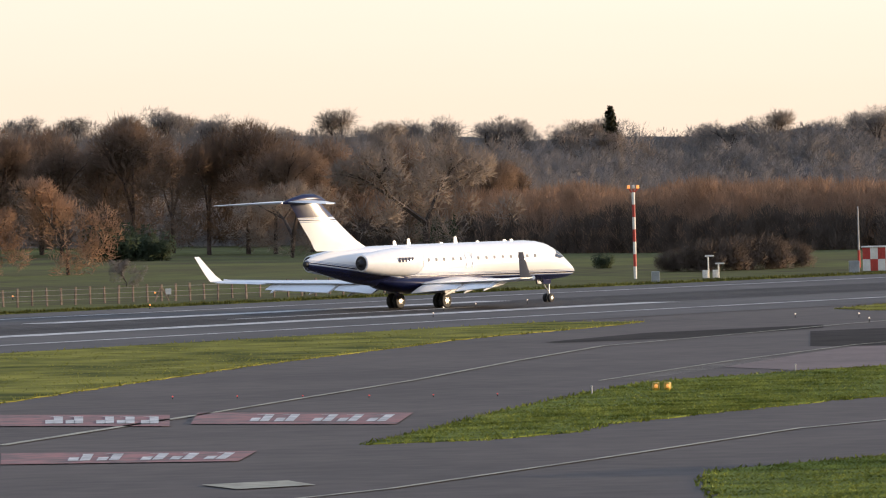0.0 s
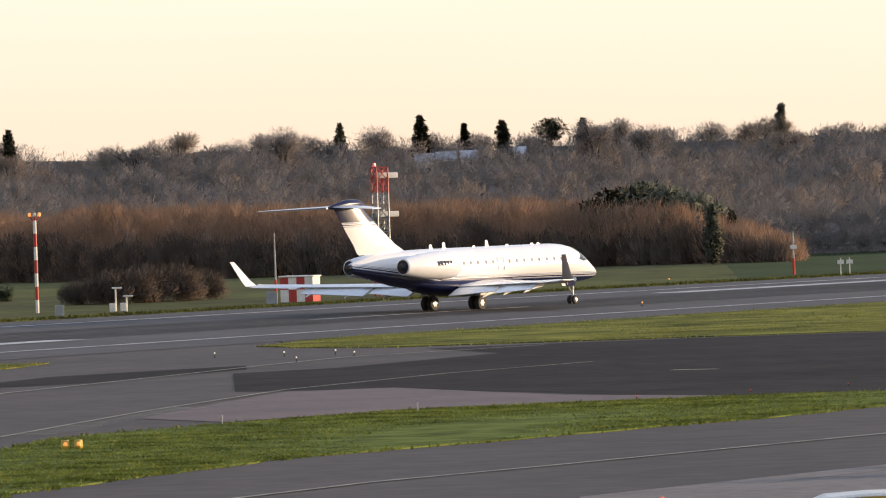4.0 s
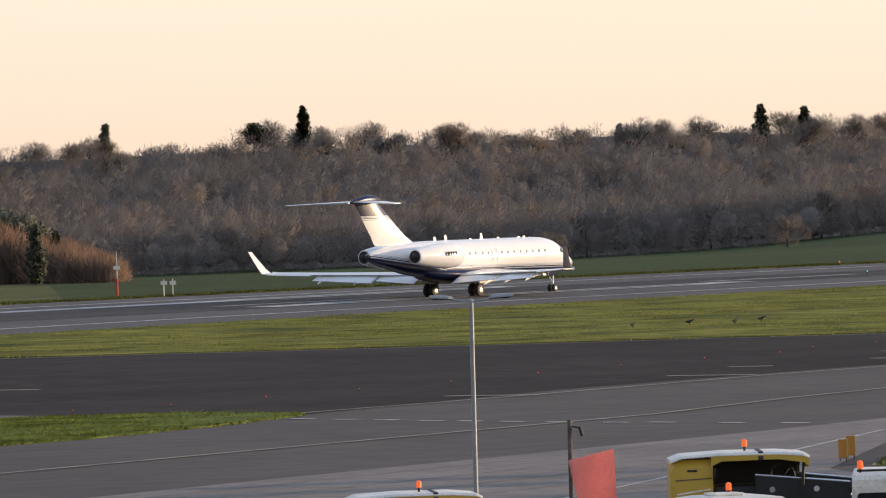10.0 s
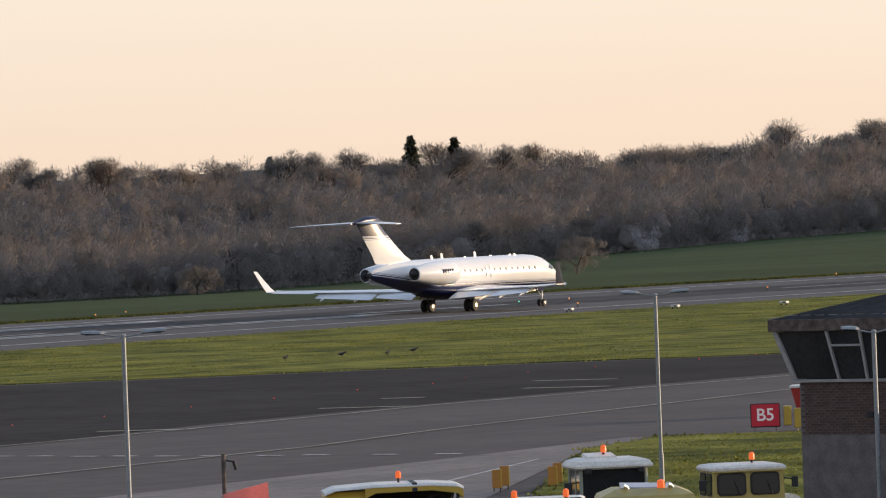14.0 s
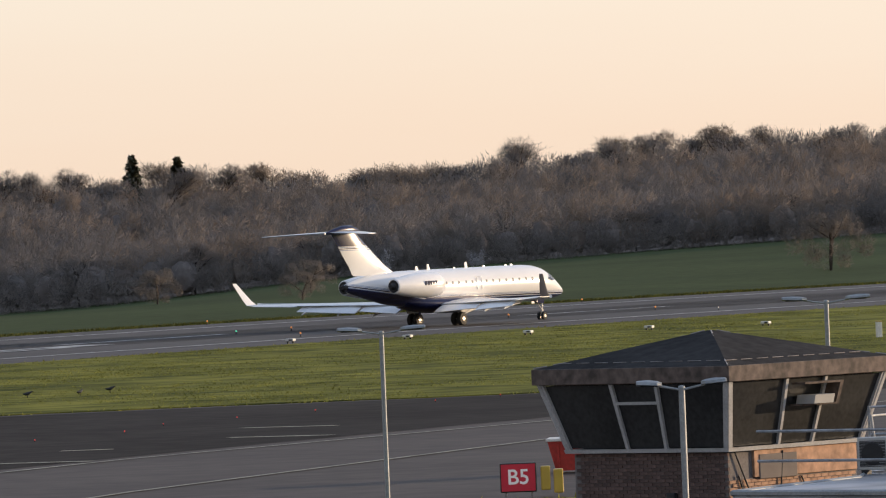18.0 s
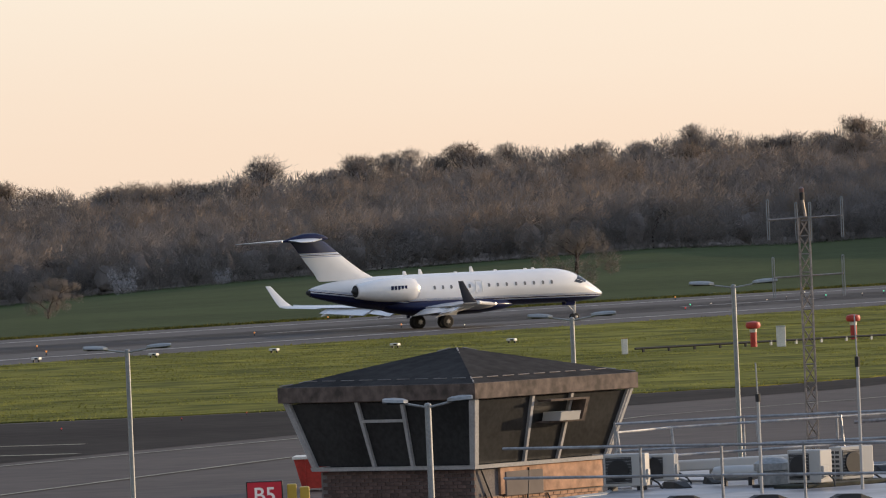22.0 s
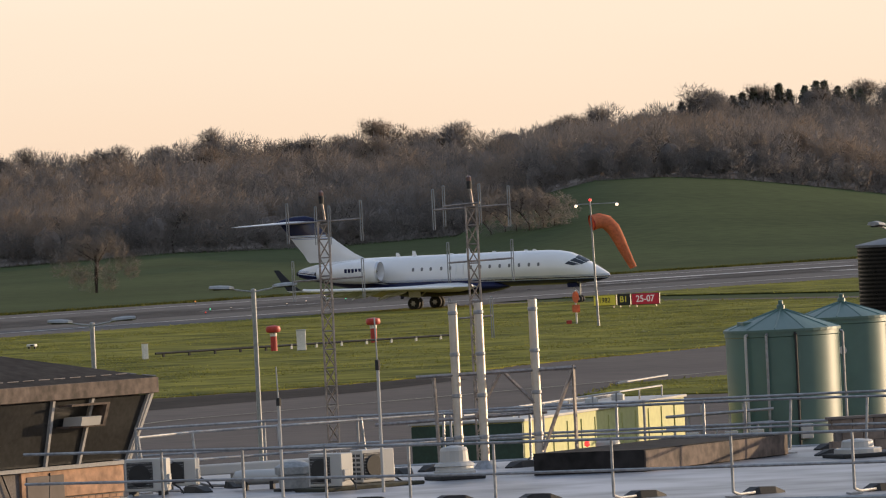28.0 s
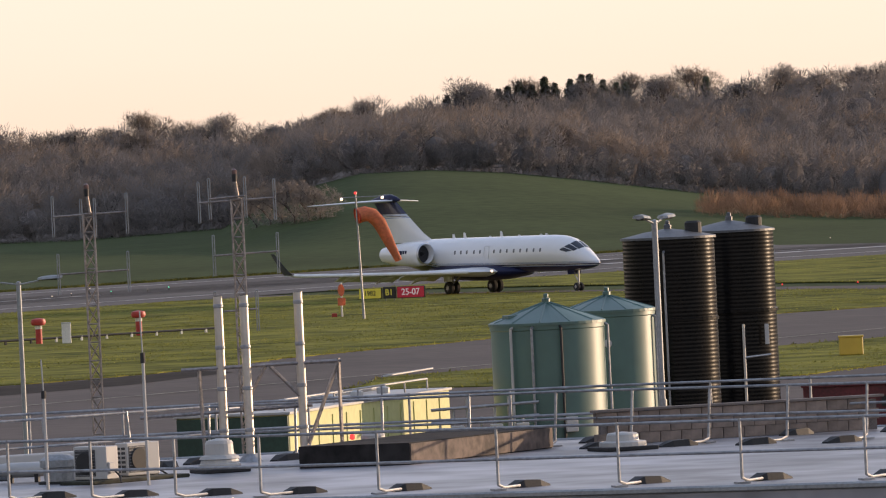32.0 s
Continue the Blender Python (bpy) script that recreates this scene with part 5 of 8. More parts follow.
loft(bm, [[(x, y, -30) for x, y, z in ridge], [(x, y, z) for x, y, z in ridge], [(x * 1.08, y * 1.08, z - 6) for x, y, z in ridge]], cap=False, close=False)
tagged(part("backdrop", bm, M["distant"], smooth=True), "faint distant wooded ridge", "backdrop", kind="structure")


# ---- markings ----
def strip(bm, pts, w, z=0.03):
    """A painted line of that width along points, cut short of nothing."""
    rows = []
    for i, (x, y) in enumerate(pts):
        a, b = pts[max(0, i - 1)], pts[min(len(pts) - 1, i + 1)]
        dx, dy = b[0] - a[0], b[1] - a[1]
        l = math.hypot(dx, dy)
        rows.append([(x - dy / l * w / 2, y + dx / l * w / 2, z), (x + dy / l * w / 2, y - dx / l * w / 2, z)])
    return loft(bm, rows, cap=False, close=False)


def marking(name, bm, mat, label):
    return tagged(part(name, bm, mat), label, "marking", kind="structure")


bm = bmesh.new()
for v in (0.16, 0.84):
    strip(bm, [rw(x, v) for x in range(-100, 341, 10)], 0.9, 0.045)
marking("edge_line", bm, M["line_white"], "white runway edge line, worn")
for x0, x1, v in ((-30, 14, 0.36), (-26, 4, 0.66), (62, 108, 0.7), (86, 126, 0.42), (84, 110, 0.72), (80, 122, 0.4), (270, 305, 0.62), (290, 335, 0.4)):
    bm = bmesh.new()
    strip(bm, [rw(x0 + (x1 - x0) * i / 6, v) for i in range(7)], 3.0, 0.05)
    marking("aiming_bar", bm, M["line_white"], "broad white painted runway bar, scuffed")
for i in range(9):
    bm = bmesh.new()
    strip(bm, [rw(-60 + 46 * i, 0.5), rw(-44 + 46 * i, 0.5)], 0.9, 0.055)
    marking("centre_dash", bm, M["line_white"], "white runway centre dash")
bm = bmesh.new()
for k in range(10):
    v = 0.38 + 0.03 * k
    strip(bm, [rw(x, v + 0.01 * math.sin(x * 0.05 + k)) for x in range(-100, 341, 20)], 1.2, 0.035)
marking("tyre_marks", bm, M["rubbered"], "dark streaks of tyre rubber on the runway")
bm = bmesh.new()
sheet(bm, [(40.5, 263.5), (56, 287), (73.8, 307.7), (93.7, 329), (112, 346), (129, 358.5), (139, 371), (140, 379), (131, 371), (122, 367.6), (105, 368), (87, 371), (63, 373), (44, 376), (30, 374), (32, 358), (22, 340), (16.5, 336), (14, 304), (18.5, 301.5), (24.6, 289), (30, 272)], 0.012)
tagged(part("old_pavement", bm, M["asphalt_old"]), "darker patched old asphalt beside the taxiway", "pavement", kind="structure")
bm = bmesh.new()
sheet(bm, [(7.4, 270), (12.4, 289.2), (16, 301), (20.8, 301.5), (26, 281.2), (33, 270.2), (24.8, 271.3), (18.6, 270.2), (10.2, 261.5)], 0.02)
tagged(part("red_pavement", bm, M["redpave"]), "faded red painted pavement", "pavement", kind="structure")
bm = bmesh.new()
strip(bm, [(-25, 120), (-10.9, 146), (-3, 167), (4.5, 188), (9.5, 196.5), (16.7, 205.3), (23.5, 214.1), (30.5, 223), (52, 250), (61, 265), (85, 299), (110, 330), (140, 352), (200, 400)], 0.28, 0.035)
strip(bm, [(-16.5, 220.8), (-12, 240), (-6.8, 262), (-1.2, 290), (4.3, 315), (13.5, 336), (19.8, 351), (24.5, 361), (36, 372)], 0.3, 0.035)
strip(bm, [(-23.6, 192.3), (-20, 207), (-16.5, 220.8)], 0.45, 0.035)
strip(bm, [(40.5, 265), (53, 279.5), (69, 300), (92, 323), (110, 345)], 0.3, 0.034)
strip(bm, [(0.9, 253.3), (8.1, 279.1), (16.2, 304), (25.4, 322), (33.7, 333.5)], 0.22, 0.036)
marking("taxi_line", bm, M["line_yellow"], "pale yellow taxiway centre and edge lines")
bm = bmesh.new()
for i in range(26):
    u = i / 26
    x, y = 1.5 + 8.5 * u, 255 + 29 * u
    strip(bm, [(x, y), (x + 1.3, y - 1.6)], 0.12, 0.04)
marking("hatching", bm, M["line_yellow"], "pale hatching beside the red pavement")
bm = bmesh.new()
sheet(bm, [(1.9, 327), (7.9, 342), (18.4, 351), (17.8, 343.5), (9.3, 328.3), (2.4, 324.4)], 0.014)
tagged(part("dark_patch", bm, M["asphalt_old"]), "dark strip along the taxiway curve", "pavement", kind="structure")
for x, y in ((39.5, 257.8), (40.8, 255.2), (42, 253.2), (43.2, 250.4), (44.4, 248.6), (45.6, 246.4), (47, 244.3), (48.6, 241.6), (50, 240), (52, 237), (53.8, 234.6)):
    bm = bmesh.new()
    strip(bm, [(x - 0.35, y + 0.6), (x + 0.35, y - 0.6)], 0.35, 0.037)
    marking("holding_dash", bm, M["line_white"], "short white dash of a holding line")
for p in (((49.8, 281.8), (53.4, 279.3)), ((63.8, 301.7), (67.4, 299.2)), ((78, 320.8), (81.5, 317.6)), ((81.7, 333.7), (85.1, 330.7)), ((34.8, 313.2), (36.8, 312.2)), ((69.4, 313.6), (71.3, 312.7))):
    bm = bmesh.new()
    strip(bm, p, 0.7, 0.038)
    marking("shoulder_bar", bm, M["line_yellow"], "pale painted shoulder bar")
for quad in (((-24.4, 227.5), (-17.6, 221.7), (-17.6, 208.2), (-24.1, 213.6)), ((-16.5, 223.6), (-8.2, 216.5), (-9.2, 203.9), (-16.8, 210.2)), ((-23.4, 184.4), (-14.6, 180), (-15.3, 171.1), (-23.2, 173.8))):
    bm = bmesh.new()
    sheet(bm, quad, 0.035)
    ob = marking("painted_sign", bm, M["panel_red"], "red holding-position panel painted on the pavement, scuffed")
    (ax, ay), (bx, by), (cx, cy), (dx, dy) = quad
    bm = bmesh.new()
    at = lambda u, v: (ax + (bx - ax) * u + ((dx + (cx - dx) * u) - (ax + (bx - ax) * u)) * v, ay + (by - ay) * u + ((dy + (cy - dy) * u) - (ay + (by - ay) * u)) * v)
    for u in (0.3, 0.42, 0.6, 0.72, 0.86):
        strip(bm, [at(u, 0.2), at(u + 0.05, 0.2), at(u + 0.05, 0.8), at(u, 0.8), at(u, 0.5)], 0.35, 0.05)
    part("painted_figures", bm, M["line_white"], ob, "worn white painted figures")
bm = bmesh.new()
sheet(bm, [(-16.6, 152.4), (-13.9, 154), (-13.1, 150), (-15.5, 148.3)], 0.035)
marking("painted_patch", bm, M["line_yellow"], "pale worn paint patch on the taxiway")


# ---- airfield lights, signs and masts ----
def field_light(x, y, lamp, size=0.07, label="small lit airfield light on a stub"):
    lift = 0.07 if lamp == "lamp_red" else 0.2
    ob = thing("airfield_light", pose(x, y, 0.02), label, "light", "airfield lights")
    part("base", turned(bmesh.new(), [(size * 1.3, 0), (size * 1.3, 0.03), (size * 0.6, 0.05), (size * 0.5, lift)], None, 8), M["dark"], ob)
    part("lens", turned(bmesh.new(), [(size * 0.5, lift), (size, lift + 0.02), (size, lift + 1.6 * size), (size * 0.5, lift + 2.0 * size), (0.01, lift + 2.1 * size)], None, 8), M[lamp], ob, "glowing lens")


for x, y in ((33, 275.6), (37.7, 279.5), (43, 287), (48.3, 293.8), (53.9, 301.6), (59.8, 311), (65.6, 319.8), (71.5, 328), (76.8, 334.5), (80.5, 343), (85, 348), (90.1, 354), (97.6, 361), (102, 365.6), (28, 273.5)):
    field_light(x, y, "lamp_red", 0.021)
for x, y in ((-17.5, 243.5), (-14.8, 241.8), (-12.1, 240.2), (-9.4, 237.9), (-6.8, 236.3), (-4.2, 235.3)):
    field_light(x, y, "lamp_red", 0.021)
for x, y in ((-29.4, 504), (-18.9, 503), (-19.1, 452.3), (68.5, 562.5), (54.2, 470), (151.4, 628.5), (191.5, 659.6), (230.8, 684.2), (110.4, 597), (114.7, 606), (139.9, 553), (180.2, 600.5), (166.6, 594), (145.8, 579)):
    field_light(x, y, "lamp_amber", 0.06, "small lit amber runway edge light")
for x, y in ((140.4, 574), (215.3, 634.5), (234, 653.5), (242, 661)):
    field_light(x, y, "lamp_green", 0.045, "small lit green airfield light")
for x, y in ((180.7, 585.6), (217.8, 636.5), (237.5, 654), (230.4, 653.5), (241.5, 680), (225.2, 643.6), (-0.4, 417.5), (2, 427.3), (5.7, 435.7), (-1.6, 400.5), (18.3, 369.9), (21.7, 366.8), (21.2, 354), (24.4, 366.9), (24.9, 361.8), (355, 769)):
    field_light(x, y, "lamp_white", 0.034, "small lit white airfield light")
for x, y in ((236.5, 520.7), (239.1, 513.7), (211.8, 625.4)):
    field_light(x, y, "lamp_red", 0.05)
for x, y in ((132.7, 527.3), (139.4, 522), (146.7, 518.4), (154.3, 515.8), (161.4, 512.6)):
    ob = thing("approach_light_box", pose(x, y, 0.03, 0, 0, -42), "low white box light on the grass beside the runway", "light", "box lights")
    part("housing", B(0.6, 0.45, 0.17, pose(0, 0, 0.24), 0.04), M["cream"], ob)
    part("leg", B(0.1, 0.1, 0.2, pose(-0.2, 0, 0.1)), M["dark"], ob)
    part("leg", B(0.1, 0.1, 0.2, pose(0.2, 0, 0.1)), M["dark"], ob)
    part("lens", B(0.24, 0.03, 0.1, pose(0.1, -0.225, 0.24)), M["glass"], ob)


def text(body, size, mat, m, parent, label):
    """Lettering as thin solid shapes."""
    cu = bpy.data.curves.new("lettering", "FONT")
    cu.body, cu.size, cu.extrude, cu.align_x, cu.align_y = body, size, 0.008, "CENTER", "CENTER"
    cu.offset = 0.012 * size
    tmp = new("lettering", cu)
    me = bpy.data.meshes.new_from_object(tmp.evaluated_get(bpy.context.evaluated_depsgraph_get()))
    bpy.data.objects.remove(tmp)
    me.materials.clear()
    me.materials.append(mat)
    ob = new("lettering", me)
    ob.parent, ob.matrix_basis = parent, m
    return tagged(ob, label)


def board(parent, w, h, x, z, face, body, colour, size, label):
    p = part("panel", B(w, 0.18, h, pose(x, 0, z), 0.03), M["sign_black"], parent, "black sign case")
    part("face", B(w - 0.08, 0.02, h - 0.08, pose(x, -0.1, z)), face, p, label)
    if body:
        text(body, size, colour, pose(x, -0.118, z, 90), parent, "white lettering" if colour is M["sign_white"] else "lettering")
    for dx in (-w * 0.35, w * 0.35):
        part("leg", B(0.06, 0.06, z - h / 2 + 0.02, pose(x + dx, 0.02, (z - h / 2) / 2)), M["mast"], parent)


sg = thing("taxiway_sign", pose(68.4, 243.5, 0.04, 0, 0, -16), "red taxiway sign lettered B5 on the grass", "sign")
board(sg, 1.14, 0.92, 0, 0.6, M["sign_red"], "B5", M["sign_white"], 0.66, "red face")
for dx, dz in ((0.85, 0.55), (1.25, 0.45)):
    part("marker_block", B(0.3, 0.35, 0.75, pose(dx, 0.2, dz), 0.04), M["yellow"], sg, "yellow end panel")
sg = thing("taxiway_sign", pose(217.2, 546.5, 0.04, 0, 0, -52), "long runway exit sign with yellow, black and red panels", "sign")
board(sg, 1.9, 0.8, -1.75, 0.56, M["sign_yellow"], "1982", M["sign_black"], 0.5, "yellow face")
board(sg, 1.05, 0.85, -0.15, 0.58, M["sign_black"], "B1", M["sign_yellow"], 0.62, "black face")
board(sg, 2.3, 0.85, 1.65, 0.58, M["sign_red"], "25-07", M["sign_white"], 0.66, "red face")

# windsock
ws = thing("windsock", pose(190.3, 483.8, 0.03), "faded orange windsock on a steel pole with lights", "windsock")
part("pole", rod(rod(bmesh.new(), (0, 0, 0), (-0.1, 0, 4), 0.09, 10, 0.07), (-0.1, 0, 4), (-0.18, 0, 8.0), 0.07, 10, 0.05), M["galv"], ws, smooth=True)
part("light_arm", rod(bmesh.new(), (-1.1, 0.3, 7.82), (1.6, -0.4, 7.82), 0.03), M["galv"], ws)
for x, y, z, c in ((-1.05, 0.28, 7.72, "lamp_white"), (1.5, -0.38, 7.72, "lamp_white"), (-0.18, 0, 8.08, "lamp_red")):
    part("lamp", turned(bmesh.new(), [(0.02, -0.1), (0.1, -0.05), (0.1, 0.05), (0.02, 0.1)], pose(x, y, z), 10), M[c], ws, "lit lamp")
spine = [(-0.1, 6.62, 0.5), (0.35, 6.7, 0.49), (0.8, 6.6, 0.46), (1.2, 6.15, 0.42), (1.55, 5.45, 0.36), (1.85, 4.75, 0.31), (2.15, 4.1, 0.25), (2.35, 3.65, 0.21)]
rings = []
for i, (x, z, r) in enumerate(spine):
    a, b = spine[max(0, i - 1)], spine[min(len(spine) - 1, i + 1)]
    t = Vector((b[0] - a[0], 0, b[1] - a[1])).normalized()
    n = Vector((-t.z, 0, t.x))
    rings.append([Vector((x, 0, z)) + n * r * math.cos(q) * (1 + 0.06 * math.sin(3 * q + i)) + Vector((0, 1, 0)) * r * math.sin(q) * 0.9 for q in [2 * math.pi * j / 14 for j in range(14)]])
inner = [[(p - Vector((spine[k][0], 0, spine[k][1]))) * 0.93 + Vector((spine[k][0], 0, spine[k][1])) for p in rings[k]] for k in reversed(range(len(rings)))]
rot = lambda p: (p.x, -p.x * 0.25 + p.y, p.z)
part("sock", loft(bmesh.new(), [[rot(p) for p in r] for r in rings + inner], cap=False), M["orange_sock"], ws, "faded orange fabric sock", smooth=True)
part("hoop", loft(bmesh.new(), [[rot(Vector((p.x + d, p.y, p.z))) for p in rings[0]] for d in (-0.05, 0.05)], cap=False), M["red"], ws)

# red-topped antenna domes, cabinet and low pipe rail in the grass
for x, y in ((160.7, 462), (170, 470)):
    ob = thing("antenna_dome", pose(x, y, 0.03), "red mushroom-shaped antenna on a red post", "antenna", "antenna domes")
    part("post", turned(bmesh.new(), [(0.2, 0), (0.2, 0.9), (0.17, 1.0)], None, 14), M["red"], ob)
    part("collar", turned(bmesh.new(), [(0.21, 0.9), (0.22, 1.12)], None, 14), M["cream"], ob)
    part("cap", turned(bmesh.new(), [(0.2, 1.1), (0.4, 1.15), (0.46, 1.32), (0.4, 1.5), (0.12, 1.56), (0.02, 1.57)], None, 18), M["red"], ob, smooth=True)
ob = thing("equipment_cabinet", pose(161.4, 459, 0.03, 0, 0, -20), "pale equipment cabinet standing on the grass", "cabinet")
part("body", B(0.55, 0.5, 1.2, pose(0, 0, 0.62), 0.03), M["cream"], ob)
part("lid", B(0.6, 0.55, 0.05, pose(0, 0, 1.24), 0.015), M["framegrey"], ob)
ob = thing("marker_post", pose(151.6, 459.2, 0.03), "short weathered cream marker post on the grass", "post")
part("body", B(0.32, 0.3, 0.95, pose(0, 0, 0.48), 0.03), M["cream"], ob)
part("cap", B(0.36, 0.34, 0.06, pose(0, 0, 0.97), 0.02), M["yellow"], ob)
ob = thing("pipe_rail", pose(153.1, 461.8, 0.03, 0, 0, 17), "long low pipe on short posts with pale clamps", "pipe")
part("pipe", rod(bmesh.new(), (0, 0, 0.26), (22.4, 0, 0.26), 0.07), M["dark"], ob)
for i in range(12):
    part("stand", B(0.12, 0.12, 0.3, pose(0.6 + 1.9 * i, 0, 0.15)), M["cream" if i > 4 else "dark"], ob)
ob = thing("marker_board", pose(193.3, 495.3, 0.03, 0, 0, -20), "orange and white marker board on a post", "sign")
part("post", rod(bmesh.new(), (0, 0, 0), (0, 0, 2.2), 0.06), M["cream"], ob)
part("board", B(0.5, 0.06, 0.5, pose(0, -0.08, 1.0), 0.01), M["orange_sock"], ob)
part("board", loft(bmesh.new(), [[(0.22 * math.cos(a), y, 1.75 + 0.4 * math.sin(a)) for a in [k * math.pi / 6 for k in range(12)]] for y in (-0.12, -0.05)]), M["orange_sock"], ob)
part("box", B(0.35, 0.3, 0.25, pose(-0.5, 0, 0.13), 0.03), M["red"], ob)
ob = thing("grit_bin", pose(156.5, 337.3, 0.03, 0, 0, -25), "yellow grit bin on the dry grass", "bin")
part("body", B(1.1, 0.8, 0.8, pose(0, 0, 0.42), 0.05), M["yellow"], ob)
part("lid", B(1.16, 0.86, 0.1, pose(0, 0, 0.86), 0.03), M["yellow"], ob)
for dx in (-0.6, 0.6):
    part("handle", B(0.04, 0.4, 0.06, pose(dx, 0, 0.6)), M["dark"], ob)

# lattice radar tower, masts and huts beyond the runway
def lattice(parent, w, h, bays, colours, r=0.05, tri=False):
    """Square or three-legged lattice: each bay a mesh of its own."""
    n = 3 if tri else 4
    cor = [(w / 2 * math.cos(2 * math.pi * (i + 0.5) / n) * 1.3, w / 2 * math.sin(2 * math.pi * (i + 0.5) / n) * 1.3) for i in range(n)]
    for b in range(bays):
        z0, z1 = h * b / bays, h * (b + 1) / bays
        bm = bmesh.new()
        for i in range(n):
            (x0, y0), (x1, y1) = cor[i], cor[(i + 1) % n]
            rod(bm, (x0, y0, z0), (x0, y0, z1), r, 6)
            rod(bm, (x0, y0, z0), (x1, y1, z1) if b % 2 else (x1, y1, z1), r * 0.6, 5)
            rod(bm, (x1, y1, z0), (x0, y0, z1), r * 0.6, 5) if not tri else None
            rod(bm, (x0, y0, z1), (x1, y1, z1), r * 0.6, 5)
        part("lattice_bay", bm, colours[b * len(colours) // bays], parent)


tw = thing("lattice_tower", pose(45.0, 548, 0, 0, 0, 20), "red and white lattice tower with three white antenna boxes", "tower")
lattice(tw, 1.0, 9.6, 10, [M["red"]] * 4 + [M["galv"]] * 5 + [M["red"]] * 3, 0.06)
for z in (3.0, 6.1, 9.0):
    part("antenna_box", B(1.7, 0.55, 0.42, pose(0.55, 0, z), 0.05), M["cream"], tw)
part("top_lamp", turned(bmesh.new(), [(0.02, 0), (0.12, 0.05), (0.1, 0.25), (0.02, 0.3)], pose(-0.4, 0, 9.65), 8), M["lamp_red"], tw, "red obstruction light")
ms = thing("lighting_mast", pose(17.9, 526, 0), "red and white banded mast with lamps on top", "mast")
for i in range(7):
    part("mast_section", rod(bmesh.new(), (0, 0, i * 0.95), (0, 0, (i + 1) * 0.95), 0.13, 10), M["cream" if i % 2 == 0 else "red"], ms, smooth=True)
for dx in (-0.35, 0, 0.35):
    part("lamp_arm", rod(bmesh.new(), (0, 0, 6.5), (dx, 0, 6.95), 0.05), M["red"], ms)
    part("lamp", turned(bmesh.new(), [(0.02, 0), (0.13, 0.06), (0.1, 0.28), (0.02, 0.3)], pose(dx, 0, 6.9), 8), M["lamp_amber" if dx else "cream"], ms)
for x, y, h, lo in ((37.4, 553, 4.9, 1.4), (81, 581, 3.4, 1.3)):
    ob = thing("aerial_mast", pose(x, y, 0), "thin grey aerial mast on a red base section", "mast", "aerial masts")
    part("base_section", rod(bmesh.new(), (0, 0, 0), (0, 0, lo), 0.11), M["red"], ob)
    part("whip", rod(bmesh.new(), (0, 0, lo), (0, 0, h), 0.08, 8, 0.05), M["galv"], ob)
    if x > 60:
        part("box", B(0.5, 0.2, 0.3, pose(0, -0.1, 2.2)), M["cream"], ob)
ob = thing("equipment_hut", pose(37.6, 534.5, 0, 0, 0, -25), "equipment hut with red and white chequered panels", "hut")
for i in range(4):
    for j in range(2):
        part("panel", B(0.63, 1.6, 0.9, pose(-0.95 + 0.63 * i, 0, 0.47 + 0.9 * j), 0.01), M["red" if (i + j) % 2 else "cream"], ob)
part("roof", B(2.7, 1.8, 0.1, pose(0, 0, 1.88), 0.02), M["cream"], ob)
ob = thing("equipment_cabinet", pose(35, 529, 0), "grey equipment cabinet beyond the runway", "cabinet")
part("body", B(0.8, 0.6, 0.9, pose(0, 0, 0.45), 0.03), M["lampgrey"], ob)
ob = thing("equipment_cabinet", pose(18.4, 508, 0), "grey-green cabinet beside the banded mast", "cabinet")
part("body", B(0.6, 0.5, 0.8, pose(0, 0, 0.4), 0.03), M["lampgrey"], ob)
for x, y, k in ((23.2, 521, 0), (24.0, 521.4, 1)):
    ob = thing("weather_sensor", pose(x, y, 0), "small white weather sensor on a short mast", "sensor", "weather sensors")
    part("mast", rod(bmesh.new(), (0, 0, 0), (0, 0, 1.7 - 0.6 * k), 0.06), M["cream"], ob)
    part("head", B(0.7, 0.15, 0.12, pose(0.1, 0, 1.68 - 0.6 * k), 0.03), M["cream"], ob)
    part("box", B(0.4, 0.35, 0.6, pose(-0.25, 0, 0.3), 0.04), M["cream"], ob)
for x, y in ((82.4, 566), (83.1, 566)):
    ob = thing("runway_board", pose(x, y, 0), "small white board on a stake beside the runway", "sign", "stakes")
    part("stake", rod(bmesh.new(), (0, 0, 0), (0, 0, 1.4), 0.04), M["cream"], ob)
    part("board", B(0.5, 0.05, 0.3, pose(0, -0.06, 1.1)), M["cream"], ob)
ob = thing("warning_lamp", pose(2.6, 236.4, 0.05) @ Matrix.Diagonal((0.8, 0.8, 0.8, 1)), "pair of amber warning lamps on the grass", "light")
for dx in (-0.3, 0.3):
    part("body", turned(bmesh.new(), [(0.16, 0), (0.2, 0.1), (0.18, 0.4)], pose(dx, 0, 0), 10), M["yellow"], ob)
    part("lens", turned(bmesh.new(), [(0.09, 0.12), (0.11, 0.2), (0.06, 0.3)], pose(dx, -0.13, 0.02), 10), M["lamp_amber"], ob)
for x, y in ((9.8, 258.6), (18.2, 266), (-0.4, 234)):
    ob = thing("marker_stake", pose(x, y, 0.04), "thin pale marker stake in the grass", "stake", "stakes")
    part("stake", rod(bmesh.new(), (0, 0, 0), (0, 0, 0.3), 0.03), M["framegrey"], ob)
    part("tip", rod(bmesh.new(), (0, 0, 0.3), (0, 0, 0.34), 0.045), M["line_white"], ob)
# fence along the field
fence = thing("field_fence", pose(-38.6, 468, 0, 0, 0, 36), "weathered wooden post and wire fence along the meadow", "fence")
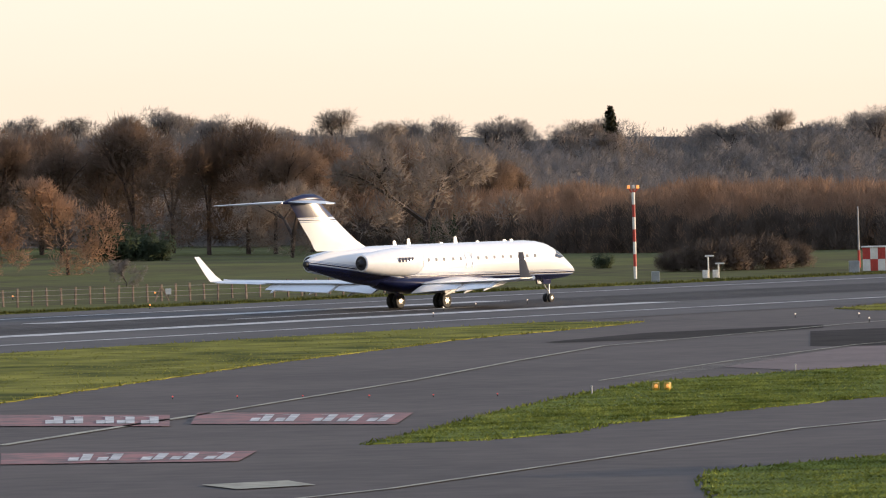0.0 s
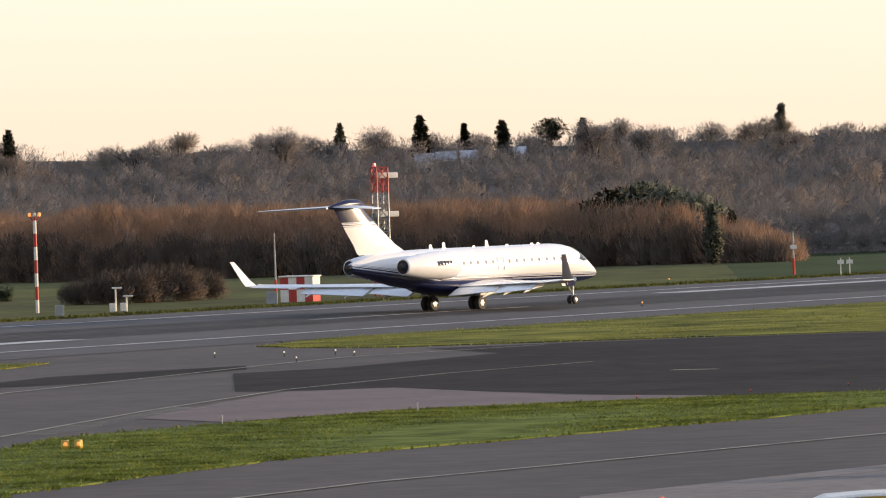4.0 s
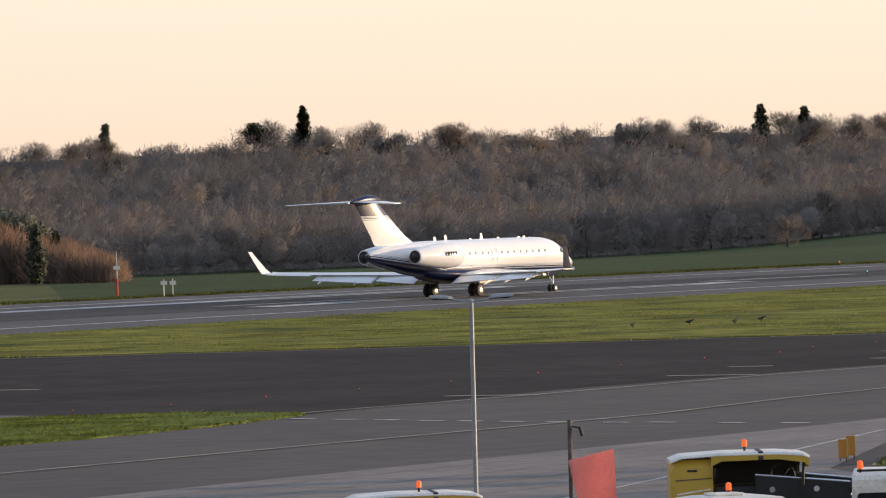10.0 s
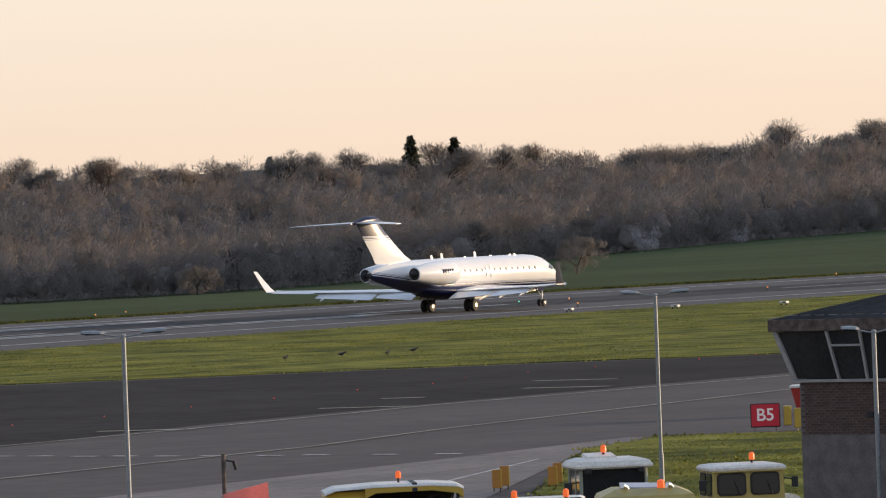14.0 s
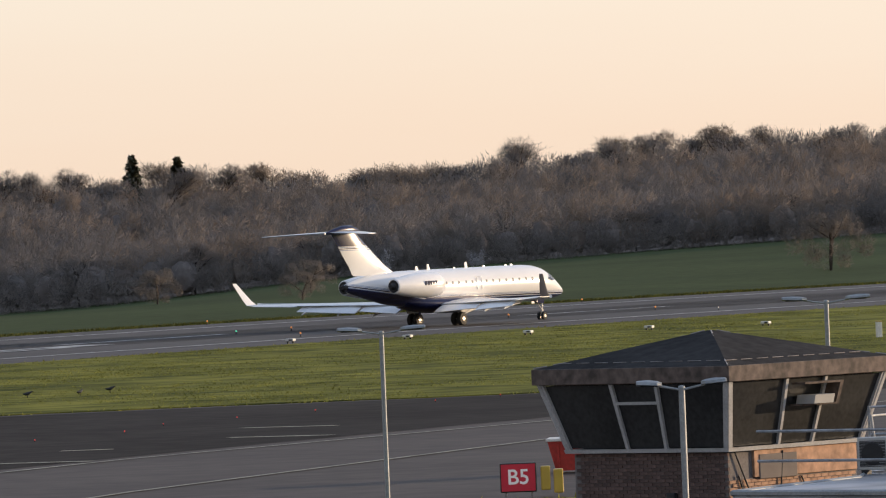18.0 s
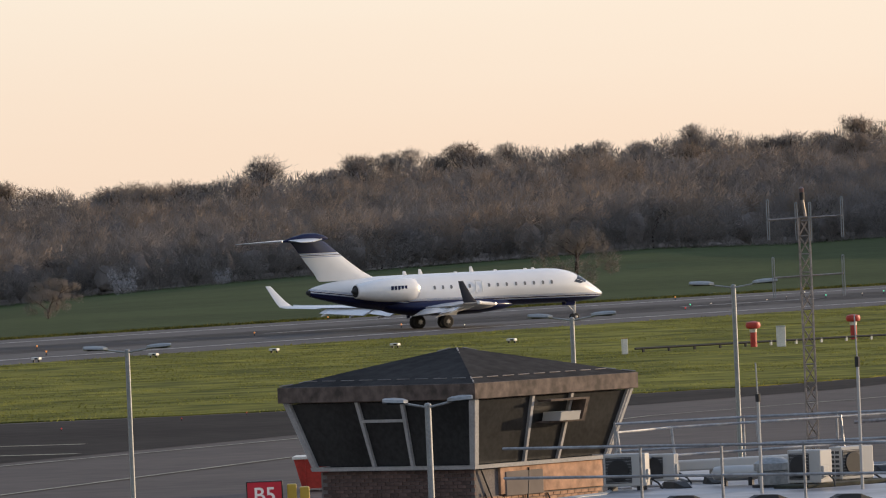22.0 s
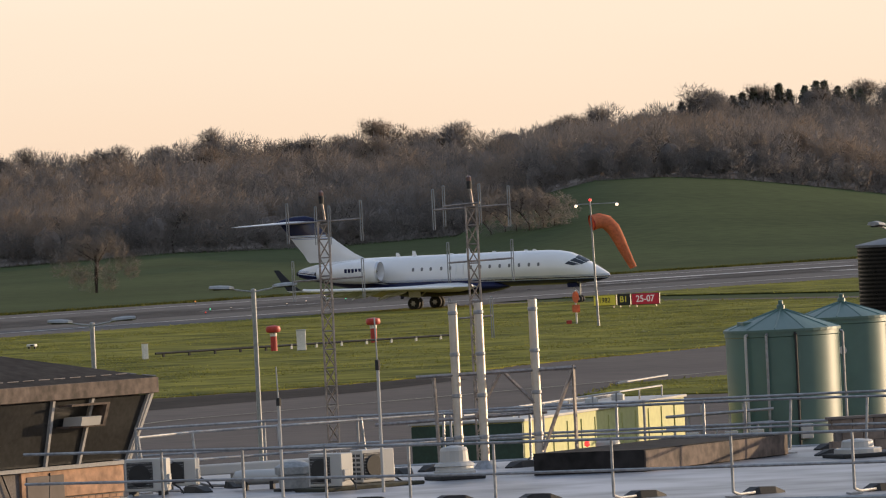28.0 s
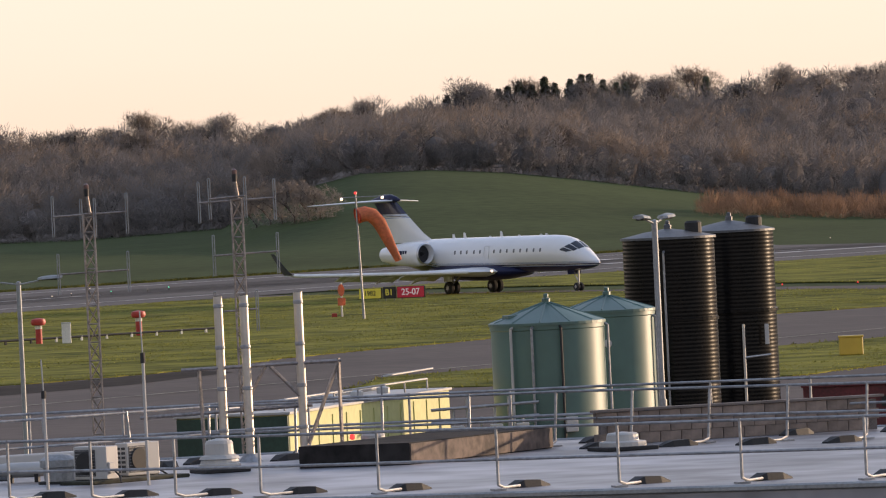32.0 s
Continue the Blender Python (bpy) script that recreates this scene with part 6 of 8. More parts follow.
for i in range(40):
    part("post", B(0.12, 0.12, 1.25 + 0.08 * math.sin(i * 2.7), pose(i * 1.25, 0, 0.6, 0, 2.5 * math.sin(i * 1.9), 0)), M["fence_wood"], fence)
for z in (0.35, 0.7, 1.05):
    part("wire", rod(bmesh.new(), (0, -0.07, z), (48.8, -0.07, z), 0.012, 5), M["mast"], fence)
part("brace", rod(bmesh.new(), (24.4, 0, 0), (25.0, 0, 1.1), 0.06, 6), M["fence_wood"], fence)
part("brace", rod(bmesh.new(), (25.6, 0, 0), (25.0, 0, 1.1), 0.06, 6), M["fence_wood"], fence)
for x, y in ((-17.9, 496.5), (-8.0, 495.5)):
    ob = thing("runway_board", pose(x, y, 0), "small white board on a stake beside the runway", "sign", "stakes")
    part("stake", rod(bmesh.new(), (0, 0, 0), (0, 0, 0.3), 0.04), M["bark"], ob)
    part("board", B(0.42, 0.06, 0.42, pose(0, -0.06, 0.45), 0.01), M["cream"], ob)
# houses among the hill trees
for a, r, w in ((5.62, 1385, 3.2), (5.78, 1388, 3.4), (5.95, 1386, 3.0), (6.32, 1386, 2.0)):
    x, y, z = polar(a, r)
    ob = thing("house", pose(x, y, z - 2.5, 0, 0, -a), "pale house glimpsed between hilltop trees", "house", "hilltop houses")
    part("wall", B(w, 4, 5.2 + 3, pose(0, 0, 2.6 + 1.5)), M["cream"], ob)
    bm = bmesh.new()
    loft(bm, [[(-w / 2 - 0.2, -2.2, 8.2), (w / 2 + 0.2, -2.2, 8.2), (w / 2 + 0.2, 0, 9.6), (-w / 2 - 0.2, 0, 9.6)], [(-w / 2 - 0.2, 2.2, 8.2), (w / 2 + 0.2, 2.2, 8.2), (w / 2 + 0.2, 0.1, 9.6), (-w / 2 - 0.2, 0.1, 9.6)]])
    part("roof", bm, M["rooftile"], ob)
    for dx in (-w / 4, w / 4):
        part("window", B(0.6, 0.1, 0.9, pose(dx, -2.02, 6.6)), M["glass"], ob)
# crows on the grass
for x, y, k in ((88, 405, 0), (90.5, 404, 1), (93, 408, 0), (84, 402, 1)):
    ob = thing("crow", pose(x, y, 0.05, 0, 0, 40 * k), "black crow feeding on the grass", "bird", "crows")
    part("body", loft(bmesh.new(), [oval(u, 0.2 + dz, rr, rr * 0.9, 8) for u, dz, rr in ((-0.24, 0.02, 0.02), (-0.1, 0, 0.08), (0.05, 0.03, 0.1), (0.16, 0.08, 0.06), (0.22, 0.12, 0.05), (0.3, 0.11, 0.01))]), M["dark"], ob, smooth=True)
    for dy in (-0.04, 0.04):
        part("leg", rod(bmesh.new(), (0, dy, 0), (0, dy, 0.15), 0.012, 5), M["dark"], ob)


# ---- lamp posts ----
def lamp_post(x, y, top, spread, turn, base=0.0):
    ob = thing("street_lamp", pose(x, y, base, 0, 0, turn), "grey steel lamp post with two flat lamp heads", "street lamp", "lamp posts")
    h = top - base
    part("pole", rod(rod(bmesh.new(), (0, 0, 0), (0, 0, h * 0.16), 0.085, 12), (0, 0, h * 0.16), (0, 0, h), 0.06, 12), M["lampgrey"], ob, smooth=True)
    part("pole_cap", turned(bmesh.new(), [(0.07, h), (0.06, h + 0.04), (0.01, h + 0.06)], None, 10), M["lampgrey"], ob)
    for s in (-1, 1):
        part("arm", rod(bmesh.new(), (0, 0, h - 0.03), (s * spread * 0.5, 0, h + 0.06), 0.022, 8), M["lampgrey"], ob)
        hd = bmesh.new()
        loft(hd, [[(s * (spread * 0.42 + u), v * w, h + 0.07 + 0.06 * u / spread + z) for v, z in ((-1, 0), (-0.8, 0.05), (0, t), (0.8, 0.05), (1, 0), (0, -0.03))] for u, w, t in ((0, 0.05, 0.05), (spread * 0.1, 0.13, 0.08), (spread * 0.3, 0.15, 0.09), (spread * 0.52, 0.14, 0.07), (spread * 0.55, 0.12, 0.05))])
        head = part("lamp_head", hd, M["lampgrey"], ob, smooth=False)
        part("lens", B(spread * 0.38, 0.18, 0.03, pose(s * (spread * 0.7), 0, h + 0.065), 0.01), M["glass"], head)


for x, y, top, spread, turn in ((25.29, 150.1, 6.35, 1.12, -12), (52.25, 198.23, 6.1, 1.15, -14), (43.52, 143.55, 5.77, 0.86, -16), (63.03, 195.07, 6.43, 1.15, -18), (66.92, 193.77, 7.08, 1.15, -19)):
    lamp_post(x, y, top, spread, turn)
lamp_post(65.92, 151.26, 8.18, 0.75, 40, 3.9)

# ---- old control cabin with a hipped felt roof ----
HUT = thing("control_cabin", pose(49.1, 159.75, 0, 0, 0, 32.9), "disused brick control cabin with outward-leaning windows and felt roof", "building")
EAVE, SILL = 2.6, 2.14


def half_at(z):
    return SILL + (2.52 - SILL) * (z - 4.17) / (5.53 - 4.17)


def on_face(face, u, z, off=0.0):
    """A place on one of the four leaning faces: u along it, off outwards."""
    k = half_at(z) + off
    p = Vector((-half_at(z) + 2 * half_at(z) * u, -k, z))
    return Matrix.Rotation(radians(-90 * face), 4, "Z") @ p


def slab(bm, face, u0, u1, z0, z1, off0, off1):
    loft(bm, [[on_face(face, u, z, o) for u, z in ((u0, z0), (u1, z0), (u1, z1), (u0, z1))] for o in (off0, off1)])
    return bm


bm = bmesh.new()
ring = lambda k, z: [(-k, -k, z), (k, -k, z), (k, k, z), (-k, k, z)]
loft(bm, [ring(EAVE, 5.85), ring(EAVE * 0.6, 6.13), ring(0.03, 6.52)])
part("roof", bm, M["felt"], HUT, "dark felt hipped roof")
bm = bmesh.new()
for i in range(4):
    c = Matrix.Rotation(radians(90 * i), 4, "Z")
    for q in range(9):
        u, v = q / 9, (q + 0.7) / 9
        lo, hi = Vector((-EAVE, -EAVE, 5.87)), Vector((0, 0, 6.54))
        sag = lambda t: lo.lerp(hi, t) - Vector((0, 0, 0.05 * math.sin(math.pi * t)))
        rod(bm, c @ sag(u), c @ sag(v), 0.016, 5)
        e0, e1 = -EAVE * 0.86 + EAVE * 1.72 * u, -EAVE * 0.86 + EAVE * 1.72 * v
        rod(bm, c @ Vector((e0, -EAVE * 0.86, 5.955)), c @ Vector((e1, -EAVE * 0.86, 5.955)), 0.008, 5)
part("lightning_tape", bm, M["mast"], HUT, "pale metal tape along the ridges")
for f in range(4):
    bm = bmesh.new()
    R = Matrix.Rotation(radians(-90 * f), 4, "Z")
    box(bm, 2 * EAVE + 0.06, 0.08, 0.32, R @ pose(0, -EAVE, 5.69), 0.01)
    part("fascia", bm, M["fascia"], HUT, "stained fascia board")
part("soffit", B(2 * EAVE - 0.1, 2 * EAVE - 0.1, 0.05, pose(0, 0, 5.54)), M["fascia"], HUT)
# solid near-black core stands in for the unlit room behind the panes
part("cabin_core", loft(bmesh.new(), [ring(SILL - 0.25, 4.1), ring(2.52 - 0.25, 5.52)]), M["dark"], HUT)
for f, cuts in ((0, (0.02, 0.37, 0.62, 0.98)), (1, (0.02, 0.38, 0.62, 0.98)), (2, (0.02, 0.5, 0.98)), (3, (0.02, 0.5, 0.98))):
    for u0, u1 in zip(cuts, cuts[1:]):
        if f == 1 and abs(u0 - 0.38) < 0.01:
            part("pane", slab(bmesh.new(), f, u0, u1, 4.2, 5.1, -0.06, -0.04), M["blind"], HUT, "dusty dark window pane")
            part("pane", slab(bmesh.new(), f, u0, u1, 5.14, 5.5, -0.06, -0.04), M["blind"], HUT, "dusty dark window pane")
            part("transom", slab(bmesh.new(), f, u0, u1, 5.09, 5.15, -0.04, 0.03), M["framegrey"], HUT)
        else:
            part("pane", slab(bmesh.new(), f, u0, u1, 4.2, 5.5, -0.06, -0.04), M["blind"], HUT, "dusty dark window pane")
    for u in cuts[1:-1]:
        part("mullion", slab(bmesh.new(), f, u - 0.008, u + 0.008, 4.18, 5.53, -0.05, 0.03), M["framegrey"], HUT)
    part("corner_post", slab(bmesh.new(), f, -0.01, 0.022, 4.16, 5.53, -0.05, 0.035), M["framegrey"], HUT)
    part("corner_post", slab(bmesh.new(), f, 0.978, 1.01, 4.16, 5.53, -0.05, 0.034), M["framegrey"], HUT)
    part("sill", slab(bmesh.new(), f, -0.015, 1.015, 4.1, 4.18, -0.1, 0.06), M["framegrey"], HUT, "grey window sill")
# boxed air conditioner in a window
ac = part("ac_housing", slab(slab(slab(bmesh.new(), 0, 0.42, 0.67, 5.38, 5.42, -0.04, 0.3), 0, 0.65, 0.67, 4.98, 5.38, -0.04, 0.3), 0, 0.42, 0.67, 4.94, 4.98, -0.04, 0.3), M["fascia"], HUT, "rusty plywood box round a window unit")
part("ac_unit", slab(bmesh.new(), 0, 0.45, 0.58, 4.98, 5.16, 0.02, 0.5), M["acwhite"], ac, "white window air conditioner")
part("brick_core", B(4.1, 4.1, 4.08, pose(0, 0, 2.04)), M["mortar"], HUT)
part("buff_panel", B(3.3, 0.08, 0.55, pose(0.35, -2.07, 3.82), 0.01), M["brick_pale"], HUT, "buff brick panel below the windows")
part("buff_panel", B(1.2, 0.09, 0.5, pose(-0.55, -2.085, 3.75), 0.02), M["concrete"], HUT, "stained render patch")
part("flood_light", B(0.22, 0.12, 0.16, pose(-2.14, -0.6, 3.2, 0, 0, 90), 0.02), M["dark"], HUT)
for p, q in (((-1.9, -2.1, 4.1), (-1.5, -2.12, 3.3)), ((-0.4, -2.12, 4.05), (-0.5, -2.12, 3.2)), ((-1.8, -2.1, 3.6), (-1.5, -2.12, 2.8)), ((0.2, -2.1, 3.5), (0.5, -2.12, 2.9))):
    part("conduit", rod(bmesh.new(), p, q, 0.018), M["dark"], HUT)
one = mesh_of("brick", B(0.215, 0.06, 0.064, None, 0.004), M["brick"])
for c in range(19):
    for i in range(18):
        b = new("brick", one)
        b.parent = HUT
        y = -1.95 + 0.225 * i + (0.112 if c % 2 else 0)
        if y < 1.96:
            b.matrix_basis = pose(-2.045, y, 4.05 - 0.075 * c, 0, 0, 90)

buff = mesh_of("brick", B(0.215, 0.06, 0.064, None, 0.004), M["brick_pale"])
for c in range(14):
    for i in range(18):
        x = -1.95 + 0.225 * i + (0.112 if c % 2 else 0)
        if x < 1.96:
            b = new("brick", buff)
            b.parent = HUT
            b.matrix_basis = pose(x, -2.045, 3.48 - 0.075 * c)
part("lead_flashing", loft(bmesh.new(), [[(x, -2.09, 3.02), (x, -2.13, 2.72 + 0.03 * math.sin(x * 5)), (x, -2.1, 2.7), (x, -2.07, 3.02)] for x in (-2.0, -1.2, -0.4, 0.4, 1.2, 2.0)]), M["framegrey"], HUT, "pale lead flashing strip")

# red skip with pale rim beside the cabin
ob = thing("waste_skip", pose(76.4, 263.0, 0, 0, 0, -20), "weathered red metal skip with pale rim", "skip")
part("body", loft(bmesh.new(), [[(-1.1, -0.7, 0.1), (1.1, -0.7, 0.1), (1.1, 0.7, 0.1), (-1.1, 0.7, 0.1)], [(-1.35, -0.8, 1.1), (1.35, -0.8, 1.1), (1.35, 0.8, 1.1), (-1.35, 0.8, 1.1)]]), M["red"], ob)
part("rim", B(2.8, 1.7, 0.1, pose(0, 0, 1.14), 0.02), M["cream"], ob)
for dx in (-1.0, -0.35, 0.35, 1.0):
    part("rib", B(0.08, 0.08, 0.95, pose(dx, -0.78, 0.6, 6)), M["red"], ob)
    part("skid", B(0.12, 1.4, 0.12, pose(dx, 0, 0.06)), M["dark"], ob)

# ---- flat-roofed building with plant on top ----
RZ = 3.9
ROOF = [(43.9, 141.2), (46, 137.4), (50, 130.9), (58, 122.2), (68, 110), (90, 128), (78, 139), (70, 146.5), (62, 151.5), (56, 153.2), (52.2, 156.6), (47.6, 145.2)]
bm = bmesh.new()
loft(bm, [[(x, y, 0) for x, y in ROOF], [(x, y, RZ - 0.25) for x, y in ROOF]])
tagged(part("wall_roof_building", bm, M["mortar"]), "plain rendered walls of a low building", "wall", kind="structure")
cx, cy = sum(p[0] for p in ROOF) / len(ROOF), sum(p[1] for p in ROOF) / len(ROOF)
bm = bmesh.new()
big = [(cx + (x - cx) * 1.012, cy + (y - cy) * 1.012) for x, y in ROOF]
loft(bm, [[(x, y, RZ - 0.25) for x, y in big], [(x, y, RZ) for x, y in big]])
tagged(part("roof_deck", bm, M["flatroof"]), "pale grey flat roof membrane, wet and stained", "roof", kind="structure")
bm = bmesh.new()
for a, b in zip(big, big[1:] + big[:1]):
    rod(bm, (*a, RZ - 0.02), (*b, RZ - 0.02), 0.06, 6)
tagged(part("roof_trim", bm, M["lampgrey"]), "grey metal trim along the roof edge", "trim", kind="structure")

def railing(pts, label, gap=2.0, lean=0.0, tall=1.08):
    """A free-standing guard rail: two bars, posts with a bent foot, rubber weights."""
    ob = thing("guard_rail", Matrix(), label, "railing", "roof guard rails")
    for z in (tall, tall * 0.5):
        bm = bmesh.new()
        for a, b in zip(pts, pts[1:]):
            rod(bm, (*a, RZ + z), (*b, RZ + z), 0.026, 8)
        part("bar", bm, M["galv"], ob, smooth=True)
    for a, b in zip(pts, pts[1:]):
        L = math.hypot(b[0] - a[0], b[1] - a[1])
        n = max(1, round(L / gap))
        nx, ny = -(b[1] - a[1]) / L, (b[0] - a[0]) / L
        if nx * cx + ny * cy - (nx * a[0] + ny * a[1]) < 0:
            nx, ny = -nx, -ny
        for i in range(n):
            x, y = a[0] + (b[0] - a[0]) * i / n, a[1] + (b[1] - a[1]) * i / n
            bm = bmesh.new()
            rod(bm, (x + nx * lean, y + ny * lean, RZ + 0.1), (x, y, RZ + tall + 0.03), 0.028, 8)
            rod(bm, (x + nx * lean, y + ny * lean, RZ + 0.1), (x + nx * (lean + 0.25), y + ny * (lean + 0.25), RZ + 0.045), 0.026, 8)
            rod(bm, (x + nx * (lean + 0.25), y + ny * (lean + 0.25), RZ + 0.045), (x + nx * (lean + 0.9), y + ny * (lean + 0.9), RZ + 0.045), 0.026, 8)
            post = part("post", bm, M["galv"], ob, smooth=True)
            part("foot", B(0.22, 0.22, 0.03, pose(x + nx * lean, y + ny * lean, RZ + 0.02)), M["galv"], post)
            m = Matrix.Translation((x + nx * 1.2, y + ny * 1.2, RZ)) @ Matrix.Rotation(math.atan2(ny, nx) - 0.5, 4, "Z")
            part("rubber_weight", loft(bmesh.new(), [[m @ Vector(p) for p in ((u, -w, 0), (u, w, 0), (u, w * 0.8, h), (u, -w * 0.8, h))] for u, w, h in ((-0.35, 0.12, 0.05), (-0.15, 0.17, 0.13), (0.2, 0.17, 0.12), (0.45, 0.1, 0.03))]), M["rubber"], ob, "black rubber counterweight")


railing([(66.5, 113.9), (57.8, 124.2), (50.0, 132.4), (46.0, 138.7), (44.2, 141.2)], "galvanised guard rail along the front roof edge", 2.1)
railing([(48.4, 147.3), (50.0, 148.8), (56.0, 151.0), (62.0, 147.5), (66.0, 141.6), (72.5, 134.0)], "galvanised guard rail round the roof plant", 1.9, 0.12)
railing([(50.2, 152.9), (53.0, 153.2), (58.5, 152.0), (64, 149.4), (72, 143)], "galvanised guard rail along the back roof edge", 2.0)


def ac_unit(x, y, turn, w=0.82, h=0.62):
    ob = thing("air_conditioner", pose(x, y, RZ, 0, 0, turn), "white outdoor air conditioner with round fan grille", "air conditioner", "roof air conditioners")
    part("body", B(w, 0.34, h, pose(0, 0, h / 2 + 0.08), 0.02), M["acwhite"], ob)
    for dx in (-w * 0.35, w * 0.35):
        part("foot", B(0.1, 0.4, 0.08, pose(dx, 0, 0.04)), M["dark"], ob)
    gw = w * 0.62
    g = part("fan_grille", B(gw, 0.03, h * 0.8, pose(-w * 0.14, -0.168, h / 2 + 0.08), 0.01), M["grille"], ob, "dark square fan grille")
    part("fan_ring", turned(bmesh.new(), [(0.2, 0), (0.215, 0.02), (0.2, 0.03)], pose(-w * 0.14, -0.18, h / 2 + 0.08, 90), 20), M["dark"], g)
    part("badge", B(0.13, 0.012, 0.12, pose(-w * 0.14, -0.19, h / 2 + 0.06), 0.01), M["acwhite"], g)
    for i in range(9):
        part("grille_bar", B(gw * 0.98, 0.008, 0.008, pose(-w * 0.14, -0.187, 0.16 + (h * 0.74) * i / 8)), M["galv"], g)
    for i in range(6):
        for v in (-0.07, 0.07):
            part("side_slot", B(0.012, 0.1, 0.05, pose(-w / 2 - 0.003, v, 0.17 + 0.085 * i)), M["grille"], ob)
    part("service_cover", B(0.05, 0.16, 0.2, pose(w / 2 + 0.02, -0.05, 0.3), 0.015), M["acwhite"], ob)
    part("pipe", rod(rod(bmesh.new(), (w / 2 + 0.03, 0.05, 0.22), (w / 2 + 0.2, 0.0, 0.12), 0.018, 6), (w / 2 + 0.2, 0.0, 0.12), (w / 2 + 0.3, -0.1, 0.02), 0.018, 6), M["rubber"], ob)


ac_unit(50.85, 143.3, -62)
ac_unit(52.0, 144.2, 22)
ac_unit(48.3, 146.5, -32)
ac_unit(49.55, 148.3, -32, 0.7, 0.52)
for (x, y, r, h, lab) in ((53.95, 145.0, 0.40, 0.62, "white domed roof extractor"), (61.7, 143.6, 0.46, 0.34, "low pale domed roof vent"), (58.8, 149.3, 0.36, 0.42, "grey domed roof extractor with red lamp")):
    ob = thing("roof_vent", pose(x, y, RZ), lab, "vent", "roof vents")
    part("base", B(r * 2.3, r * 2.3, 0.08, pose(0, 0, 0.04), 0.02), M["rubber"], ob)
    part("body", turned(bmesh.new(), [(r, 0.08), (r, 0.16), (r * 0.93, 0.18), (r * 0.9, h * 0.4), (r * 0.98, h * 0.42), (r * 0.9, h * 0.5), (r * 0.7, h * 0.55), (r * 0.66, h * 0.9), (r * 0.5, h), (0.02, h * 1.03)], None, 20), M["acwhite"], ob, smooth=False)
    part("cap", turned(bmesh.new(), [(r * 0.68, h * 0.88), (r * 0.6, h * 0.98), (0.02, h * 1.06)], None, 20), M["acwhite"], ob)
    if "red" in lab:
        part("lamp", turned(bmesh.new(), [(0.02, 0), (0.06, 0.03), (0.05, 0.1), (0.01, 0.12)], pose(-r - 0.12, -0.1, h * 0.75), 8), M["lamp_red"], ob, "lit red lamp")
ob = thing("plant_plinth", pose(51.5, 143.55, RZ, 0, 0, 26), "low mossy felt-covered plinth under the air conditioners", "plinth")
part("slab", B(2.6, 0.9, 0.07, pose(0, 0, 0.035), 0.02), M["moss"], ob)
ob = thing("duct_cover", pose(50.35, 146.0, RZ, 0, 0, -25) @ Matrix.Diagonal((0.72, 0.8, 0.8, 1)), "pale rounded metal duct cover on the roof", "duct")
part("shell", turned(bmesh.new(), [(0.05, -0.7), (0.25, -0.62), (0.3, -0.4), (0.3, 0.4), (0.25, 0.62), (0.05, 0.7)], pose(0, 0, 0.3, 0, 90, 0) @ Matrix.Diagonal((0.6, 1, 1, 1)), 16), M["acwhite"], ob, smooth=True)
for dx in (-0.35, 0.35):
    part("saddle", B(0.1, 0.5, 0.2, pose(dx, 0, 0.1)), M["dark"], ob)
ob = thing("roof_drum", pose(50.5, 144.4, RZ), "grey round ventilation drum on the roof", "vent")
part("drum", turned(bmesh.new(), [(0.28, 0), (0.3, 0.3), (0.36, 0.32), (0.36, 0.45), (0.2, 0.55), (0.02, 0.57)], None, 18), M["lampgrey"], ob)
part("flange", turned(bmesh.new(), [(0.4, 0), (0.4, 0.05)], None, 18), M["rubber"], ob)
ob = thing("plant_deck", pose(50.5, 148.6, RZ, 0, 0, 6), "low white duct run across the roof", "duct")
part("duct", B(3.4, 0.4, 0.2, pose(0.3, 0, 0.34), 0.03), M["acwhite"], ob)
for dx in (-1.2, 0.3, 1.8):
    part("leg", B(0.08, 0.36, 0.28, pose(dx, 0, 0.14)), M["galv"], ob)
# raised kerb of a rooflight and parapet of buff blocks
ob = thing("rooflight_kerb", Matrix(), "long raised rooflight kerb with dark felt and buff side", "kerb")
part("upstand", loft(bmesh.new(), [[(x, y, z) for x, y in ((55.3, 144.3), (57.0, 142.9), (61.6, 146.9), (60.0, 148.6))] for z in (RZ, RZ + 0.42)]), M["felt"], ob)
part("side_panel", loft(bmesh.new(), [[(x, y, z) for x, y in ((57.02, 142.86), (61.62, 146.86), (61.6, 146.92), (57.0, 142.92))] for z in (RZ + 0.02, RZ + 0.4)]), M["fascia"], ob, "buff side panel")
ob = thing("parapet", pose(62.5, 146.8, RZ, 0, 0, -4), "low parapet wall of buff concrete blocks", "wall")
blk = mesh_of("block", B(0.43, 0.2, 0.205, None, 0.006), M["blockwork"])
for c in range(3):
    for i in range(13):
        b = new("block", blk)
        b.parent = ob
        b.matrix_basis = pose(0.22 + 0.44 * i + (0.22 if c % 2 else 0), 0, 0.105 + 0.212 * c)
part("coping", B(6.1, 0.28, 0.05, pose(3.0, 0, 0.665), 0.01), M["concrete"], ob)
part("core", B(5.8, 0.16, 0.6, pose(3.0, 0.02, 0.3)), M["mortar"], ob)

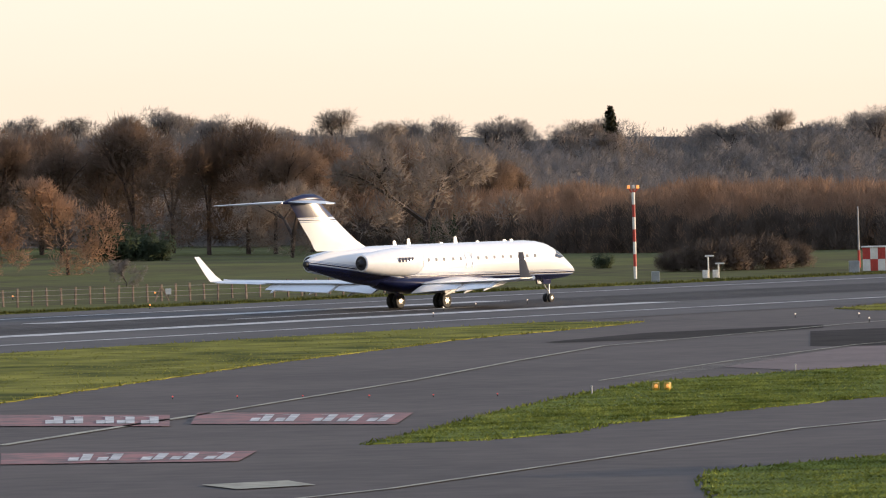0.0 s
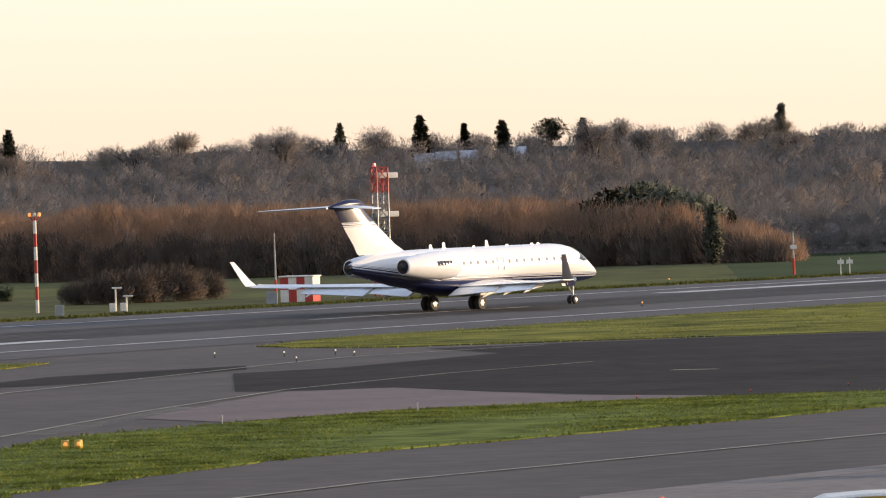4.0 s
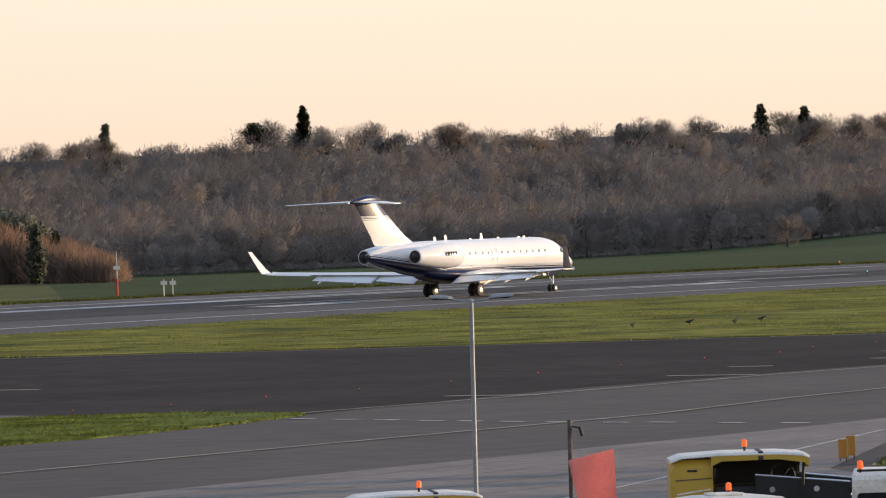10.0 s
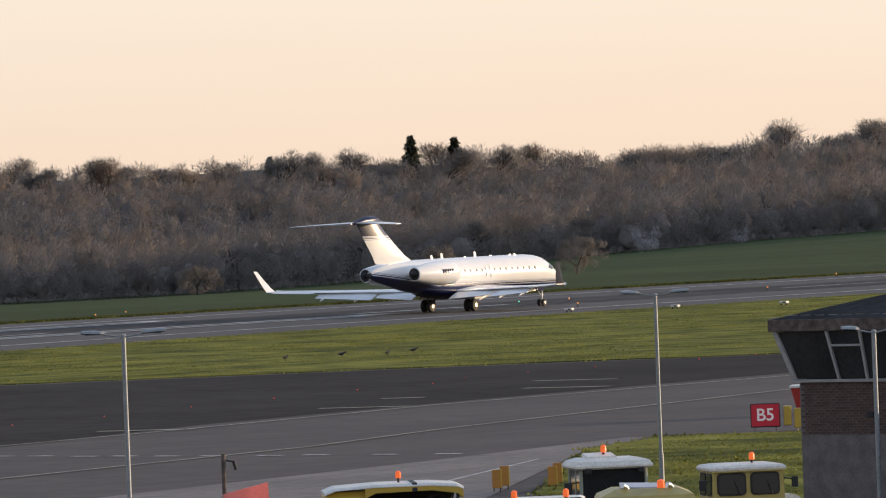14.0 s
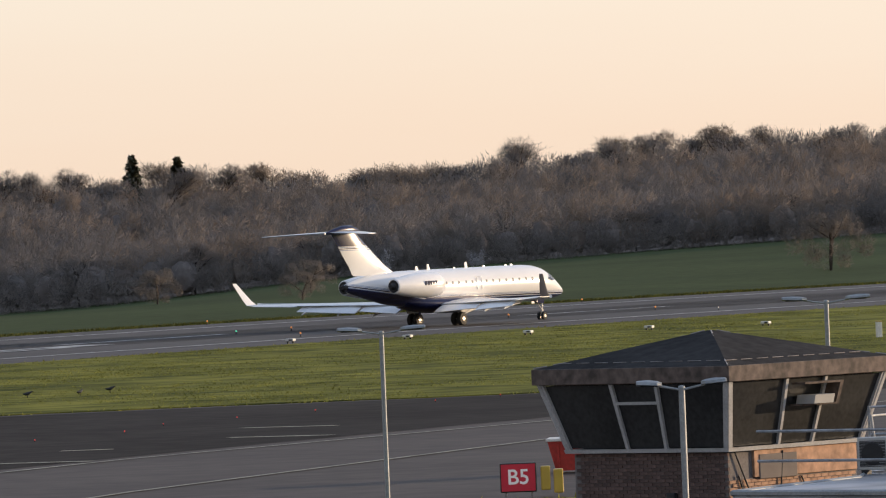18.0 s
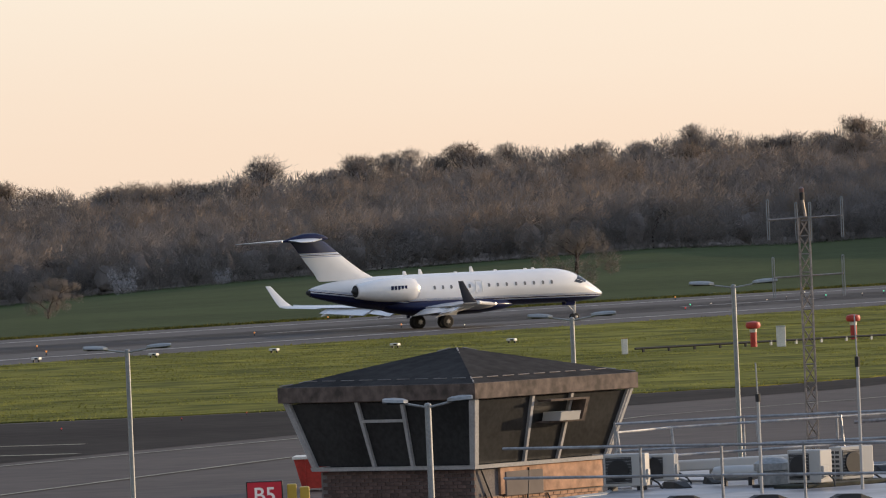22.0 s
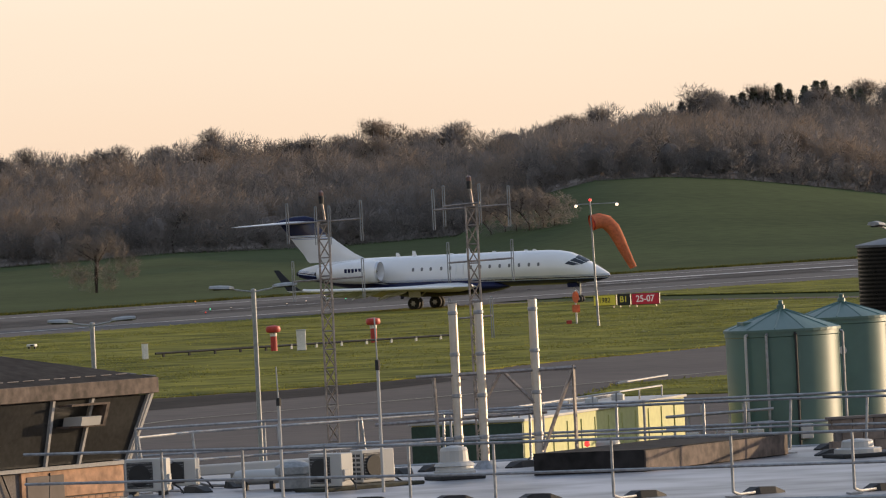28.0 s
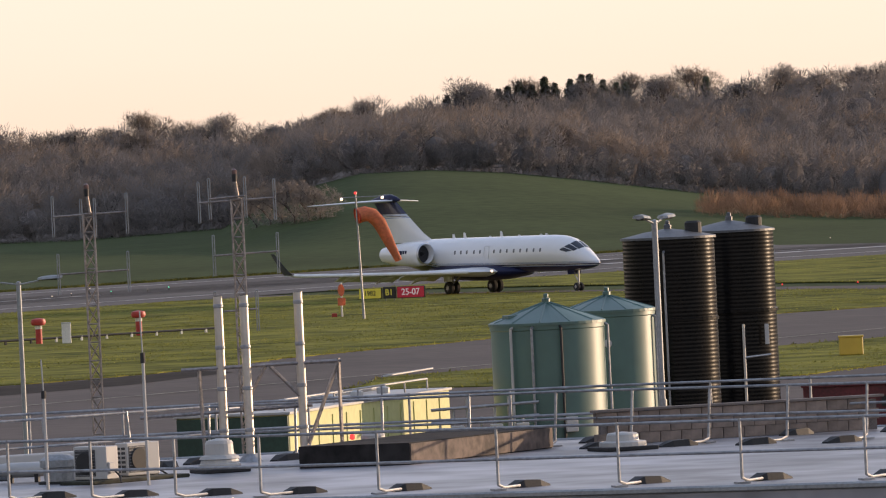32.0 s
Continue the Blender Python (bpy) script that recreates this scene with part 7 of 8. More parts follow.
# flues with their steel frame
for x, y, top in ((55.9, 149.92, 7.17), (56.28, 149.5, 7.17), (57.37, 149.36, 7.18)):
    ob = thing("flue", pose(x, y, RZ), "tall bright stainless steel flue pipe", "chimney", "flues")
    h = top - RZ
    part("pipe", turned(bmesh.new(), [(0.088, 0), (0.088, h)], None, 18), M["flue_steel"], ob, smooth=True)
    for i in range(4):
        part("band", turned(bmesh.new(), [(0.09, h * (0.18 + 0.25 * i)), (0.1, h * (0.18 + 0.25 * i) + 0.02), (0.1, h * (0.18 + 0.25 * i) + 0.06), (0.09, h * (0.18 + 0.25 * i) + 0.08)], None, 18), M["galv"], ob)
    # dark disc on the closed end paints the unlit opening of the flue
    part("mouth", turned(bmesh.new(), [(0.075, h), (0.075, h + 0.01)], None, 18), M["dark"], ob)
    part("skirt", turned(bmesh.new(), [(0.26, 0), (0.12, 0.16)], None, 18), M["galv"], ob)
fr = thing("steel_frame", pose(55.2, 150.15, RZ, 0, 0, -21), "galvanised steel frame round the flues", "frame")
for a, b in (((-0.05, 0, 1.85), (3.1, 0, 1.9)), ((-0.9, 0.1, 0.95), (2.5, 0.1, 1.05)), ((0.35, 0, 0), (0.3, 0, 1.85)), ((2.35, 0, 0), (2.35, 0, 1.9)), ((3.05, 0, 0), (3.05, 0, 1.95)), ((3.05, 0, 1.9), (2.4, 0, 0.3)), ((1.6, 0, 1.85), (1.1, 0, 1.0)), ((1.7, 0, 1.85), (2.3, 0, 1.2)), ((3.0, 0, 1.88), (2.35, 0.9, 1.88))):
    part("member", rod(bmesh.new(), a, b, 0.038, 4), M["mast"], fr)

# lattice aerial masts
def aerial_mast(x, y, top, lamp, turn, arms):
    ob = thing("aerial_mast", pose(x, y, 0, 0, 0, turn), "slender lattice aerial mast with dipole arms and top lamp", "mast", "roof aerial masts")
    lattice(ob, 0.24, top - 0.1, 22, [M["mast"]], 0.027, True)
    part("stub", rod(bmesh.new(), (0, 0, top - 0.1), (-0.05, 0, top + 0.3), 0.03), M["mast"], ob)
    part("lamp_body", turned(bmesh.new(), [(0.05, 0), (0.06, 0.16), (0.02, 0.18)], pose(-0.06, 0, top + 0.28), 10), M["dark"], ob)
    part("lamp", turned(bmesh.new(), [(0.05, 0), (0.055, 0.08), (0.01, 0.12)], pose(-0.06, 0, top + 0.45), 10), M[lamp], ob, "unlit obstruction lamp")
    for z, x0, x1, dl in arms:
        arm = part("arm", rod(bmesh.new(), (x0, 0.02 * z, z), (x1, -0.02 * z, z + 0.04), 0.02), M["mast"], ob)
        for xx in (x0, x1):
            bm = bmesh.new()
            for o in (-0.022, 0.022):
                rod(bm, (xx + o, 0.02 * z if xx == x0 else -0.02 * z, z - dl), (xx + o, 0.02 * z if xx == x0 else -0.02 * z, z + dl), 0.013, 6)
            rod(bm, (xx - 0.022, 0.02 * z if xx == x0 else -0.02 * z, z + dl), (xx + 0.022, 0.02 * z if xx == x0 else -0.02 * z, z + dl), 0.013, 6)
            part("dipole", bm, M["lampgrey"], arm)


aerial_mast(59.65, 167.7, 8.95, "unlit", -20, [(8.82, -0.82, 0.8, 0.44), (7.55, -0.75, 0.78, 0.44), (8.75, -0.2, 0.1, 0.42)])
aerial_mast(61.9, 164.45, 9.12, "unlit", -20, [(8.98, -0.85, 0.78, 0.44), (9.05, -0.62, 0.15, 0.44), (7.82, -0.58, 0.8, 0.44), (6.6, -0.6, 0.3, 0.44)])
for x, y, top in ((49.31, 141.66, 6.31), (51.06, 141.04, 7.12)):
    ob = thing("whip_aerial", pose(x, y, RZ), "thin white whip aerial on a tube", "aerial", "whip aerials")
    h = top - RZ
    part("tube", rod(bmesh.new(), (0, 0, 0), (0, 0, h * 0.72), 0.032, 8), M["acwhite"], ob)
    part("whip", rod(bmesh.new(), (0, 0, h * 0.72), (-0.02, 0, h), 0.014, 6), M["acwhite"], ob)
    part("clamp", turned(bmesh.new(), [(0.05, h * 0.7), (0.05, h * 0.76)], None, 8), M["dark"], ob)

# ---- containers and tanks behind the roof ----
c1 = thing("plant_container", pose(64.2, 168.1, 0, 0, 0, 53.4), "long pale yellow-green plant building with roof rails", "container")
part("body", B(14.2, 2.6, 4.2, pose(7.2, 1.3, 2.1), 0.02), M["pale_green"], c1)
part("end_panel", B(0.08, 2.56, 4.16, pose(0.06, 1.3, 2.08)), M["dark_green"], c1, "dark green end wall")
for i in range(11):
    part("cladding_rib", B(0.05, 0.03, 4.0, pose(1.3 + 1.2 * i, -0.012, 2.05)), M["pale_green"], c1)
part("roof_sheet", B(14.4, 2.7, 0.06, pose(7.2, 1.3, 4.22), 0.01), M["acwhite"], c1, "pale metal roof")
for i in range(7):
    part("rail_post", rod(bmesh.new(), (1.0 + 2.1 * i, 0.35, 4.25), (1.0 + 2.1 * i, 0.35, 4.5), 0.022, 6), M["galv"], c1)
part("roof_rail", rod(bmesh.new(), (1.0, 0.35, 4.5), (13.6, 0.35, 4.5), 0.025, 6), M["galv"], c1)
part("roof_rail", rod(bmesh.new(), (9.0, 0.2, 4.72), (13.6, 0.2, 4.74), 0.025, 6), M["galv"], c1)
part("roof_pipe", rod(bmesh.new(), (0.4, 1.5, 4.34), (13.9, 1.5, 4.34), 0.06, 8), M["galv"], c1)
for i in range(5):
    part("roof_fan", turned(bmesh.new(), [(0.16, 4.25), (0.16, 4.38), (0.05, 4.42)], pose(2.0 + 2.4 * i, 0.9, 0), 12), M["acwhite"], c1)


def storage_tank(x, y, r, eave, apex, mat, roofmat, label, ribbed):
    ob = thing("storage_tank", pose(x, y, 0), label, "tank", "storage tanks")
    if ribbed:
        prof = [(r, 0)]
        n = int(eave / 0.105)
        for i in range(n * 5):
            prof.append((r + 0.0013 * math.sin(math.pi * i / 2.5), 0.02 + (eave - 0.04) * i / (n * 5)))
        prof += [(r, eave)]
    else:
        prof = [(r, 0), (r, eave - 0.12), (r + 0.02, eave - 0.1), (r + 0.02, eave)]
    part("shell", turned(bmesh.new(), prof, None, 40), mat, ob, smooth=True)
    part("cone_roof", turned(bmesh.new(), [(r + 0.05, eave), (r + 0.05, eave + 0.06), (r * 0.5, eave + 0.06 + (apex - eave) * 0.5), (0.08, apex), (0.02, apex)], None, 40), roofmat, ob)
    for i in range(12 if not ribbed else 0):
        a = i * math.pi / 6
        part("roof_rib", rod(bmesh.new(), (r * math.cos(a), r * math.sin(a), eave + 0.07), (0.1 * math.cos(a), 0.1 * math.sin(a), apex), 0.025, 5), roofmat, ob)
    part("finial", turned(bmesh.new(), [(0.1, apex - 0.03), (0.1, apex + 0.1), (0.06, apex + 0.12), (0.06, apex + 0.2), (0.01, apex + 0.22)], None, 10), roofmat, ob)
    return ob


def down_pipe(ob, r, deg, z0, z1, mat, rad=0.035):
    a = radians(deg)
    bm = rod(bmesh.new(), (r * math.cos(a), r * math.sin(a), z0), (r * math.cos(a), r * math.sin(a), z1), rad, 8)
    rod(bm, (r * math.cos(a), r * math.sin(a), z1), ((r - 0.3) * math.cos(a), (r - 0.3) * math.sin(a), z1 + 0.12), rad, 8)
    part("pipe", bm, mat, ob)


g1 = storage_tank(73.5, 175.2, 1.33, 5.72, 6.22, M["green_tank"], M["green_tank"], "green painted steel tank with conical roof", False)
for deg, mat in ((-150, M["acwhite"]), (-128, M["galv"]), (-100, M["dark"]), (-30, M["galv"])):
    down_pipe(g1, 1.42, deg, 0.2, 5.65, mat)
part("hatch", B(0.5, 0.4, 0.15, pose(-0.8, 0, 5.9), 0.02), M["green_tank"], g1)
part("gauge_box", B(0.3, 0.2, 0.35, pose(-0.1, -1.4, 3.4), 0.02), M["acwhite"], g1)
g2 = storage_tank(78.75, 183.85, 1.15, 5.75, 6.15, M["green_tank"], M["green_tank"], "smaller green painted steel tank with conical roof", False)
down_pipe(g2, 1.22, -40, 0.2, 5.6, M["galv"])
part("gauge", turned(bmesh.new(), [(0.1, 0), (0.1, 0.05)], pose(-0.5, -1.08, 5.0, 90), 12), M["acwhite"], g2)
b1 = storage_tank(85.0, 194.2, 1.2, 7.35, 7.62, M["black_tank"], M["tankroof"], "tall black ribbed plastic tank with grey roof", True)
b2 = storage_tank(89.75, 200.9, 1.18, 7.38, 7.7, M["black_tank"], M["tankroof"], "tall black ribbed plastic tank with grey roof", True)
for t in (b1, b2):
    part("hatch", turned(bmesh.new(), [(0.22, 7.45), (0.22, 7.75), (0.16, 7.8)], pose(0.55, -0.4, 0), 14), M["rubber"], t, "black roof hatch")
    for z in (5.2, 2.4):
        part("hoop", turned(bmesh.new(), [(1.2, z), (1.235, z + 0.01), (1.235, z + 0.09), (1.2, z + 0.1)], None, 40), M["black_tank"], t)
down_pipe(b1, 1.3, -120, 0.2, 7.0, M["galv"], 0.03)
part("gauge_board", B(0.12, 0.04, 0.55, pose(0.4, -1.27, 4.6), 0.01), M["acwhite"], b2, "pale level gauge")
part("valve_arm", rod(rod(bmesh.new(), (-0.3, -1.3, 4.0), (0.45, -1.35, 4.05), 0.03), (-0.3, -1.3, 0.2), (-0.3, -1.3, 4.9), 0.04), M["strut"], b2)
# pipework beside the green tank
ob = thing("pipe_rack", pose(71.2, 173.8, 0, 0, 0, -20), "rack of galvanised pipes and valves beside the tank", "pipes")
for i in range(7):
    part("upright", rod(bmesh.new(), (-1.0 + 0.32 * i, 0, 0), (-1.0 + 0.32 * i, 0, 3.7 + 0.22 * (i % 3)), 0.03), M["galv"], ob)
for z in (3.2, 3.6, 3.9):
    part("header", rod(bmesh.new(), (-1.2, -0.05, z), (1.3, -0.05, z + 0.08), 0.035), M["galv"], ob)
for dx in (-0.6, 0.3, 0.9):
    part("control_box", B(0.3, 0.2, 0.34, pose(dx, -0.15, 3.35), 0.02), M["acwhite"], ob)

# maroon skip lorry body at the edge
ob = thing("roll_on_container", pose(100.6, 212.4, 0, 0, 0, -25), "maroon open-top waste container with a plain pale name bar", "container")
part("body", B(6.6, 2.3, 2.7, pose(0, 0, 1.35), 0.03), M["maroon"], ob)
for i in range(9):
    part("rib", B(0.1, 0.08, 2.6, pose(-3.1 + 0.78 * i, -1.17, 1.33)), M["maroon"], ob)
part("name_bar", B(0.7, 0.02, 0.12, pose(-1.9, -1.225, 2.25)), M["line_white"], ob, "pale lettering shown as a plain bar")
part("name_panel", B(0.5, 0.02, 0.3, pose(-0.8, -1.225, 2.2)), M["sign_black"], ob)
part("grating", B(1.3, 0.9, 0.05, pose(0.6, -1.3, 2.75, 40, 0, 0)), M["galv"], ob, "metal grating leaning on the rim")
part("rim", B(6.7, 0.12, 0.12, pose(0, -1.18, 2.72), 0.02), M["maroon"], ob)


# ---- ground vehicles on the apron ----
def tyre4(ob, xs, y, r, w):
    for x in xs:
        for s in (-1, 1):
            p = part("wheel", turned(bmesh.new(), [(r * 0.5, -w / 2), (r * 0.9, -w / 2), (r, -w * 0.3), (r, w * 0.3), (r * 0.9, w / 2), (r * 0.5, w / 2)], pose(x, s * y, r, 90), 18), M["tyre"], ob)
            part("hub", turned(bmesh.new(), [(r * 0.5, -w / 2 - 0.01), (r * 0.5, w / 2 + 0.01)], pose(x, s * y, r, 90), 12), M["hub"], p)


def beacon(ob, x, y, z):
    b = part("beacon", turned(bmesh.new(), [(0.055, 0.1), (0.068, 0.12), (0.064, 0.24), (0.04, 0.27), (0.01, 0.28)], pose(x, y, z), 12), M["beacon"], ob, "orange warning beacon")
    part("beacon_base", rod(bmesh.new(), (x, y, z), (x, y, z + 0.1), 0.03), M["dark"], b)


def belt_loader(x, y, z, turn, size=1.0):
    """Yellow belt loader: tall rounded rear, long pale canopy, dark works and sheet for the shade below it, conveyor
    with steel-edged sides.
    """
    ob = thing("belt_loader", pose(x, y, 0, 0, 0, turn) @ Matrix.Diagonal((size, size, size, 1)), "yellow airport belt loader with cream canopy and beacon", "vehicle", "belt loaders")
    z = z / size
    part("chassis", B(4.6, 1.9, 0.55, pose(0.4, 0, 0.75), 0.08), M["yellow"], ob)
    tyre4(ob, (-1.2, 1.9), 0.85, 0.42, 0.28)
    rear = bmesh.new()
    shape = ((-1, 0.5), (-1, z - 0.28), (-0.86, z - 0.1), (0.86, z - 0.1), (1, z - 0.28), (1, 0.5))
    loft(rear, [[(u, v * k, h - d if h > 1 else h) for v, h in shape] for u, k, d in ((-1.66, 0.93, 0.1), (-1.58, 1.0, 0.0), (-0.66, 1.0, 0.0))])
    part("rear_body", rear, M["yellow"], ob, "tall rounded yellow rear body")
    part("name_bar", B(0.24, 0.02, 0.05, pose(-1.15, -1.005, z - 0.36)), M["dark"], ob, "plain dark name bar")
    part("crease", B(0.85, 0.03, 0.025, pose(-1.12, -1.0, z - 0.56, 0, -3, 0)), M["fascia"], ob)
    part("bumper_strip", B(0.8, 0.03, 0.04, pose(-1.12, -1.0, z - 0.86, 0, -8, 0), 0.01), M["cream"], ob)
    sk, tp = bmesh.new(), bmesh.new()
    prof = [(-1.66, -0.10), (-1.4, 0.0), (-0.4, 0.05), (0.9, 0.05), (1.5, 0.0), (1.64, -0.06)]
    loft(tp, [[(u, v * 1.06, z + h + dz) for v, dz in ((-1, -0.05), (-0.93, 0.0), (0.93, 0.0), (1, -0.05), (1, -0.07), (-1, -0.07))] for u, h in prof])
    part("canopy", tp, M["cream"], ob, "cream moulded canopy")
    for s in (-1, 1):
        loft(sk, [[(u, s * 1.05, z + h - 0.07), (u, s * 1.05, z + h - d), (u, s * 1.0, z + h - d), (u, s * 1.0, z + h - 0.07)] for u, h, d in ((-0.7, 0.03, 0.3), (-0.45, 0.05, 0.2), (0.9, 0.05, 0.18), (1.5, 0.0, 0.22), (1.62, -0.05, 0.28))])
    box(sk, 0.06, 2.0, 0.26, pose(1.6, 0, z - 0.2))
    part("canopy_skirt", sk, M["yellow"], ob, "yellow edge below the canopy")
    part("seam_strap", loft(bmesh.new(), [[(0.48 + du, v * 1.075, z + 0.06 + dz) for v, dz in ((-1, -0.2), (-0.95, 0.0), (0.95, 0.0), (1, -0.2), (0.99, -0.2), (0.94, -0.02), (-0.94, -0.02), (-0.99, -0.2))] for du in (-0.06, 0.06)]), M["rubber"], ob, "dark strap over the canopy")
    # dark sheet and block added to give the shade under the canopy
    part("back_panel", B(2.1, 0.05, z - 1.15, pose(0.4, 0.85, (z + 1.0) / 2 - 0.05), 0.01), M["dark"], ob, "dark sheet standing in for the shade under the canopy")
    part("engine_block", B(1.2, 1.5, 1.15, pose(-0.05, 0.1, 1.55), 0.12), M["dark"], ob, "dark engine block that also stands in for shade under the canopy")
    part("seat", loft(bmesh.new(), [[(0.75 + u, v, h) for v, h in ((-0.1, 1.3), (0.45, 1.3), (0.4, 2.1), (-0.05, 2.1))] for u in (-0.1, 0.12)]), material("blue_grey_seat", (0.05, 0.07, 0.10), 0.6, vary=0.1), ob, "blue-grey seat back")
    part("steering_wheel", turned(bmesh.new(), [(0.2, -0.02), (0.24, 0.0), (0.2, 0.02)], pose(1.1, 0.1, z - 0.5, 0, -50, 0), 16), M["dark"], ob)
    hose = bmesh.new()
    arc = [(1.0 + 0.3 * math.cos(k * 0.5), -0.5, z - 0.6 + 0.35 * math.sin(k * 0.5)) for k in range(0, 7)]
    for p, q in zip(arc, arc[1:]):
        rod(hose, p, q, 0.035, 6)
    part("hose", hose, M["rubber"], ob)
    part("mirror", B(0.06, 0.12, 0.22, pose(-0.62, -1.1, z - 0.42)), M["dark"], ob)
    for s in (-1, 1):
        part("pillar", rod(bmesh.new(), (1.4, s * 0.95, 1.0), (1.5, s * 0.98, z - 0.15), 0.035), M["dark"], ob)
        v = -0.75 if s < 0 else 0.1
        u0, u1 = (0.35, 2.6) if s < 0 else (1.3, 3.2)
        side = part("conveyor_side", loft(bmesh.new(), [[(u, v + o, h) for o, h in ((-0.03, t), (0.03, t), (0.03, t - 0.5), (-0.03, t - 0.5))] for u, t in ((u0, z - 0.52), (u1, z - 0.74))]), M["dark"], ob, "dark conveyor side")
        part("steel_edge", rod(bmesh.new(), (u0, v, z - 0.5), (u1, v, z - 0.72), 0.03, 8), M["alu"], side, "bright steel edge")
    part("belt", loft(bmesh.new(), [[(u, v, h) for v, h in ((-0.7, t), (0.06, t), (0.06, t - 0.06), (-0.7, t - 0.06))] for u, t in ((0.5, z - 0.66), (3.1, z - 0.9))]), M["rubber"], ob, "black conveyor belt")
    part("head_box", B(0.5, 0.9, 0.5, pose(3.15, -0.3, z - 1.05, 0, 6, 0), 0.04), M["dark"], ob)
    for dx in (0.0, 0.7):
        part("sticker", turned(bmesh.new(), [(0.07, 0), (0.07, 0.01)], pose(0.75 + 1.5 * dx, -0.78, z - 0.86, 90), 10), M["line_white"], ob)
    beacon(ob, 0.15, 0, z + 0.05)


belt_loader(28.2, 132.4, 2.86, -10)
belt_loader(17.5, 117.4, 2.78, -6, 0.88)
belt_loader(11.9, 110.8, 2.78, -5, 0.88)
belt_loader(7.6, 114.5, 2.46, -5, 0.8)


def tractor(x, y, z, turn, body, label, size=1.0):
    """Low body and bonnet, glazed cab with pillars on all sides, moulded roof."""
    ob = thing("airport_tractor", pose(x, y, 0, 0, 0, turn) @ Matrix.Diagonal((size, size, size, 1)), label, "vehicle", "apron tractors")
    z = z / size
    part("body", B(3.6, 1.7, 0.9, pose(-0.3, 0, 0.95), 0.12), body, ob)
    part("bonnet", loft(bmesh.new(), [[(u, v * k, h) for v, h in ((-1, 0.9), (-1, top - 0.15), (-0.8, top), (0.8, top), (1, top - 0.15), (1, 0.9))] for u, k, top in ((0.6, 0.75, 1.8), (1.7, 0.7, 1.65), (2.0, 0.62, 1.5))]), body, ob)
    tyre4(ob, (-1.3, 1.2), 0.85, 0.55, 0.35)
    part("cab_base", B(1.7, 1.72, 0.5, pose(-0.22, 0, 1.5), 0.03), body, ob)
    # solid dark block added in place of the unlit cab space
    part("cab_interior", B(1.2, 1.2, z - 2.05, pose(-0.22, 0, (z + 1.7) / 2 - 0.05), 0.05), M["dark"], ob, "dark block standing in for the unlit inside of the cab")
    part("driver_seat", B(0.25, 0.6, 0.8, pose(-0.7, 0.1, z - 0.85), 0.08), M["rubber"], ob)
    lo, hi = 1.75, z - 0.16
    for cx_, cy_, sx, sy in ((-0.22, -0.8, 1.5, 0.02), (-0.22, 0.8, 1.5, 0.02), (-1.0, 0, 0.02, 1.5), (0.56, 0, 0.02, 1.5)):
        part("cab_window", B(sx, sy, hi - lo, pose(cx_, cy_, (lo + hi) / 2)), M["cab_glass"], ob, "dark cab window")
    for u, v in ((-1.02, -0.82), (0.58, -0.82), (-1.02, 0.82), (0.58, 0.82), (-0.22, -0.83), (-0.22, 0.83), (0.59, 0.0)):
        part("pillar", B(0.07, 0.07, hi - lo + 0.04, pose(u, v, (lo + hi) / 2), 0.01), body, ob)
    roof = bmesh.new()
    loft(roof, [[(u * k - 0.22, v * k, z + h) for u, v in ((-0.85, -0.86), (0.95, -0.86), (0.95, 0.86), (-0.85, 0.86))] for k, h in ((1.06, -0.17), (1.08, -0.1), (1.02, -0.04), (0.75, 0.0))])
    part("roof", roof, M["cream"], ob, "cream moulded cab roof")
    part("roof_hatch", B(0.7, 0.7, 0.07, pose(-0.3, 0, z + 0.03), 0.03), M["cream"], ob)
    for v in (-0.6, 0.6):
        part("work_lamp", turned(bmesh.new(), [(0.02, 0), (0.07, 0.02), (0.06, 0.08)], pose(0.72, v, z - 0.1, 0, 90, 0), 10), M["hub"], ob)
    for s in (-1, 1):
        part("mirror", B(0.05, 0.2, 0.28, pose(0.75, s * 1.1, z - 0.75), 0.02), M["dark"], ob)
        part("mirror_arm", rod(bmesh.new(), (0.6, s * 0.85, z - 0.6), (0.75, s * 1.1, z - 0.62), 0.015, 6), M["dark"], ob)
    part("exhaust_stack", rod(bmesh.new(), (1.2, 0.5, 1.6), (1.2, 0.5, z - 0.4), 0.05), M["dark"], ob)
    beacon(ob, -0.1, 0.2, z)


def road_wheels(ob, half, ys, r, w):
    """Wheels of a vehicle that faces along -y."""
    for y in ys:
        for sx in (-1, 1):
            p = part("wheel", turned(bmesh.new(), [(r * 0.5, -w / 2), (r * 0.9, -w / 2), (r, -w * 0.3), (r, w * 0.3), (r * 0.9, w / 2), (r * 0.5, w / 2)], pose(sx * half, y, r, 0, 90, 0), 18), M["tyre"], ob)
            part("hub", turned(bmesh.new(), [(0.02, -w / 2 - 0.02), (r * 0.5, -w / 2), (r * 0.5, w / 2), (0.02, w / 2 + 0.02)], pose(sx * half, y, r, 0, 90, 0), 12), M["hub"], p)


def rounded_plate(w, h, t, r, m, n=4):
    """A thin upright plate in the x-z plane with rounded corners."""
    ring = []
    for cx_, cz_, a0 in ((w / 2 - r, h / 2 - r, 0), (-w / 2 + r, h / 2 - r, 90), (-w / 2 + r, -h / 2 + r, 180), (w / 2 - r, -h / 2 + r, 270)):
        ring += [(cx_ + r * math.cos(radians(a0 + 90 * k / n)), cz_ + r * math.sin(radians(a0 + 90 * k / n))) for k in range(n + 1)]
    return loft(bmesh.new(), [[m @ Vector((x, y, z)) for x, z in ring] for y in (-t / 2, t / 2)])


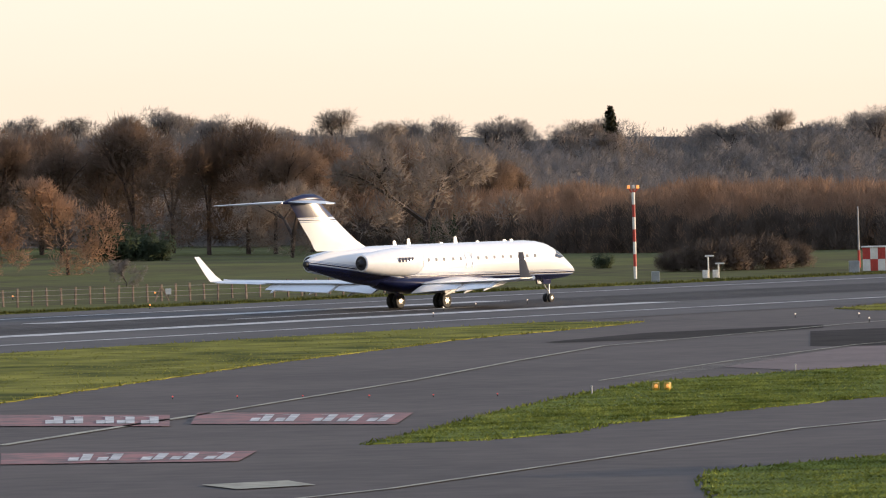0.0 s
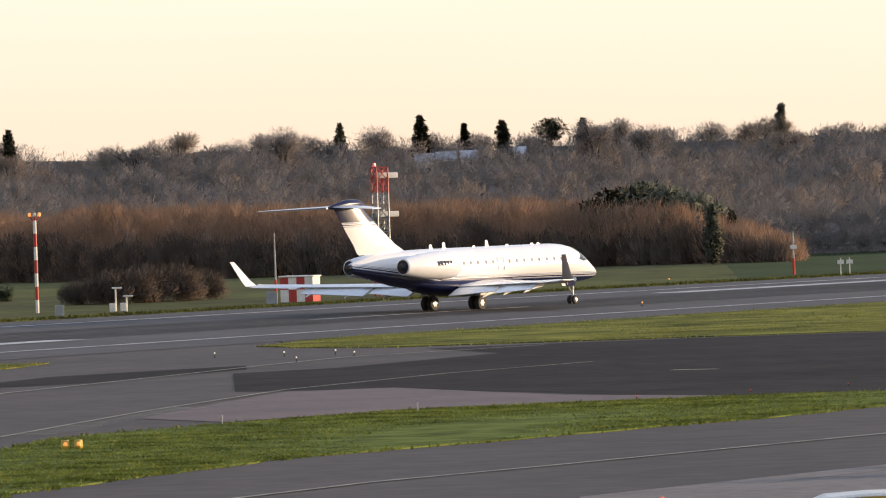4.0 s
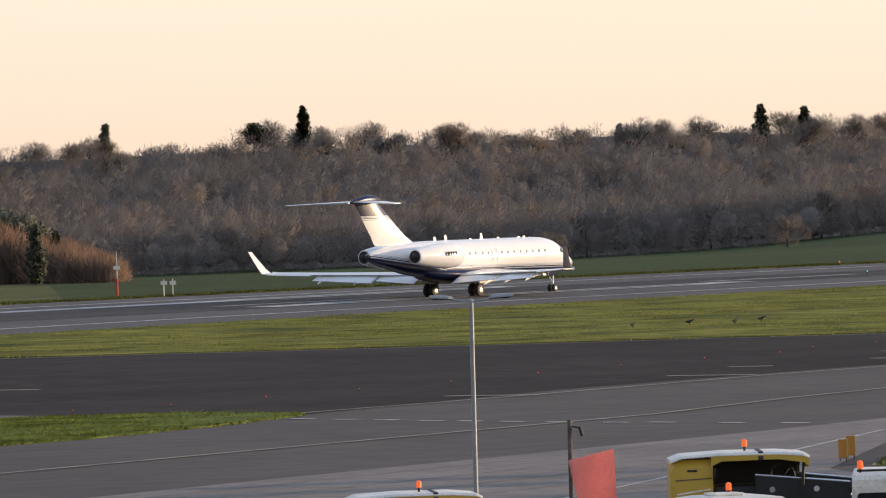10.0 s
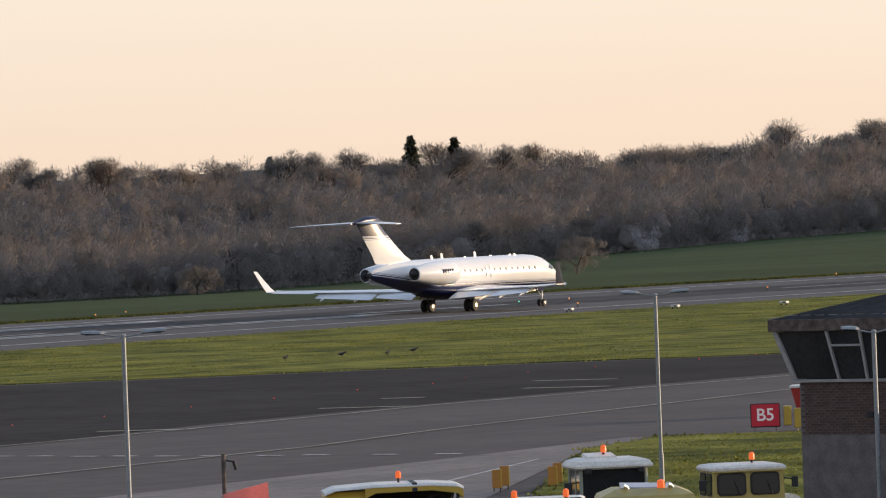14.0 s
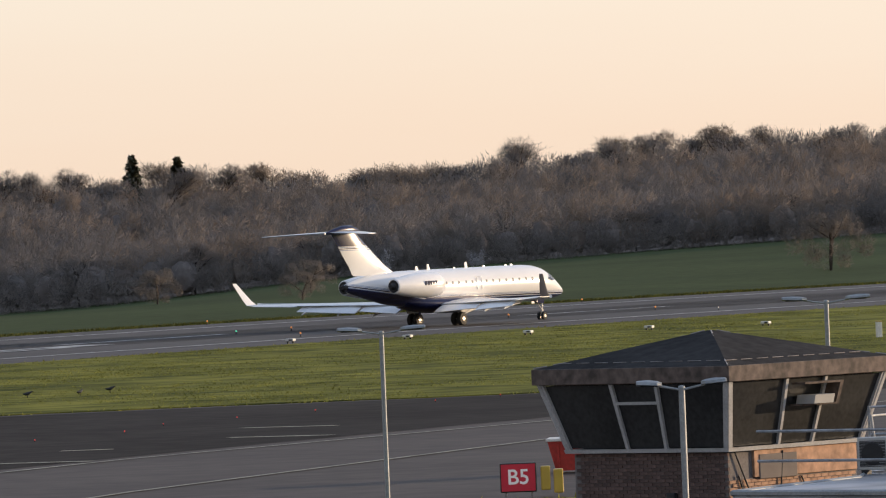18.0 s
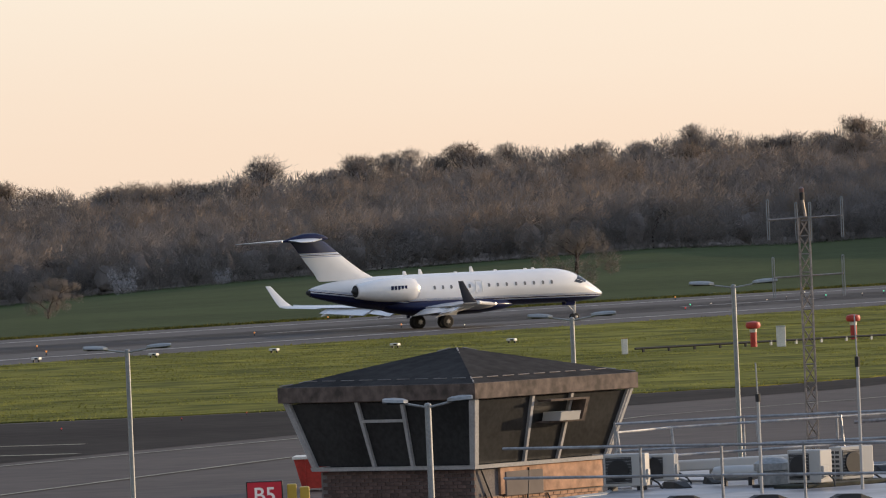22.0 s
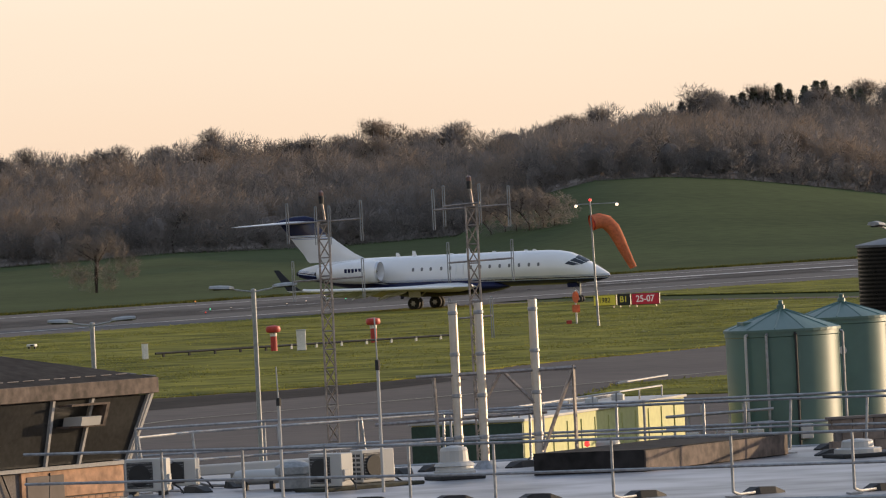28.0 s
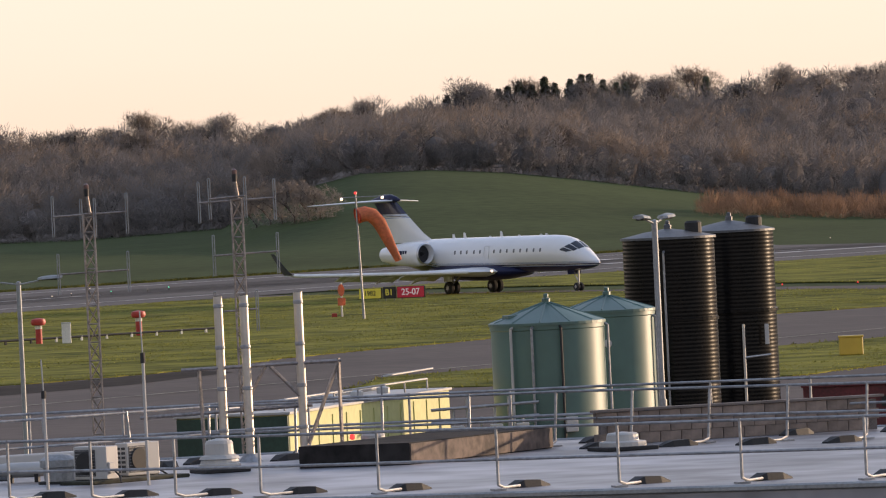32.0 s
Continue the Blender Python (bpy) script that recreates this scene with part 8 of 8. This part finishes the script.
def wheel_loader(x, y, turn):
    """Loader with a tall glazed cab, cream flared roof, mirrors and a yellow rear body."""
    ob = thing("wheel_loader", pose(x, y, 0, 0, 0, turn), "wheel loader with grey-green cab, cream roof and orange beacon", "vehicle")
    road_wheels(ob, 1.0, (-0.9, 2.0), 0.7, 0.45)
    part("chassis", B(1.7, 4.2, 0.6, pose(0, 0.6, 0.95), 0.08), M["olive_yellow"], ob)
    part("engine_cover", loft(bmesh.new(), [[(u * k, v, z) for u, z in ((-0.8, 1.2), (0.8, 1.2), (0.8, h - 0.2), (0.6, h), (-0.6, h), (-0.8, h - 0.2))] for v, k, h in ((0.85, 1.0, 2.3), (2.4, 1.0, 2.2), (2.75, 0.9, 1.9))]), M["olive_yellow"], ob)
    part("cab_base", B(1.6, 1.55, 1.2, pose(0, 0, 1.85), 0.04), M["cab_green"], ob)
    for u in (-0.77, 0.77):
        for v in (-0.74, 0.74):
            part("pillar", rod(bmesh.new(), (u, v, 2.4), (u * 0.97, v * 0.97, 3.34), 0.045, 8), M["cab_green"], ob)
        part("pillar", rod(bmesh.new(), (u, -0.1, 2.4), (u * 0.97, -0.1, 3.34), 0.03, 8), M["cab_green"], ob)
        for v, l in ((-0.42, 0.56), (0.32, 0.74)):
            part("side_window", B(0.02, l, 0.84, pose(u * 0.985, v, 2.87)), M["cab_glass"], ob, "dark side window")
    part("windscreen", B(1.44, 0.02, 0.86, pose(0, -0.735, 2.88)), M["cab_glass"], ob, "dark windscreen")
    part("rear_window", B(1.44, 0.02, 0.86, pose(0, 0.735, 2.88)), M["cab_glass"], ob, "dark rear window")
    part("wiper", rod(bmesh.new(), (0.1, -0.76, 2.5), (-0.25, -0.76, 3.0), 0.012, 6), M["dark"], ob)
    part("seat", loft(bmesh.new(), [[(u, v, z) for v, z in ((0.0, 2.3), (0.3, 2.3), (0.42, 3.1), (0.28, 3.1))] for u in (-0.25, 0.25)]), M["rubber"], ob)
    part("roof", loft(bmesh.new(), [[(u * k, v * q, z) for u, v in ((-0.86, -0.88), (0.86, -0.88), (0.86, 0.88), (-0.86, 0.88))] for k, q, z in ((0.98, 0.98, 3.30), (1.05, 1.05, 3.34), (1.05, 1.05, 3.38), (0.97, 0.97, 3.48), (0.74, 0.74, 3.54))]), M["cream"], ob, "cream flared cab roof")
    part("roof_hatch", loft(bmesh.new(), [[(u, v, z + 0.09 * (v + 0.3)) for u, v in ((-0.55 + k, -0.45 + k), (0.15 - k, -0.45 + k), (0.15 - k, 0.3 - k), (-0.55 + k, 0.3 - k))] for z, k in ((3.53, 0), (3.6, 0.02))]), M["cream"], ob, "raised roof hatch")
    for v, z in ((-0.95, 2.9), (-0.82, 2.62)):
        part("mirror_arm", rod(bmesh.new(), (-0.77, -0.72, z + 0.12), (-1.08, v, z + 0.1), 0.016, 6), M["dark"], ob)
        part("mirror", B(0.19, 0.05, 0.26, pose(-1.1, v, z), 0.025), M["dark"], ob)
    part("work_lamp", B(0.16, 0.1, 0.12, pose(-0.62, -0.9, 3.26), 0.02), M["dark"], ob)
    part("work_lamp", B(0.16, 0.1, 0.12, pose(0.62, -0.9, 3.26), 0.02), M["dark"], ob)
    for sx in (-1, 1):
        part("lift_arm", rod(bmesh.new(), (sx * 0.45, -0.8, 1.6), (sx * 0.45, -2.4, 0.7), 0.1, 6), M["olive_yellow"], ob)
    part("bucket", loft(bmesh.new(), [[(u, v, z) for v, z in ((-2.3, 1.1), (-2.35, 0.35), (-3.1, 0.2), (-3.1, 0.26), (-2.42, 0.42), (-2.36, 1.1))] for u in (-1.1, 1.1)]), M["dark"], ob)
    beacon(ob, -0.1, -0.1, 3.56)


def apron_truck(x, y, turn):
    """Faded yellow truck: square cab with two rounded front windows, pale roof, curved mudguard."""
    ob = thing("apron_truck", pose(x, y, 0, 0, 0, turn), "faded yellow airfield truck with square cab and beacon", "vehicle")
    road_wheels(ob, 0.95, (-0.6, 2.6), 0.6, 0.35)
    part("chassis", B(1.7, 5.0, 0.4, pose(0, 1.4, 0.95), 0.05), M["dark"], ob)
    part("cab", loft(bmesh.new(), [[(u * k, v * k, z) for u, v in ((-0.85, -0.8), (0.85, -0.8), (0.85, 0.8), (-0.85, 0.8))] for z, k in ((1.1, 1.0), (2.4, 1.0), (3.16, 0.965))]), M["olive_yellow"], ob, "faded yellow cab")
    part("roof", loft(bmesh.new(), [[(u * k, v * k, z) for u, v in ((-0.86, -0.82), (0.86, -0.82), (0.86, 0.82), (-0.86, 0.82))] for z, k in ((3.14, 1.0), (3.17, 1.03), (3.22, 1.03), (3.27, 0.95), (3.3, 0.7))]), M["cream"], ob, "pale cab roof with lip")
    for u in (-0.39, 0.39):
        gk = part("window_gasket", rounded_plate(0.68, 0.52, 0.03, 0.1, pose(u, -0.79, 2.84, -2.1)), M["rubber"], ob)
        part("window", rounded_plate(0.6, 0.44, 0.03, 0.08, pose(u, -0.80, 2.84, -2.1)), M["cab_glass"], gk, "dark front window")
    for sx in (-1, 1):
        for v, w in ((-0.42, 0.5), (0.3, 0.62)):
            gk = part("window_gasket", rounded_plate(w + 0.07, 0.52, 0.03, 0.09, pose(sx * 0.833, v, 2.84, 0, sx * -2.3, 0) @ pose(0, 0, 0, 0, 0, 90)), M["rubber"], ob)
            part("window", rounded_plate(w, 0.45, 0.03, 0.07, pose(sx * 0.843, v, 2.84, 0, sx * -2.3, 0) @ pose(0, 0, 0, 0, 0, 90)), M["cab_glass"], gk, "dark side window")
    part("drip_rail", B(1.72, 0.04, 0.03, pose(0, -0.83, 3.13), 0.01), M["olive_yellow"], ob)
    for u in (-0.2, 0.55):
        part("wiper", rod(bmesh.new(), (u, -0.85, 2.58), (u - 0.12, -0.83, 2.9), 0.012, 6), M["dark"], ob)
    part("bonnet", B(1.5, 0.9, 0.9, pose(0, -1.2, 1.7), 0.12), M["olive_yellow"], ob)
    part("mudguard", loft(bmesh.new(), [[(1.0 + 0.22 * k + 0.36 * math.cos(q), v, 2.15 + 0.42 * math.sin(q)) for q in [math.pi * j / 8 for j in range(9)]] for k, v in ((0, -0.75), (0.0, -0.2))]), M["cream"], ob, "pale curved mudguard")
    part("load_box", B(1.9, 2.8, 0.9, pose(0, 2.4, 1.6), 0.04), M["olive_yellow"], ob)
    for sx in (-1, 1):
        part("mirror", B(0.16, 0.05, 0.24, pose(sx * 1.08, -0.85, 2.85), 0.02), M["dark"], ob)
        part("mirror_arm", rod(bmesh.new(), (sx * 0.84, -0.8, 2.95), (sx * 1.08, -0.85, 2.9), 0.014, 6), M["dark"], ob)
    beacon(ob, 0.22, -0.2, 3.27)


def tank_truck(x, y, turn):
    """Yellow body with a sloped top, pale hatch plate, two bright exhaust elbows."""
    ob = thing("service_truck", pose(x, y, 0, 0, 0, turn), "cream-yellow service truck with pale hatch and chrome exhausts", "vehicle")
    road_wheels(ob, 0.95, (-0.9, 1.3), 0.5, 0.3)
    part("chassis", B(1.8, 3.6, 0.4, pose(0, 0.2, 0.8), 0.05), M["dark"], ob)
    part("body", loft(bmesh.new(), [[(u * k, 0.3 + v * k, z) for u, v in ((-1.05, -1.3), (1.05, -1.3), (1.05, 1.3), (-1.05, 1.3))] for z, k in ((0.9, 0.96), (2.0, 1.0), (2.98, 1.0), (3.06, 0.96), (3.2, 0.66))]), M["olive_yellow"], ob, "sloped cream-yellow body")
    part("hatch_plate", B(0.9, 0.9, 0.05, pose(-0.1, 0.1, 3.24, 4, 2, 0), 0.02), M["plate"], ob, "lilac-grey hatch plate")
    for u in (-0.42, 0.55):
        pipe = [(u, -0.5, 3.0), (u, -0.5, 3.2), (u - 0.03, -0.54, 3.26), (u - 0.1, -0.62, 3.28)]
        bm = bmesh.new()
        for a, b in zip(pipe, pipe[1:]):
            rod(bm, a, b, 0.055, 10)
        part("exhaust_elbow", bm, M["alu"], ob, "bright chrome exhaust elbow", smooth=True)
    part("beacon", turned(bmesh.new(), [(0.07, 0), (0.085, 0.03), (0.08, 0.2), (0.01, 0.23)], pose(0.32, -0.45, 3.16), 12), M["beacon"], ob, "orange warning beacon")


def apron_van(x, y, turn):
    """Low cream van roof with rounded edges, dark windows and two beacons."""
    ob = thing("apron_van", pose(x, y, 0, 0, 0, turn), "cream airport van with rounded roof and two beacons", "vehicle")
    road_wheels(ob, 0.8, (-1.2, 1.5), 0.38, 0.25)
    part("body", loft(bmesh.new(), [[(u * k, 0.2 + v, z) for u, v in ((-0.9, -1.9), (0.9, -1.9), (0.9, 1.9), (-0.9, 1.9))] for z, k in ((0.5, 0.97), (1.6, 1.0), (2.4, 0.98), (2.9, 0.95))]), M["cream"], ob, "cream van body")
    part("roof", loft(bmesh.new(), [[(u * k, 0.2 + v * k, z) for u, v in ((-0.86, -1.85), (0.86, -1.85), (0.86, 1.85), (-0.86, 1.85))] for z, k in ((2.9, 1.0), (3.02, 1.0), (3.12, 0.96), (3.16, 0.85))]), M["cream"], ob, "rounded cream roof")
    part("windscreen", rounded_plate(1.5, 0.7, 0.03, 0.08, pose(0, -1.705, 2.4)), M["cab_glass"], ob, "dark windscreen")
    for sx in (-1, 1):
        part("side_window", rounded_plate(1.1, 0.6, 0.03, 0.08, pose(sx * 0.875, -0.9, 2.4, 0, 0, 90)), M["cab_glass"], ob, "dark side window")
    part("roof_bar", B(1.5, 0.06, 0.05, pose(0, -1.2, 3.2), 0.01), M["dark"], ob)
    for u in (-0.68, 0.42):
        beacon(ob, u, -1.2, 3.14)


wheel_loader(31.58, 124.95, -4)
apron_truck(34.55, 124.2, -4)
tank_truck(29.85, 115.0, -12)
apron_van(26.95, 112.3, -14)
tractor(25.2, 119.6, 2.42, 10, M["yellow"], "yellow tow tractor with cream roof and beacon")
tractor(22.1, 121.6, 2.05, 100, M["cream"], "low cream tow tractor with beacon", 0.75)
# red flag on a rusty pole
ob = thing("flag_pole", pose(24.65, 134.93, 0, 0, 0, -8), "red flag on a rusty pole with small lamp", "flag")
part("pole", rod(bmesh.new(), (0, 0, 0), (0, 0, 3.7), 0.055, 10), M["fascia"], ob, smooth=True)
part("lamp_bracket", rod(rod(bmesh.new(), (0, 0, 3.55), (0.24, 0, 3.5), 0.02), (0.24, 0, 3.52), (0.3, 0, 3.3), 0.04), M["dark"], ob)
bm = bmesh.new()
n = 10
front = [[(-0.06 + 0.42 * j / n + (1.1 - 0.36 * j / n) * i / n, -0.08 + 0.06 * math.sin(4.0 * i / n + 2 * j / n), 2.72 + 0.26 * i / n - 1.9 * j / n) for i in range(n + 1)] for j in range(n + 1)]
loft(bm, [r + [(x, y + 0.012, z) for x, y, z in reversed(r)] for r in front], cap=False)
# cloth colour is brightened to salmon for the sunlight passing through it
part("flag_cloth", bm, material("backlit_red_flag_cloth", (0.95, 0.42, 0.36), 0.85, vary=0.05, scale=0.6, soft=0.5), ob, "red cloth paled to show the sun coming through", smooth=True)
# amber bollards and box by the grass
for x, y, h in ((46.6, 197.6, 0.6), (47.3, 199.4, 0.64), (48.6, 198.2, 0.6), (49.2, 199.9, 0.64)):
    ob = thing("marker_board", pose(x, y, 0, 0, 0, -14), "upright amber marker board at the edge of the grass", "sign", "amber boards")
    part("board", B(0.3, 0.09, h, pose(0, 0, 0.12 + h / 2), 0.015), M["amber_board"], ob)
    part("edge_strip", B(0.04, 0.1, h - 0.02, pose(0.14, -0.004, 0.12 + h / 2), 0.005), M["yellow"], ob)
    for dx in (-0.1, 0.1):
        part("leg", B(0.03, 0.03, 0.14, pose(dx, 0, 0.07)), M["dark"], ob)


JET = [
    (0, -1.6, 429.72, 43),
    (0.5, 4, 436.59, 43.2),
    (1, 9.68, 443.44, 43.4),
    (1.5, 15.36, 449.9, 43.6),
    (2, 21.07, 456.37, 43.8),
    (2.5, 26.75, 462.49, 43.97),
    (3, 32.28, 468.35, 44.15),
    (3.5, 37.66, 473.78, 44.33),
    (4, 42.81, 479.13, 44.5),
    (4.5, 47.99, 484.03, 44.6),
    (6.5, 67.59, 502.29, 45),
    (7, 72.2, 506.25, 45.1),
    (7.5, 76.8, 510.44, 45.18),
    (8, 81.23, 514.25, 45.27),
    (8.5, 85.52, 517.76, 45.35),
    (9, 89.72, 521.21, 45.43),
    (9.5, 93.76, 524.56, 45.52),
    (10, 97.88, 527.98, 45.6),
    (10.5, 101.81, 531.1, 45.8),
    (11, 105.9, 534.47, 46),
    (11.5, 109.97, 537.46, 46.2),
    (12, 114.11, 540.94, 46.4),
    (12.5, 118.14, 544.09, 46.6),
    (13, 122.06, 547.04, 46.8),
    (13.5, 125.91, 549.9, 47),
    (14, 129.71, 552.95, 47.2),
    (14.5, 133.28, 555.55, 47.53),
    (16.5, 146.25, 565.55, 48.87),
    (17, 149.19, 567.85, 49.2),
    (17.5, 152.19, 570.15, 50.65),
    (18, 155.15, 572.5, 52.1),
    (18.5, 157.96, 574.54, 54.4),
    (19, 161, 577.09, 56.7),
    (19.5, 164, 579.37, 59.1),
    (20, 167.08, 581.66, 61.5),
    (20.5, 170.26, 584.31, 64.4),
    (21, 173.44, 586.75, 67.3),
    (21.5, 176.68, 589.3, 71.1),
    (22, 180.07, 592.05, 74.9),
    (22.5, 183.67, 595.03, 80.35),
    (23, 187.2, 596.8, 85.8),
    (24, 194.6, 600.2, 97),
    (25, 201.6, 602.8, 108),
    (26, 208.2, 602.1, 118),
    (27.3, 215, 595.5, 129),
    (29, 221.6, 582.5, 143.5),
    (30, 224.4, 574.3, 151.6),
    (31, 227.1, 566.6, 159.5),
    (32, 229.3, 560.3, 166),
]



def way_gone(t):
    """How far the jet has rolled by t seconds."""
    ts = [r[0] for r in JET]
    steps = [0.0] + [math.hypot(b[1] - a[1], b[2] - a[2]) for a, b in zip(JET, JET[1:])]
    return float(np.interp(t, ts, np.cumsum(steps)))


def motions():
    """The jet rolls along the runway and turns off it; its wheels turn with the way it goes."""
    walk(JETPLANE, [(t, pose(x, y, 0, 0, 0, 90 - h)) for t, x, y, h in JET])
    for wheel_part, at, r in WHEELS:
        rows, t, last = [], 0.0, 0.0
        while t < 32.0:
            rows.append((t, pose(*at, 0, math.degrees(way_gone(t) / r) % 360.0, 0)))
            speed = max(0.5, (way_gone(min(32.0, t + 0.5)) - way_gone(max(0.0, t - 0.5))) / 1.0)
            t += min(0.5, 1.25 * r / speed)
        rows.append((32.0, pose(*at, 0, math.degrees(way_gone(32.0) / r) % 360.0, 0)))
        walk(wheel_part, rows)


motions()
